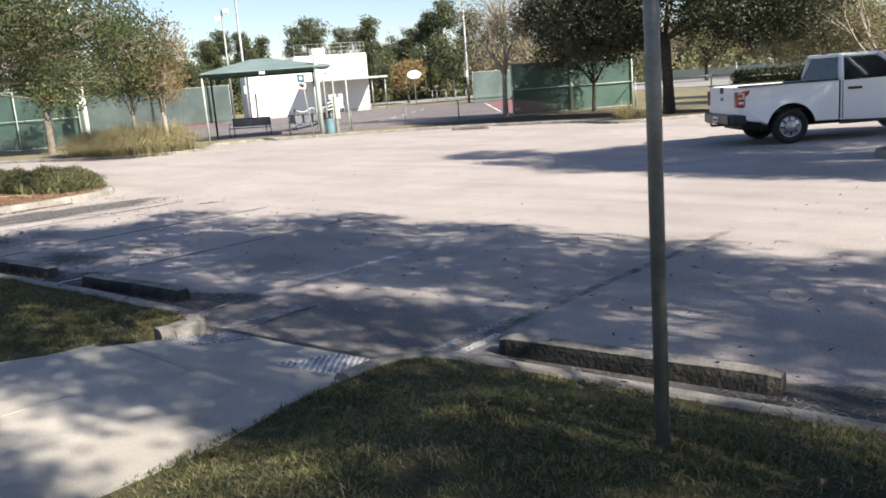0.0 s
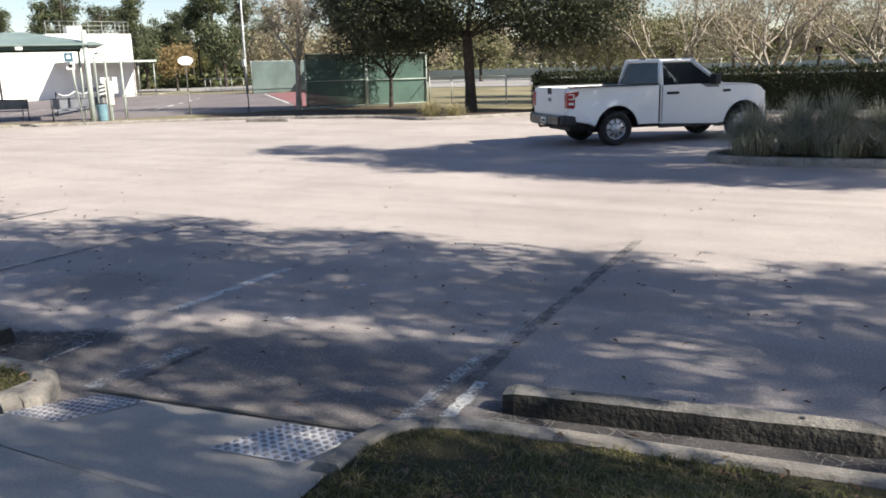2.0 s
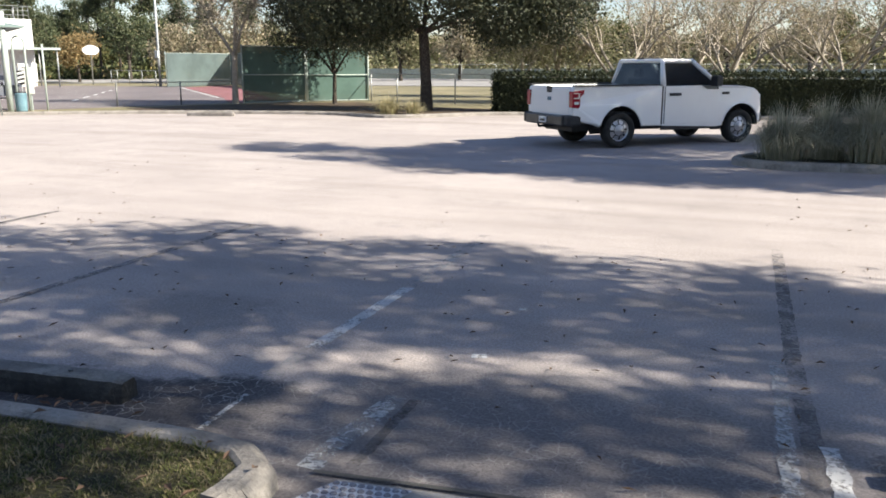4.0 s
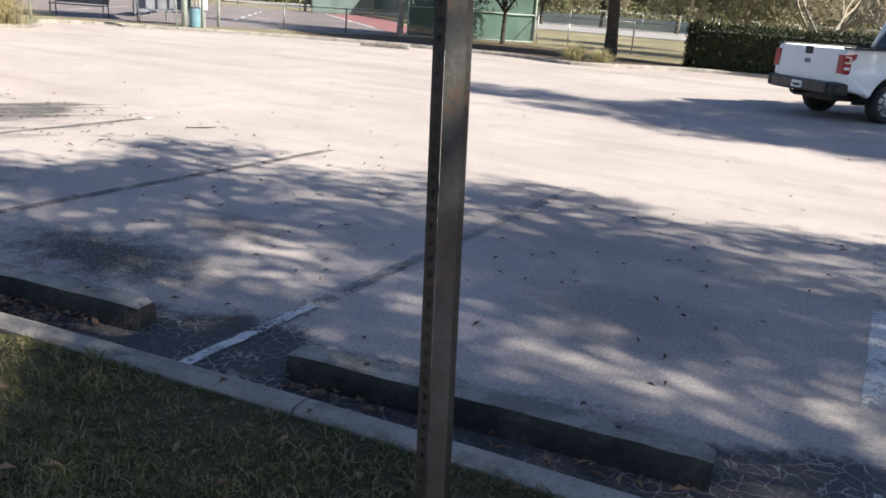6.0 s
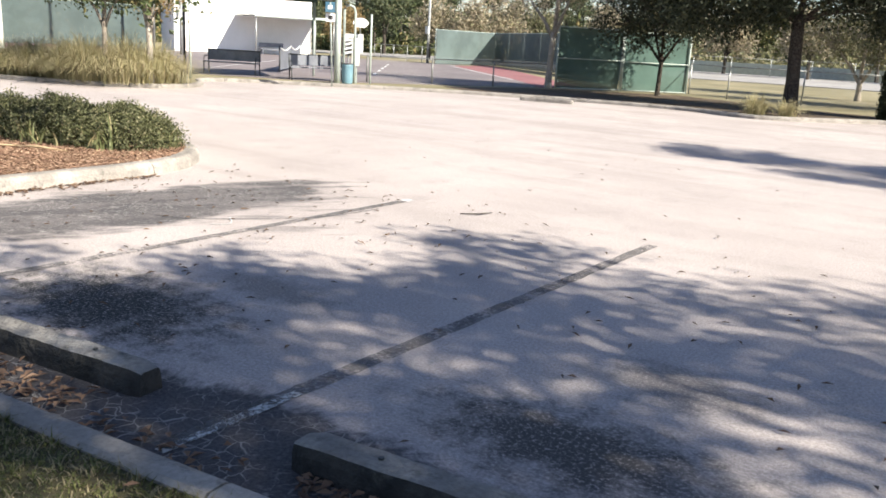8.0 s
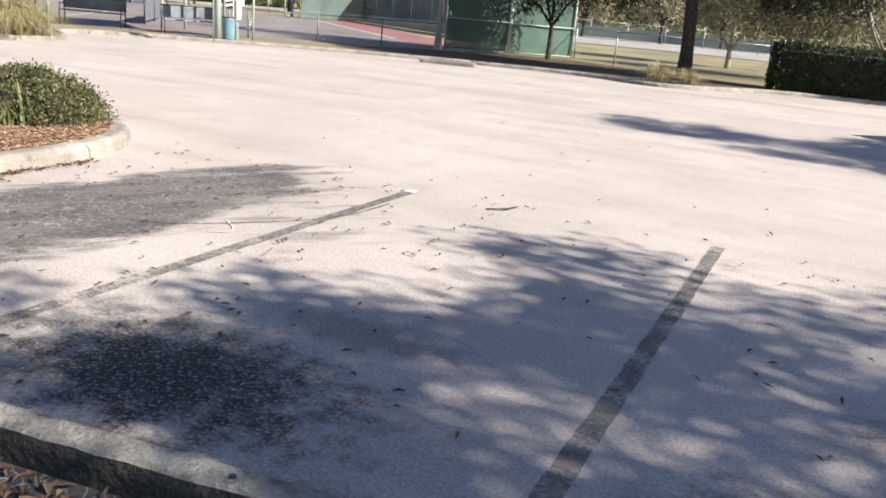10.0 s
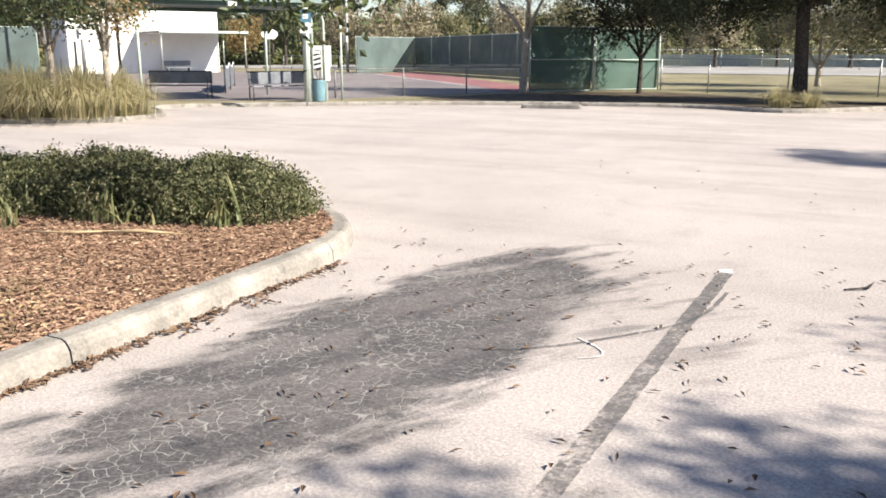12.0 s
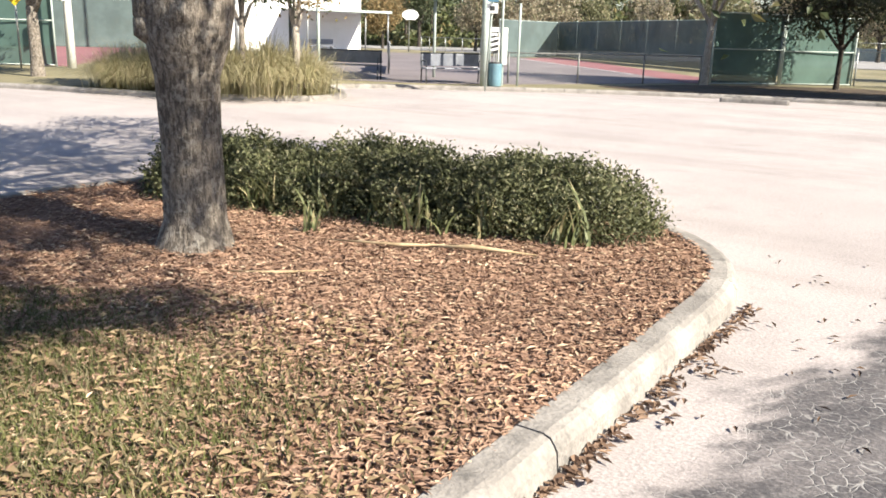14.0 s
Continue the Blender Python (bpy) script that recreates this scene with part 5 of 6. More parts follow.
for k in range(4):
    tube("rail_post", [(bw - 0.1, 0.15 + 1.0 * k, 5.05), (bw - 0.1, 0.15 + 1.0 * k, 6.1)], 0.025, M_GALV, bld, 6)
tube("roof_rail", [(bw - 0.1, 0.15, 6.08), (bw - 0.1, 3.2, 6.08)], 0.02, M_GALV, bld, 6)
part("roof_unit", boxes((6.2, 1.2, 5.05, 7.4, 2.2, 5.75), bevel=0.04), M_BOXCREAM, bld, "pale roof fan unit")
part("door", boxes((0.4, -0.04, 0, 0.55, 0.0, 2.2)), M_DARKMETAL, bld, "dark steel door edge")
awn = empty("awning", bl.x, bl.y, 0.08, math.degrees(math.atan2((br - bl).y, (br - bl).x)), label="flat metal canopy on posts beside the white building", category="awning")
part("roof", boxes((4.6, -4.0, 2.82, 11.2, -0.06, 2.9), bevel=0.02), M_GALV, awn)
part("fascia", boxes((4.6, -4.03, 2.76, 11.2, -4.0, 2.92)), M_FRAMEGREY, awn)
for x, y in ((11.0, -3.8), (11.0, -0.5), (4.8, -3.8)):
    tube("post", [(x, y, 0), (x, y, 2.83)], 0.05, M_GALV, awn, 8)
awn_bench = empty("wall_bench", -46.6, 43.4, 0.08, 70, label="grey bench in the shade of the canopy", category="bench")
part("seat", boxes((-1, -0.2, 0.4, 1, 0.2, 0.46)), M_SHADE, awn_bench)
part("back", boxes((-1, 0.18, 0.55, 1, 0.22, 0.9)), M_SHADE, awn_bench)
for sx in (-0.8, 0.8):
    part("leg", boxes((sx - 0.03, -0.18, 0, sx + 0.03, 0.22, 0.42)), M_SHADE, awn_bench)

# pavilion by the benches
c1, c2 = Vector((-20.4, 15.9)), Vector((-17.62, 19.9))
ang = math.degrees(math.atan2((c2 - c1).y, (c2 - c1).x))
pl = (c2 - c1).length
pav = empty("shade_pavilion", c1.x, c1.y, 0.09, ang, label="small pavilion with a green metal hip roof on steel posts", category="pavilion")
for x, y, r, mtl in ((0, 0, 0.045, M_FRAMEGREY), (pl, 0, 0.11, M_FRAMEGREY), (0, 4.5, 0.05, M_DARKMETAL), (pl, 4.5, 0.05, M_FRAMEGREY)):
    tube("post", [(x, y, -0.05), (x, y, 2.98 if r < 0.1 else 3.5)], r, mtl, pav, 10)
bm = bmesh.new()
o = 0.2
lo = [bm.verts.new(p) for p in ((-0.05, -o, 2.94), (pl + 0.7, -o, 2.94), (pl + 0.7, 4.5 + o, 2.94), (-0.05, 4.5 + o, 2.94))]
hi = [bm.verts.new(p) for p in ((-0.05, -o, 3.0), (pl + 0.7, -o, 3.0), (pl + 0.7, 4.5 + o, 3.0), (-0.05, 4.5 + o, 3.0))]
ap = [bm.verts.new((pl * 0.42, 2.25, 3.55)), bm.verts.new((pl * 0.58, 2.25, 3.55))]
bm.faces.new(lo)
for i in range(4):
    bm.faces.new((lo[i], lo[(i + 1) % 4], hi[(i + 1) % 4], hi[i]))
bm.faces.new((hi[0], hi[1], ap[1], ap[0]))
bm.faces.new((hi[1], hi[2], ap[1]))
bm.faces.new((hi[2], hi[3], ap[0], ap[1]))
bm.faces.new((hi[3], hi[0], ap[0]))
part("roof", bm, M_GREENPAINT, pav)
part("beam", boxes((-0.1, -0.05, 2.82, pl + 0.1, 0.05, 2.94)), M_DARKGREEN, pav)
part("beam", boxes((-0.1, 4.45, 2.82, pl + 0.1, 4.55, 2.94)), M_DARKGREEN, pav)
part("floodlight", boxes((pl * 0.5, -0.55, 2.78, pl * 0.5 + 0.25, -0.4, 2.9), bevel=0.02), M_SIGNWHITE, pav)


def bench(x0, y0, x1, y1, label):
    a, b = Vector((x0, y0)), Vector((x1, y1))
    l = (b - a).length
    top = empty("bench", a.x, a.y, 0.1, math.degrees(math.atan2((b - a).y, (b - a).x)), label=label, category="bench", group="court benches")
    part("seat", boxes((0, -0.22, 0.42, l, 0.2, 0.46), bevel=0.012), M_SHADE, top)
    part("backrest", boxes((0, 0.2, 0.5, l, 0.24, 0.86), bevel=0.012), M_SHADE, top)
    tube("top_rail", [(0, 0.22, 0.88), (l, 0.22, 0.88)], 0.022, M_BLACKSTEEL, top, 8)
    for x in (0.04, l - 0.04):
        tube("leg", [(x, -0.2, -0.02), (x, -0.18, 0.44)], 0.022, M_BLACKSTEEL, top, 8)
        tube("leg", [(x, 0.24, -0.02), (x, 0.2, 0.5), (x, 0.22, 0.88)], 0.022, M_BLACKSTEEL, top, 8)
        tube("armrest", [(x, -0.18, 0.44), (x, -0.16, 0.64), (x, 0.22, 0.66)], 0.016, M_BLACKSTEEL, top, 6)
    return top


bench(-23.2, 18.7, -21.3, 19.6, "dark metal mesh bench under the pavilion")
bench(-19.55, 19.5, -18.5, 21.2, "dark metal mesh bench beside the court entrance")

bin1 = empty("trash_bin", -17.42, 20.2, 0.1, label="faded blue plastic trash bin by a post", category="trash bin")
tube("drum", [(0, 0, 0), (0, 0, 0.03), (0, 0, 0.34), (0, 0, 0.62), (0, 0, 0.65)], [0.18, 0.19, 0.2, 0.205, 0.215], M_BINBLUE, bin1, 18)
tube("liner", [(0, 0, 0.63), (0, 0, 0.69)], [0.2, 0.19], M_TRIMBLACK, bin1, 18, "black bag folded over the rim")
gate = empty("entrance_frame", -17.7, 20.3, 0.09, 62, label="tall galvanised pipe frame at the court entrance", category="gate frame")
tube("pipe", [(0, 0, -0.05), (0, 0, 2.5), (0.06, 0, 2.62), (0.2, 0, 2.66), (0.34, 0, 2.6), (0.4, 0, 2.45), (0.4, 0, -0.05)], 0.04, M_FRAMEGREY, gate, 10)
tube("pipe", [(1.0, 0, -0.05), (1.0, 0, 2.4)], 0.035, M_FRAMEGREY, gate, 10)
cab = empty("meter_box", -17.55, 20.75, 0.1, 42, label="cream steel meter cabinet with striped label on a post", category="meter box")
part("cabinet", boxes((-0.14, -0.1, 0.6, 0.14, 0.1, 1.55), bevel=0.015), M_BOXCREAM, cab)
part("leg", boxes((-0.06, -0.05, -0.05, -0.02, 0.0, 0.62)), M_FRAMEGREY, cab)
part("leg", boxes((0.02, -0.05, -0.05, 0.06, 0.0, 0.62)), M_FRAMEGREY, cab)
notice = empty("notice_board", -17.95, 21.1, 0.09, 42, label="white notice sign with unreadable small print on a short post", category="sign")
nf = part("face", boxes((-0.32, -0.02, 1.05, 0.32, 0.0, 1.7), bevel=0.005), M_SIGNWHITE, notice)
for k in range(4):
    part("print_bar", boxes((-0.22, -0.026, 1.18 + 0.12 * k, 0.2 - 0.06 * (k % 2), -0.022, 1.21 + 0.12 * k)), M_SIGNTEXT, nf)
part("post", boxes((-0.03, 0.0, -0.05, 0.03, 0.04, 1.7)), M_GALV, notice)
pk = empty("striped_marker", -17.75, 20.45, 0.09, 42, label="dark marker board with slanted white stripes on a post", category="marker")
tube("post", [(0.1, 0.05, -0.05), (0.1, 0.05, 1.5)], 0.025, M_GALV, pk, 8)
sl = part("board", boxes((-0.02, 0.0, 0.95, 0.24, 0.012, 1.45)), M_SIGNTEXT, pk)
for k in range(3):
    raw("stripe", [(-0.01, -0.004, 1.0 + 0.15 * k), (0.23, -0.004, 1.06 + 0.15 * k), (0.23, -0.004, 1.13 + 0.15 * k), (-0.01, -0.004, 1.07 + 0.15 * k)], [[0, 1, 2, 3]], M_SIGNWHITE, sl)
ls = empty("leaning_sign", -16.95, 18.95, 0.09, label="blue and white parking sign on a leaning post", category="sign")
tube("post", [(0.0, 0.0, -0.05), (0.78, -0.96, 2.6)], 0.028, M_FRAMEGREY, ls, 8)
for nm, lo_z, hi_z, m in (("blue_face", 2.3, 2.62, M_SIGNBLUE), ("white_face", 2.02, 2.27, M_SIGNWHITE)):
    f0 = part(nm, boxes((-0.15, -0.012, lo_z, 0.15, 0.0, hi_z), bevel=0.003), m, ls)
    f0.matrix_basis = Matrix.Translation((0.3 * (lo_z + hi_z) / 2 + 0.03, -0.37 * (lo_z + hi_z) / 2 - 0.04, 0)) @ Matrix.Rotation(radians(42), 4, "Z")
    part("print_bar", boxes((-0.07, -0.018, (lo_z + hi_z) / 2 - 0.06, 0.07, -0.014, (lo_z + hi_z) / 2 + 0.06)), M_SIGNWHITE if lo_z > 2.2 else M_SIGNTEXT, f0)
net = empty("court_net", -23.5, 22.7, 0.09, 129, label="sagging dark court net with a white top band", category="net")
for k in (0, 3.5, 7.0):
    tube("post", [(k, 0, -0.05), (k, 0, 1.1)], 0.03, M_BLACKSTEEL, net, 8)


def net_top(x):
    return 1.06 - 0.17 * abs(math.sin(math.pi * x / 3.5))


xs_n = [7.0 * k / 28 for k in range(29)]
raw("netting", [p for x in xs_n for p in ((x, 0, 0.12), (x, 0, net_top(x)))] + [p for x in xs_n for p in ((x, 0.02, 0.12), (x, 0.02, net_top(x)))], [[o + 2 * k, o + 2 * k + 2, o + 2 * k + 3, o + 2 * k + 1] for o in (0, 58) for k in range(28)], M_SHADE, net)
tube("top_band", [(x, 0, net_top(x)) for x in xs_n], 0.03, M_SIGNWHITE, net, 6)

# hoop, light poles, warning sign
hoop = empty("basketball_hoop", -45.6, 52.4, 0.08, 46, label="basketball hoop with a white fan backboard on a post", category="hoop")
tube("post", [(0, 0.9, 0), (0, 0.9, 2.45), (0, 0.28, 2.8)], 0.06, M_GALV, hoop, 10)
bm = bmesh.new()
fan = [(-0.6, 2.7), (-0.36, 2.5), (0.36, 2.5), (0.6, 2.7)] + [(0.66 * math.cos(a), 2.85 + 0.42 * math.sin(a)) for a in [math.pi * k / 10 for k in range(11)]]
f = bm.faces.new([bm.verts.new((x, 0.2, z)) for x, z in fan])
e = bmesh.ops.extrude_face_region(bm, geom=[f])
bmesh.ops.translate(bm, vec=(0, 0.05, 0), verts=[v for v in e["geom"] if isinstance(v, bmesh.types.BMVert)])
part("backboard", bm, M_SIGNWHITE, hoop)
tube("rim", [(0.22 * math.cos(a), -0.08 + 0.22 * math.sin(a), 2.75) for a in [2 * math.pi * k / 16 for k in range(17)]], 0.012, M_TAILRED, hoop, 6)
LAMP = "tall grey steel light pole beside the courts"
for x, y, h in ((-36.9, 50.4, 13), (-42.0, 31.7, 13), (-31.1, 15.1, 11)):
    lp = empty("light_pole", x, y, 0.08, label=LAMP, category="light pole", group="light poles")
    tube("pole", [(0, 0, -0.05), (0, 0, 2), (0, 0, h)], [0.15, 0.13, 0.08] if h == 11 else [0.11, 0.1, 0.07], M_GALV if h != 11 else M_BOXCREAM, lp, 10)
    part("service_box", boxes((-0.14, -0.26, 2.2, 0.14, -0.1, 2.75)), M_BOXCREAM, lp)
flood = empty("flood_light_pole", -49.5, 35.0, 0.08, 50, label="pole with two flood lamp heads behind the pavilion", category="light pole")
tube("pole", [(0, 0, -0.05), (0, 0, 9.2)], [0.1, 0.06], M_GALV, flood, 10)
for k in (-0.35, 0.35):
    part("lamp_head", boxes((k - 0.22, -0.25, 8.5 + k * 0.8, k + 0.22, 0.05, 8.85 + k * 0.8), bevel=0.04), M_SIGNWHITE, flood)
warn = empty("warning_sign", -31.4, 13.5, 0.09, 38, label="yellow diamond road sign on a steel post", category="sign")
tube("post", [(0, 0.03, -0.05), (0, 0.03, 3.0)], 0.035, M_GALV, warn, 8)
bm = bmesh.new()
box(bm, -0.38, -0.01, -0.38, 0.38, 0.0, 0.38)
bmesh.ops.transform(bm, matrix=Matrix.Translation((0, 0, 2.5)) @ Matrix.Rotation(math.pi / 4, 4, "Y"), verts=bm.verts[:])
wd = part("diamond", bm, M_SIGNYELLOW, warn)
for k, w in enumerate((0.28, 0.22)):
    part("print_bar", boxes((-w, -0.02, 2.3 + 0.2 * k, w, -0.014, 2.4 + 0.2 * k)), M_SIGNTEXT, wd)


# ---- hedges, shrubs, grasses ----
def hedge(a, b, depth, height, n, label, leaf=0.11):
    rng = np.random.default_rng(91)
    a, b = Vector(a), Vector(b)
    l = (b - a).length
    top = empty("clipped_hedge", a.x, a.y, 0.08, math.degrees(math.atan2((b - a).y, (b - a).x)), label=label, category="hedge")
    part("core", boxes((0.15, -depth / 2 + 0.15, 0, l, depth / 2 - 0.15, height - 0.15)), M_HEDGELEAF, top, "dark inner twigs")
    x, y, z = rng.uniform(0, l, n), rng.uniform(-depth / 2, depth / 2, n), rng.uniform(0.02, height, n)
    side = rng.integers(0, 3, n)
    y = np.where(side == 0, -depth / 2, y)
    z = np.where(side == 1, height, z)
    x = np.where((side == 2) & (rng.random(n) < 0.25), 0, x)
    y = np.where((side == 2) & (x > 0), -depth / 2, y)
    P3 = np.stack([x, y, z], 1) + rng.normal(0, 0.06, (n, 3))
    v, f = flakes(P3, leaf, leaf * 0.6, rng)
    raw("foliage", v, f, M_HEDGELEAF, top)


hedge((-1.55, 26.9), (27, 28.6), 1.3, 1.35, 26000, "long dark clipped hedge behind the parked pickup")


def clump(name, x, y, z, height, spread, n, width, material, label, seed, group):
    """An arching bunch grass."""
    rng = np.random.default_rng(seed)
    top = empty(name, x, y, z, label=label, category="ornamental grass", group=group)
    r = np.abs(rng.normal(0, spread * 0.22, n))
    a = rng.uniform(0, 2 * math.pi, n)
    h = height * rng.uniform(0.65, 1.2, n)
    out = rng.uniform(0.1, 1.0, n) ** 0.8 * spread
    base = np.stack([r * np.cos(a), r * np.sin(a), np.zeros(n)], 1)
    dirn = np.stack([np.cos(a + rng.normal(0, 0.4, n)), np.sin(a + rng.normal(0, 0.4, n)), np.zeros(n)], 1)
    side = np.stack([-dirn[:, 1], dirn[:, 0], np.zeros(n)], 1)
    rows = []
    for k in range(5):
        t = k / 4
        c = base + dirn * (out * t ** 1.7)[:, None]
        c[:, 2] = h * (1.45 * t - (0.45 + 0.8 * out / spread) * t * t)
        w = width * (1 - 0.85 * t) / 2
        rows += [c - side * w, c + side * w]
    v = np.stack(rows, 1).reshape(-1, 3)
    b0 = np.arange(n) * 10
    fs = []
    for k in range(4):
        fs += np.stack([b0 + 2 * k, b0 + 2 * k + 1, b0 + 2 * k + 3, b0 + 2 * k + 2], 1).tolist()
    raw("blades", v, fs, material, top)
    return top


FG = "straw-green fountain grass clump on the verge"
for k, (x, y, s) in enumerate(((-22.3, 11.1, 0.95), (-21.6, 11.4, 1.05), (-21.0, 12.2, 1.05), (-20.3, 11.7, 1.1), (-19.4, 12.9, 1.0), (-22.6, 11.7, 0.9), (-21.9, 12.6, 0.95), (-18.7, 12.4, 1.25), (-19.5, 11.8, 1.2), (-18.5, 13.3, 1.1))):
    clump("fountain_grass", x, y, 0.08, 1.2 * s, 1.3 * s, 2200, 0.02, M_FOUNTAIN, FG, 200 + k, "fountain grass clumps")
clump("fountain_grass", -4.4, 23.6, 0.08, 0.75, 0.75, 500, 0.02, M_FOUNTAIN, "dry tan grass clump at the lot's kerb", 220, "fountain grass clumps")
clump("fountain_grass", -3.6, 23.9, 0.08, 0.6, 0.6, 350, 0.02, M_FOUNTAIN, "dry tan grass clump at the lot's kerb", 221, "fountain grass clumps")
for k in range(14):
    clump("muhly_grass", 8.1 + 0.68 * k, 13.5 + 0.06 * k + 0.35 * (k % 2), 0.1, 1.05 + 0.1 * (k % 3), 0.75, 2600, 0.012, M_MUHLY, "wispy grey-green muhly grass on the kerbed island", 240 + k, "muhly grass")


def shrub(x, y, z, rx, ry, h, n, seed, label):
    rng = np.random.default_rng(seed)
    top = empty("shrub", x, y, z, label=label, category="shrub", group="island shrubs")
    d = rng.normal(0, 1, (n, 3))
    d /= np.linalg.norm(d, axis=1, keepdims=True)
    d[:, 2] = np.abs(d[:, 2])
    bumpy = 1 + 0.15 * np.sin(d[:, 0] * 5 + seed) * np.sin(d[:, 1] * 6 + seed) + 0.06 * np.sin(d[:, 2] * 13 + d[:, 0] * 9 + seed)
    r = (0.62 + 0.38 * rng.random(n) ** 0.6 + 0.16 * rng.random(n) ** 5) * bumpy
    P3 = d * r[:, None] * np.array([rx, ry, h * 0.95])
    P3[:, 2] += 0.02
    pieces = [tube_data([(rng.uniform(-0.2, 0.2) * rx, rng.uniform(-0.2, 0.2) * ry, -0.05), tuple(P3[k] * 0.5), tuple(P3[k] * 0.9)], [0.012, 0.009, 0.004], 5, False) for k in range(40)]
    vs, fs = merge(pieces)
    tagged(raw("stemwork", vs, fs, M_DARKBARK, top), kind="stuff")
    v, f = flakes(P3, 0.044, 0.02, rng)
    raw("foliage", v, f, M_SHRUBLEAF, top)


SH = "low rounded green shrub on the mulched island"
for k, (x, y, rx, ry, h) in enumerate(((-6.93, 4.72, 0.6, 0.6, 0.52), (-7.45, 4.5, 0.6, 0.6, 0.5), (-8.15, 4.35, 0.62, 0.6, 0.5), (-8.85, 4.15, 0.6, 0.6, 0.5), (-9.55, 4.0, 0.62, 0.62, 0.52), (-10.2, 3.9, 0.55, 0.6, 0.5), (-7.6, 5.0, 0.6, 0.5, 0.48), (-8.9, 4.85, 0.65, 0.5, 0.5))):
    shrub(x, y, 0.12, rx, ry, h, 11500, 300 + k, SH)


def strap_plant(x, y, n, h, seed):
    rng = np.random.default_rng(seed)
    top = empty("strap_leaf_plant", x, y, 0.12, label="tuft of upright strap-shaped leaves among the shrubs", category="plant", group="strap-leaf tufts")
    v, fs = blades(rng.normal(0, 0.05, n), rng.normal(0, 0.05, n), np.zeros(n), h, 0.024, 0.6, rng, 3)
    raw("leaves", v, fs, M_FROND, top)


rng_s = random.Random(8)
for k in range(28):
    t = rng_s.random()
    strap_plant(-10.0 + 3.6 * t + rng_s.uniform(-0.2, 0.2), 3.55 + 0.75 * t + rng_s.uniform(-0.25, 0.7), 12, rng_s.uniform(0.28, 0.48), 400 + k)
for k, (x, y) in enumerate(((-6.45, 4.95), (-6.8, 4.12), (-7.35, 4.0), (-7.8, 3.78), (-8.3, 3.3), (-7.2, 4.75), (-7.6, 3.85))):
    strap_plant(x, y, 12, 0.3 + 0.05 * (k % 4), 440 + k)


# ---- pickup truck ----
def profile_block(name, outline, y0, y1, material, parent, bevel=0.0, label=""):
    bm = bmesh.new()
    f = bm.faces.new([bm.verts.new((x, y0, z)) for x, z in outline])
    e = bmesh.ops.extrude_face_region(bm, geom=[f])
    bmesh.ops.translate(bm, vec=(0, y1 - y0, 0), verts=[v for v in e["geom"] if isinstance(v, bmesh.types.BMVert)])
    ob = part(name, bm, material, parent, label)
    if bevel:
        mod = ob.modifiers.new("soft_edges", "BEVEL")
        mod.width, mod.segments, mod.limit_method, mod.angle_limit = bevel, 3, "ANGLE", radians(35)
    return ob


def arch(cx, r, a0, a1, n=12, cz=0.39):
    return [(cx + r * math.cos(radians(a0 + (a1 - a0) * k / n)), cz + r * math.sin(radians(a0 + (a1 - a0) * k / n))) for k in range(n + 1)]


def wheel(parent, x, y, side):
    top = new("wheel")
    top.parent = parent
    top.location = (x, y, 0.39)
    n = 40
    prof = [(0.24, 0.085), (0.33, 0.115), (0.375, 0.1), (0.39, 0.06), (0.39, -0.06), (0.375, -0.1), (0.33, -0.115), (0.24, -0.09)]
    vs, fs = [], []
    for k in range(n):
        a = 2 * math.pi * k / n
        for r, w in prof:
            vs.append((r * math.cos(a), w * side, r * math.sin(a)))
    m = len(prof)
    for k in range(n):
        for j in range(m):
            fs.append([k * m + j, k * m + (j + 1) % m, ((k + 1) % n) * m + (j + 1) % m, ((k + 1) % n) * m + j])
    raw("tyre", vs, fs, M_RUBBER, top, smooth=True)
    # steel rim: a dish with eight openings and a hub
    vs, fs = [], []
    ring = [(0.245, 0.07), (0.225, 0.06), (0.215, 0.045)]
    for r, w in ring:
        for k in range(32):
            a = 2 * math.pi * k / 32
            vs.append((r * math.cos(a), w * side, r * math.sin(a)))
    for j in range(2):
        for k in range(32):
            fs.append([j * 32 + k, j * 32 + (k + 1) % 32, (j + 1) * 32 + (k + 1) % 32, (j + 1) * 32 + k])
    base = len(vs)
    for r, w in ((0.215, 0.045), (0.135, 0.07)):
        for k in range(32):
            a = 2 * math.pi * k / 32
            vs.append((r * math.cos(a), w * side, r * math.sin(a)))
    for k in range(32):
        if k % 4 != 0:
            fs.append([base + k, base + (k + 1) % 32, base + 32 + (k + 1) % 32, base + 32 + k])
    hub = len(vs)
    for r, w in ((0.12, 0.075), (0.1, 0.09), (0.07, 0.09), (0.06, 0.11), (0.001, 0.112)):
        for k in range(32):
            a = 2 * math.pi * k / 32
            vs.append((r * math.cos(a), w * side, r * math.sin(a)))
    for j in range(4):
        for k in range(32):
            fs.append([hub + j * 32 + k, hub + j * 32 + (k + 1) % 32, hub + (j + 1) * 32 + (k + 1) % 32, hub + (j + 1) * 32 + k])
    raw("rim", vs, fs, M_RIM, top, "silver steel rim", smooth=True)
    vs, fs = tube_data([(0, 0.0, 0), (0, 0.03 * side, 0)], [0.24, 0.24], 24)
    raw("brake_drum", vs, fs, M_TRIMBLACK, top)


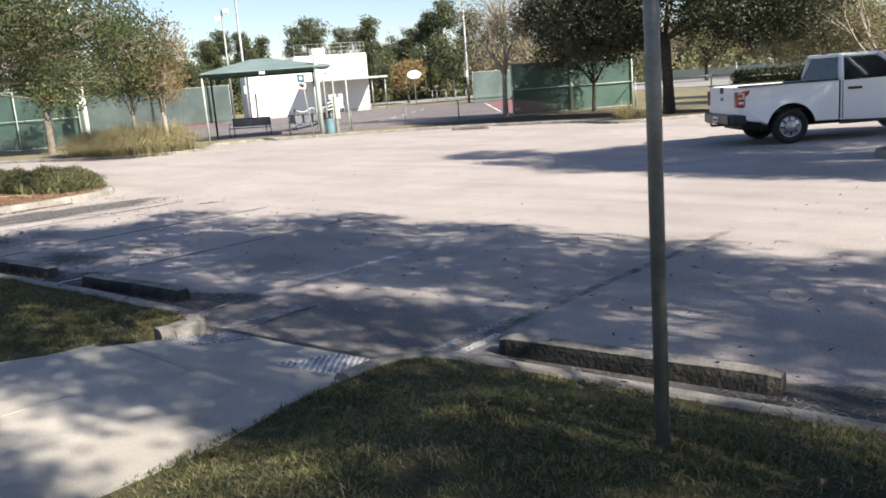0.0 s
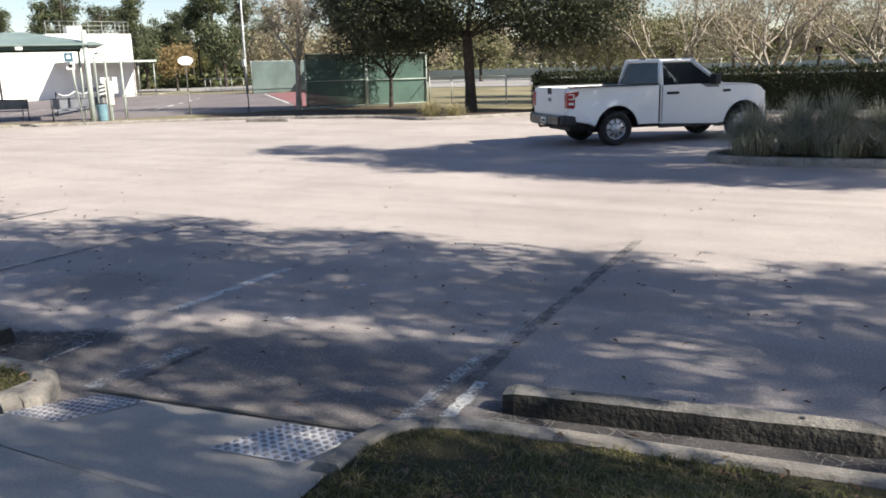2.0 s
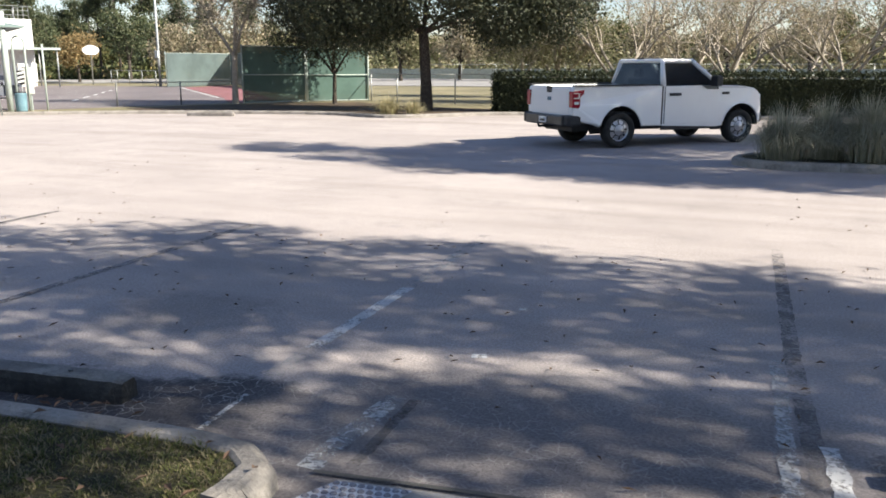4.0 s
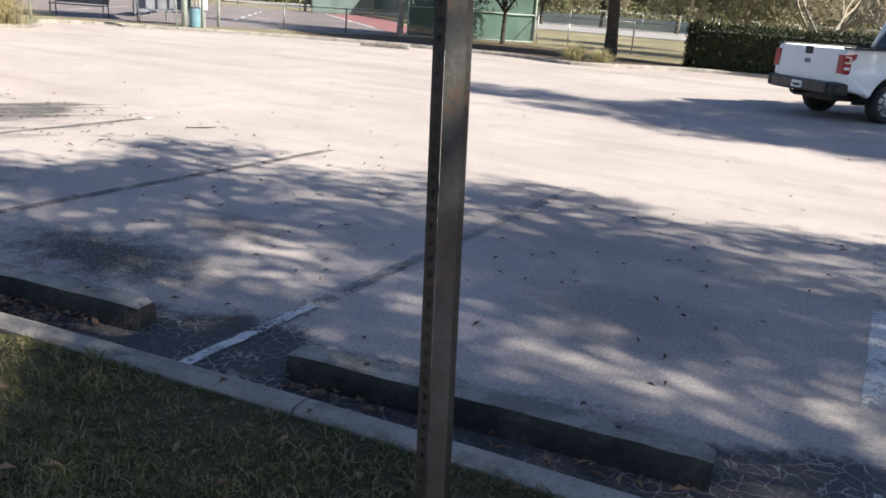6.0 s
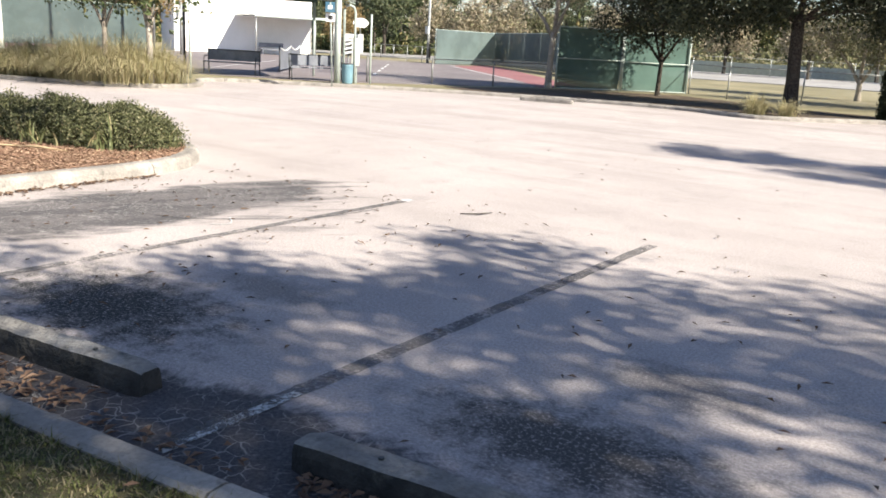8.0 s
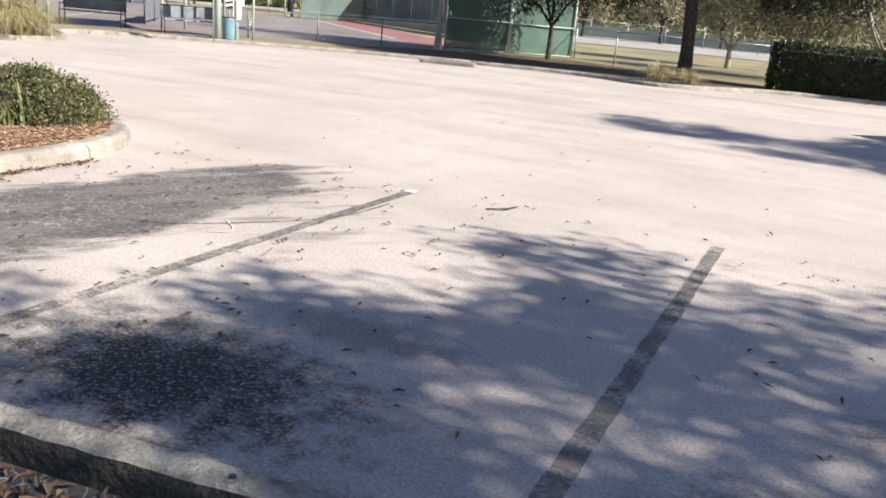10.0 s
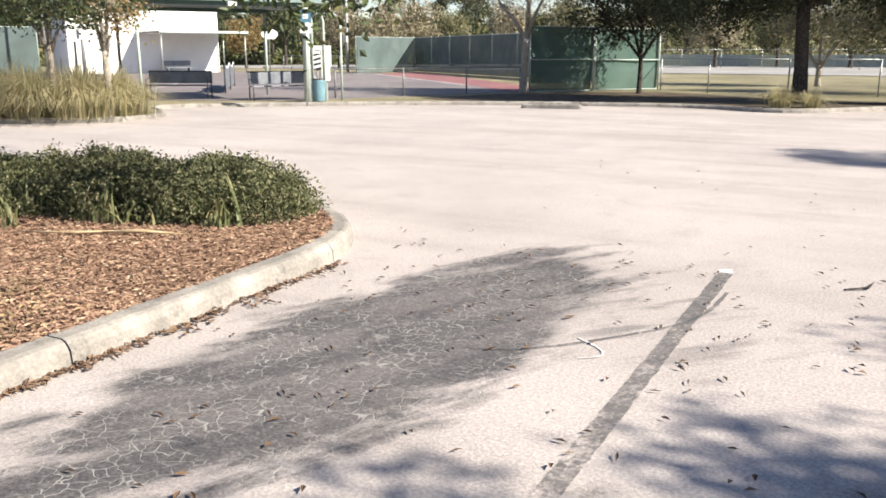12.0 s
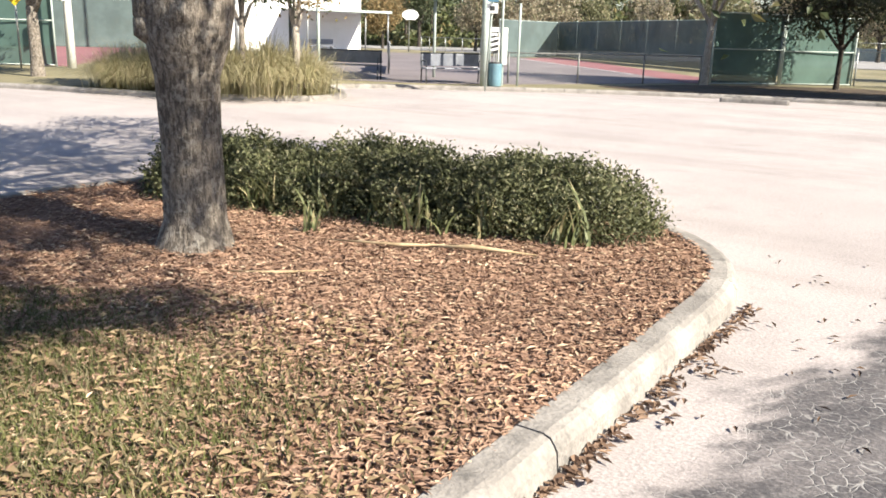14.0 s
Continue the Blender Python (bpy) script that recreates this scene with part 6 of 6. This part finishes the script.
truck = empty("pickup_truck", 6.0 - 0.64, 16.85 + 0.62, 0.0, 45.7, label="white regular-cab pickup truck parked on asphalt", category="pickup truck")
truck.scale = (1.0, 1.0, 0.965)
R0, F0 = -1.66, 1.6
bed_out = [(-2.82, 0.62), (-2.84, 0.95), (-2.82, 1.3), (-2.76, 1.35), (-0.62, 1.35), (-0.62, 0.46)] + arch(R0, 0.53, 8, 172) + [(-2.3, 0.52), (-2.7, 0.6)]
for y0, y1 in ((-0.995, -0.83), (0.83, 0.995)):
    side = profile_block("bed_side", bed_out, y0, y1, M_CARWHITE, truck, 0.05)
    for v in side.data.vertices:
        v.co.y *= 1.0 - 0.16 * max(0.0, -2.35 - v.co.x)
part("bed_floor", boxes((-2.76, -0.84, 0.72, -0.62, 0.84, 0.78)), M_TRIMBLACK, truck)
part("tailgate", boxes((-2.835, -0.79, 0.66, -2.74, 0.79, 1.34), bevel=0.025), M_CARWHITE, truck)
part("tailgate_handle", boxes((-2.85, -0.1, 1.2, -2.83, 0.1, 1.345), bevel=0.008), M_TRIMBLACK, truck, "black tailgate latch")
part("tailgate_badge", boxes((-2.847, -0.075, 1.03, -2.833, 0.075, 1.11), bevel=0.006), M_SIGNBLUE, truck, "small dark oval emblem")
part("bed_front", boxes((-0.7, -0.84, 0.7, -0.63, 0.84, 1.34)), M_CARWHITE, truck)
for y0, y1 in ((-1.0, -0.82), (0.82, 1.0)):
    part("bed_rail_cap", boxes((-2.8, y0, 1.347, -0.64, y1, 1.375), bevel=0.008), M_TRIMBLACK, truck)
# cab and nose, one profile
nose = [(-0.6, 0.46), (-0.6, 1.33), (0.95, 1.34), (1.1, 1.33), (1.6, 1.32), (1.95, 1.27), (2.12, 1.19), (2.2, 1.06), (2.25, 0.8), (2.24, 0.5), (2.15, 0.42)] + arch(F0, 0.53, 4, 176) + [(1.02, 0.42), (0.9, 0.4)]
cab_low = profile_block("cab_lower", nose, -0.985, 0.985, M_CARWHITE, truck, 0.045)
for v in cab_low.data.vertices:
    v.co.y *= 1.0 - 0.2 * max(0.0, v.co.x - 1.8)
# doors, a little proud of the cab, with their gaps
for s in (-1, 1):
    door = [(-0.54, 0.5), (-0.54, 1.33), (0.86, 1.345), (0.92, 0.95), (0.9, 0.52), (0.84, 0.48)]
    d = profile_block("door", door, s * 0.984, s * 0.996, M_CARWHITE, truck, 0.008)
    h = part("handle", boxes((-0.44, s * 0.992, 1.12, -0.14, s * 1.03, 1.18), bevel=0.01), M_TRIMBLACK, d, "black door handle")
    part("gap", boxes((-0.558, s * 0.984, 0.5, -0.546, s * 0.992, 1.33)), M_TRIMBLACK, truck, "dark panel gap")
    part("gap", boxes((-0.618, s * 0.975, 0.5, -0.598, s * 0.99, 1.34)), M_TRIMBLACK, truck, "dark panel gap")
    profile_block("quarter_window", [(0.4, 1.345), (0.88, 1.345), (0.9, 1.25), (0.58, 1.25)], s * 0.99, s * 1.0, M_GLASS, truck, 0.0, "tinted lower corner of the side window")
    part("rocker", boxes((-0.6, s * 0.93, 0.36, 1.05, s * 0.97, 0.46), bevel=0.01), M_TRIMBLACK, truck)
    part("mirror", boxes((0.62, s * 1.03, 1.32, 0.78, s * 1.26, 1.56), bevel=0.03), M_TRIMBLACK, truck, "black wing mirror")
    part("mirror_arm", boxes((0.66, s * 0.95, 1.34, 0.74, s * 1.05, 1.4)), M_TRIMBLACK, truck)
    part("fender_badge", boxes((1.02, s * 0.983, 1.13, 1.22, s * 0.992, 1.19)), M_TRIMBLACK, truck, "small dark fender badge")
    for cx in (R0, F0):
        vs, fs = [], []
        for (xa, za), (xb, zb) in zip(arch(cx, 0.53, 14, 166, 20), arch(cx, 0.545, 14, 166, 20)):
            vs += [(xa, s * 1.004, za), (xb, s * 0.996, zb), (xb, s * 0.96, zb), (xa, s * 0.9, za)]
        for k in range(20):
            q = 4 * k
            fs += [[q, q + 4, q + 5, q + 1], [q + 1, q + 5, q + 6, q + 2], [q + 3, q + 7, q + 4, q]]
        raw("wheel_arch_trim", vs, fs, M_CARWHITE, truck, smooth=True)
        lv = [(px, s * w, pz) for w in (0.6, 0.972) for px, pz in arch(cx, 0.522, 2, 178, 16)]
        raw("wheel_liner", lv, [[k, k + 1, k + 18, k + 17] for k in range(16)], M_TRIMBLACK, truck, "dark wheel arch liner")
        part("wheel_well", boxes((cx - 0.52, s * 0.58, 0.3, cx + 0.52, s * 0.62, 0.95)), M_TRIMBLACK, truck, "dark wheel well")
# greenhouse
zb, zr = 1.32, 1.9
low = [(-0.58, -0.93), (-0.58, 0.93), (1.02, 0.93), (1.02, -0.93)]
high = [(-0.48, -0.74), (-0.48, 0.74), (0.3, 0.74), (0.3, -0.74)]
bm = bmesh.new()
box(bm, -0.54, -0.79, zr - 0.07, 0.4, 0.79, zr + 0.03, 0.06)
part("roof", bm, M_CARWHITE, truck)
part("roof_lamp", boxes((-0.5, -0.12, zr + 0.01, -0.46, 0.12, zr + 0.05)), M_TRIMBLACK, truck)
for (xl, yl), (xh, yh) in zip(low, high):
    tube("pillar", [(xl, yl, zb - 0.02), (xh, yh, zr)], 0.05, M_CARWHITE, truck, 8)


def pane(pts, label):
    ob = raw("window", pts, [[0, 1, 2, 3]], M_GLASS, truck, label)
    mod = ob.modifiers.new("depth", "SOLIDIFY")
    mod.thickness = 0.006
    ob.visible_shadow = False


for s in (-1, 1):
    pane([(-0.53, s * 0.925, zb + 0.02), (0.95, s * 0.925, zb + 0.02), (0.34, s * 0.725, zr - 0.04), (-0.44, s * 0.725, zr - 0.04)], "tinted side window")
    part("belt_trim", boxes((-0.54, s * 0.925, zb - 0.005, 0.92, s * 0.95, zb + 0.02)), M_TRIMBLACK, truck)
    tube("quarter_post", [(-0.54, s * 0.93, zb), (-0.46, s * 0.72, zr - 0.03)], 0.045, M_CARWHITE, truck, 8)
pane([(-0.585, -0.86, zb + 0.03), (-0.585, 0.86, zb + 0.03), (-0.485, 0.66, zr - 0.06), (-0.485, -0.66, zr - 0.06)], "tinted rear window")
pane([(1.03, -0.88, zb + 0.01), (1.03, 0.88, zb + 0.01), (0.38, 0.68, zr - 0.03), (0.38, -0.68, zr - 0.03)], "windshield")
part("seat", boxes((-0.3, -0.75, 0.9, -0.1, 0.75, 1.5), bevel=0.05), M_TRIMBLACK, truck, "dark bench seat back")
for y in (-0.42, 0.42):
    part("headrest", boxes((-0.28, y - 0.13, 1.5, -0.14, y + 0.13, 1.7), bevel=0.04), M_TRIMBLACK, truck)
part("dashboard", boxes((0.5, -0.85, 0.95, 1.0, 0.85, 1.36), bevel=0.04), M_TRIMBLACK, truck)
# lamps, bumpers, underside
for s in (-1, 1):
    lamp = profile_block("tail_lamp", [(-2.85, 0.9), (-2.855, 1.24), (-2.72, 1.25), (-2.56, 1.27), (-2.58, 1.18), (-2.66, 1.12), (-2.66, 0.92), (-2.7, 0.88)], s * 0.8, s * 0.945, M_TAILRED, truck, 0.01, "red tail lamp")
    part("reverse_lens", boxes((-2.81, s * 0.942, 0.97, -2.7, s * 0.952, 1.02)), M_LAMPCLEAR, lamp, "clear reversing lens")
    part("lens_rib", boxes((-2.82, s * 0.942, 1.085, -2.68, s * 0.951, 1.11), (-2.71, s * 0.942, 1.11, -2.68, s * 0.951, 1.2), (-2.82, s * 0.942, 1.19, -2.71, s * 0.951, 1.21)), M_RIM, lamp, "pale lens rib")
    part("head_lamp", boxes((2.08, s * 0.6, 0.94, 2.24, s * 0.9, 1.13), bevel=0.04), M_LAMPCLEAR, truck, "clear head lamp")
    part("bumper_corner", boxes((-2.94, s * 0.7, 0.5, -2.6, s * 0.95, 0.74), bevel=0.05), M_TRIMBLACK, truck)
part("rear_bumper", boxes((-2.98, -0.75, 0.5, -2.78, 0.75, 0.73), bevel=0.03), M_DARKMETAL, truck, "dark steel rear bumper")
part("number_plate", boxes((-3, -0.14, 0.55, -2.978, 0.14, 0.68), bevel=0.004), M_SIGNWHITE, truck, "pale plate with plain bar")
part("plate_bar", boxes((-3.005, -0.1, 0.58, -3, 0.1, 0.63)), M_SIGNTEXT, truck)
tube("tow_hitch", [(-2.7, 0, 0.47), (-3.08, 0, 0.47), (-3.1, 0, 0.53)], 0.03, M_TRIMBLACK, truck, 8)
part("front_bumper", boxes((2.14, -0.88, 0.45, 2.34, 0.88, 0.68), bevel=0.06), M_DARKMETAL, truck)
part("grille", boxes((2.2, -0.58, 0.75, 2.28, 0.58, 1.1), bevel=0.02), M_TRIMBLACK, truck)
part("chassis", boxes((-2.6, -0.55, 0.36, 2.2, 0.55, 0.56)), M_TRIMBLACK, truck)
tube("axle", [(R0, -0.8, 0.39), (R0, 0.8, 0.39)], 0.06, M_TRIMBLACK, truck, 8)
for x in (R0, F0):
    for s in (-1, 1):
        wheel(truck, x, s * 0.86, s)


# ---- small stuff on the ground ----
rng = np.random.default_rng(500)


def grass(name, poly, density, height, z, label, lean=1.1):
    x, y = scatter(poly, density, rng)
    keep = rng.random(len(x)) < 0.62 + 0.38 * np.sin(x * 2.3) * np.sin(y * 3.1 + x)
    x, y = x[keep], y[keep]
    tuft = 0.75 + 0.45 * np.sin(x * 31 + 3 * np.sin(y * 9)) * np.sin(y * 37 + 2 * np.sin(x * 11)) + 0.3 * np.sin(x * 5.3) * np.sin(y * 6.1 + 1)
    v, fs = blades(x, y, z + lawn_rise(x, y), height * np.clip(tuft, 0.35, 1.5), 0.007, lean, rng, 1)
    tagged(raw(name, v, fs, M_BLADE), label, "grass", kind="stuff")


near_left = [p for p in LAWN_LEFT[:-4]] + [(6.25, -0.1), (5.75, -1.05), (-5.3, -2.3)]
grass("lawn_grass", near_left, 11000, 0.046, 0.1, "short patchy green and straw lawn grass")
near_right = [(p[0], p[1]) for p in inset(right_edge, 0.15) if p[0] < 14] + [(14, -2.6), (8.72, -2.6), (8.6, -1.44), (8.42, -0.3)]
grass("lawn_grass", near_right, 11000, 0.046, 0.1, "short patchy green and straw lawn grass")
corner = [(-5.55, -0.9), (-5.55, 0.6), (-5.75, 2.0), (-6.6, 2.2), (-7.6, 1.9), (-8.6, 1.2), (-9.2, -0.9)]
x, y = scatter(corner, 8000, rng)
k = rng.random(len(x)) < np.clip((1.75 - y) / 1.3, 0.04, 0.95) * np.clip((-5.75 - x) / 0.9, 0.12, 1.0)
v, fs = blades(x[k], y[k], np.full(k.sum(), 0.13), 0.062, 0.007, 0.9, rng, 1)
tagged(raw("island_grass", v, fs, M_BLADE), "thin lawn grass growing into mulch", "grass", kind="stuff")

# mulch chips over the island
x, y = scatter(ISLAND + [(-5.5, -3.4)], 3400, rng)
k = (y > -1.0) & (rng.random(len(x)) < np.where(x < -9.5, 0.35, 1.0) * np.where((y < 1.2) & (x < -6.0), 0.5, 1.0))
x, y = x[k], y[k]
v, f = flakes(np.stack([x, y, 0.135 + np.abs(rng.normal(0, 0.012, len(x)))], 1), 0.05, 0.016, rng, flat=True)
tagged(raw("mulch_chips", v, f, M_CHIP), "brown shredded bark mulch", "mulch", kind="stuff")
tagged(tube("dead_frond", [(-7.35, 3.42, 0.17), (-7.1, 3.55, 0.18), (-6.7, 3.72, 0.16)], [0.004, 0.02, 0.003], M_TWIG, None, 6), "dry pale palm frond lying on mulch", "dead frond", "fallen fronds")
tagged(tube("dead_frond", [(-8.0, 3.1, 0.17), (-7.5, 3.3, 0.175), (-7.15, 3.6, 0.17)], [0.003, 0.014, 0.003], M_TWIG, None, 6), "dry pale palm frond lying on mulch", "dead frond", "fallen fronds")
tagged(tube("dead_frond", [(-7.95, 2.2, 0.15), (-7.7, 2.35, 0.155), (-7.5, 2.6, 0.15)], [0.003, 0.011, 0.003], M_TWIG, None, 6), "dry pale palm frond lying on mulch", "dead frond", "fallen fronds")
tagged(tube("twig", [(-1.9, 5.0, 0.012), (-1.75, 5.1, 0.02), (-1.72, 5.3, 0.012)], [0.006, 0.008, 0.004], M_DARKBARK, None, 6), "small dark fallen twig on asphalt", "twig")

# leaves blown over the lot, thicker toward the island
n = 2600
x, y = rng.uniform(-6, 12, n), rng.uniform(-0.2, 11, n)
k = (rng.random(n) < np.where(x < -1, 0.75, 0.32) * np.where(y > 5.4, 0.09, 1.0)) & (y > row_y(x) + 0.05) & ~((x < -5.3) & (y < 5.0))
x, y = x[k], y[k]
v, f = flakes(np.stack([x, y, np.full(len(x), 0.014)], 1), 0.06, 0.019, rng, flat=True, fold=0.4)
tagged(raw("fallen_leaves", v, f, M_DEADLEAF), "dark brown curled oak leaves on asphalt", "fallen leaves", kind="stuff")
# litter caught in the gutters
xs, ys = [], []
for x0, x1, n, off in ((-2.2, -0.6, 260, 0.14), (0.6, 2.2, 240, 0.16), (3.2, 5.0, 60, 0.12), (-2.9, 0.4, 160, 0.02)):
    t = rng.uniform(x0, x1, n)
    xs.append(t)
    ys.append(row_y(t) + off + np.abs(rng.normal(0.1, 0.07, n)))
t = rng.uniform(-0.3, 4.0, 480)
xs.append(-5.34 - 0.02 * t + np.abs(rng.normal(0, 0.035, 480)) * (1 + 1.4 * (np.sin(t * 3) > 0.2)))
ys.append(t)
x, y = np.concatenate(xs), np.concatenate(ys)
v, f = flakes(np.stack([x, y, 0.012 + np.abs(rng.normal(0, 0.008, len(x)))], 1), 0.06, 0.026, rng, flat=True, fold=0.4)
tagged(raw("gutter_litter", v, f, M_LITTER), "brown leaf litter caught against kerb and stops", "leaf litter", kind="stuff")
n = 900
x, y = rng.uniform(-5, 12, n), rng.uniform(-2, 1.2, n)
k = (y < row_y(x) - 0.1) & (y > row_y(x) - 1.6) & ~((x > 6.2) & (x < 8.5))
v, f = flakes(np.stack([x[k], y[k], 0.15 + lawn_rise(x[k], y[k])], 1), 0.06, 0.026, rng, flat=True, fold=0.4)
tagged(raw("lawn_leaves", v, f, M_LITTER), "scattered brown leaves on the lawn", "fallen leaves", kind="stuff")
x, y = scatter(corner, 170, rng)
v, f = flakes(np.stack([x, y, np.full(len(x), 0.165)], 1), 0.055, 0.024, rng, flat=True, fold=0.4)
tagged(raw("island_leaves", v, f, M_DRYLEAF), "tan dry leaves lying in thin grass", "fallen leaves", kind="stuff")
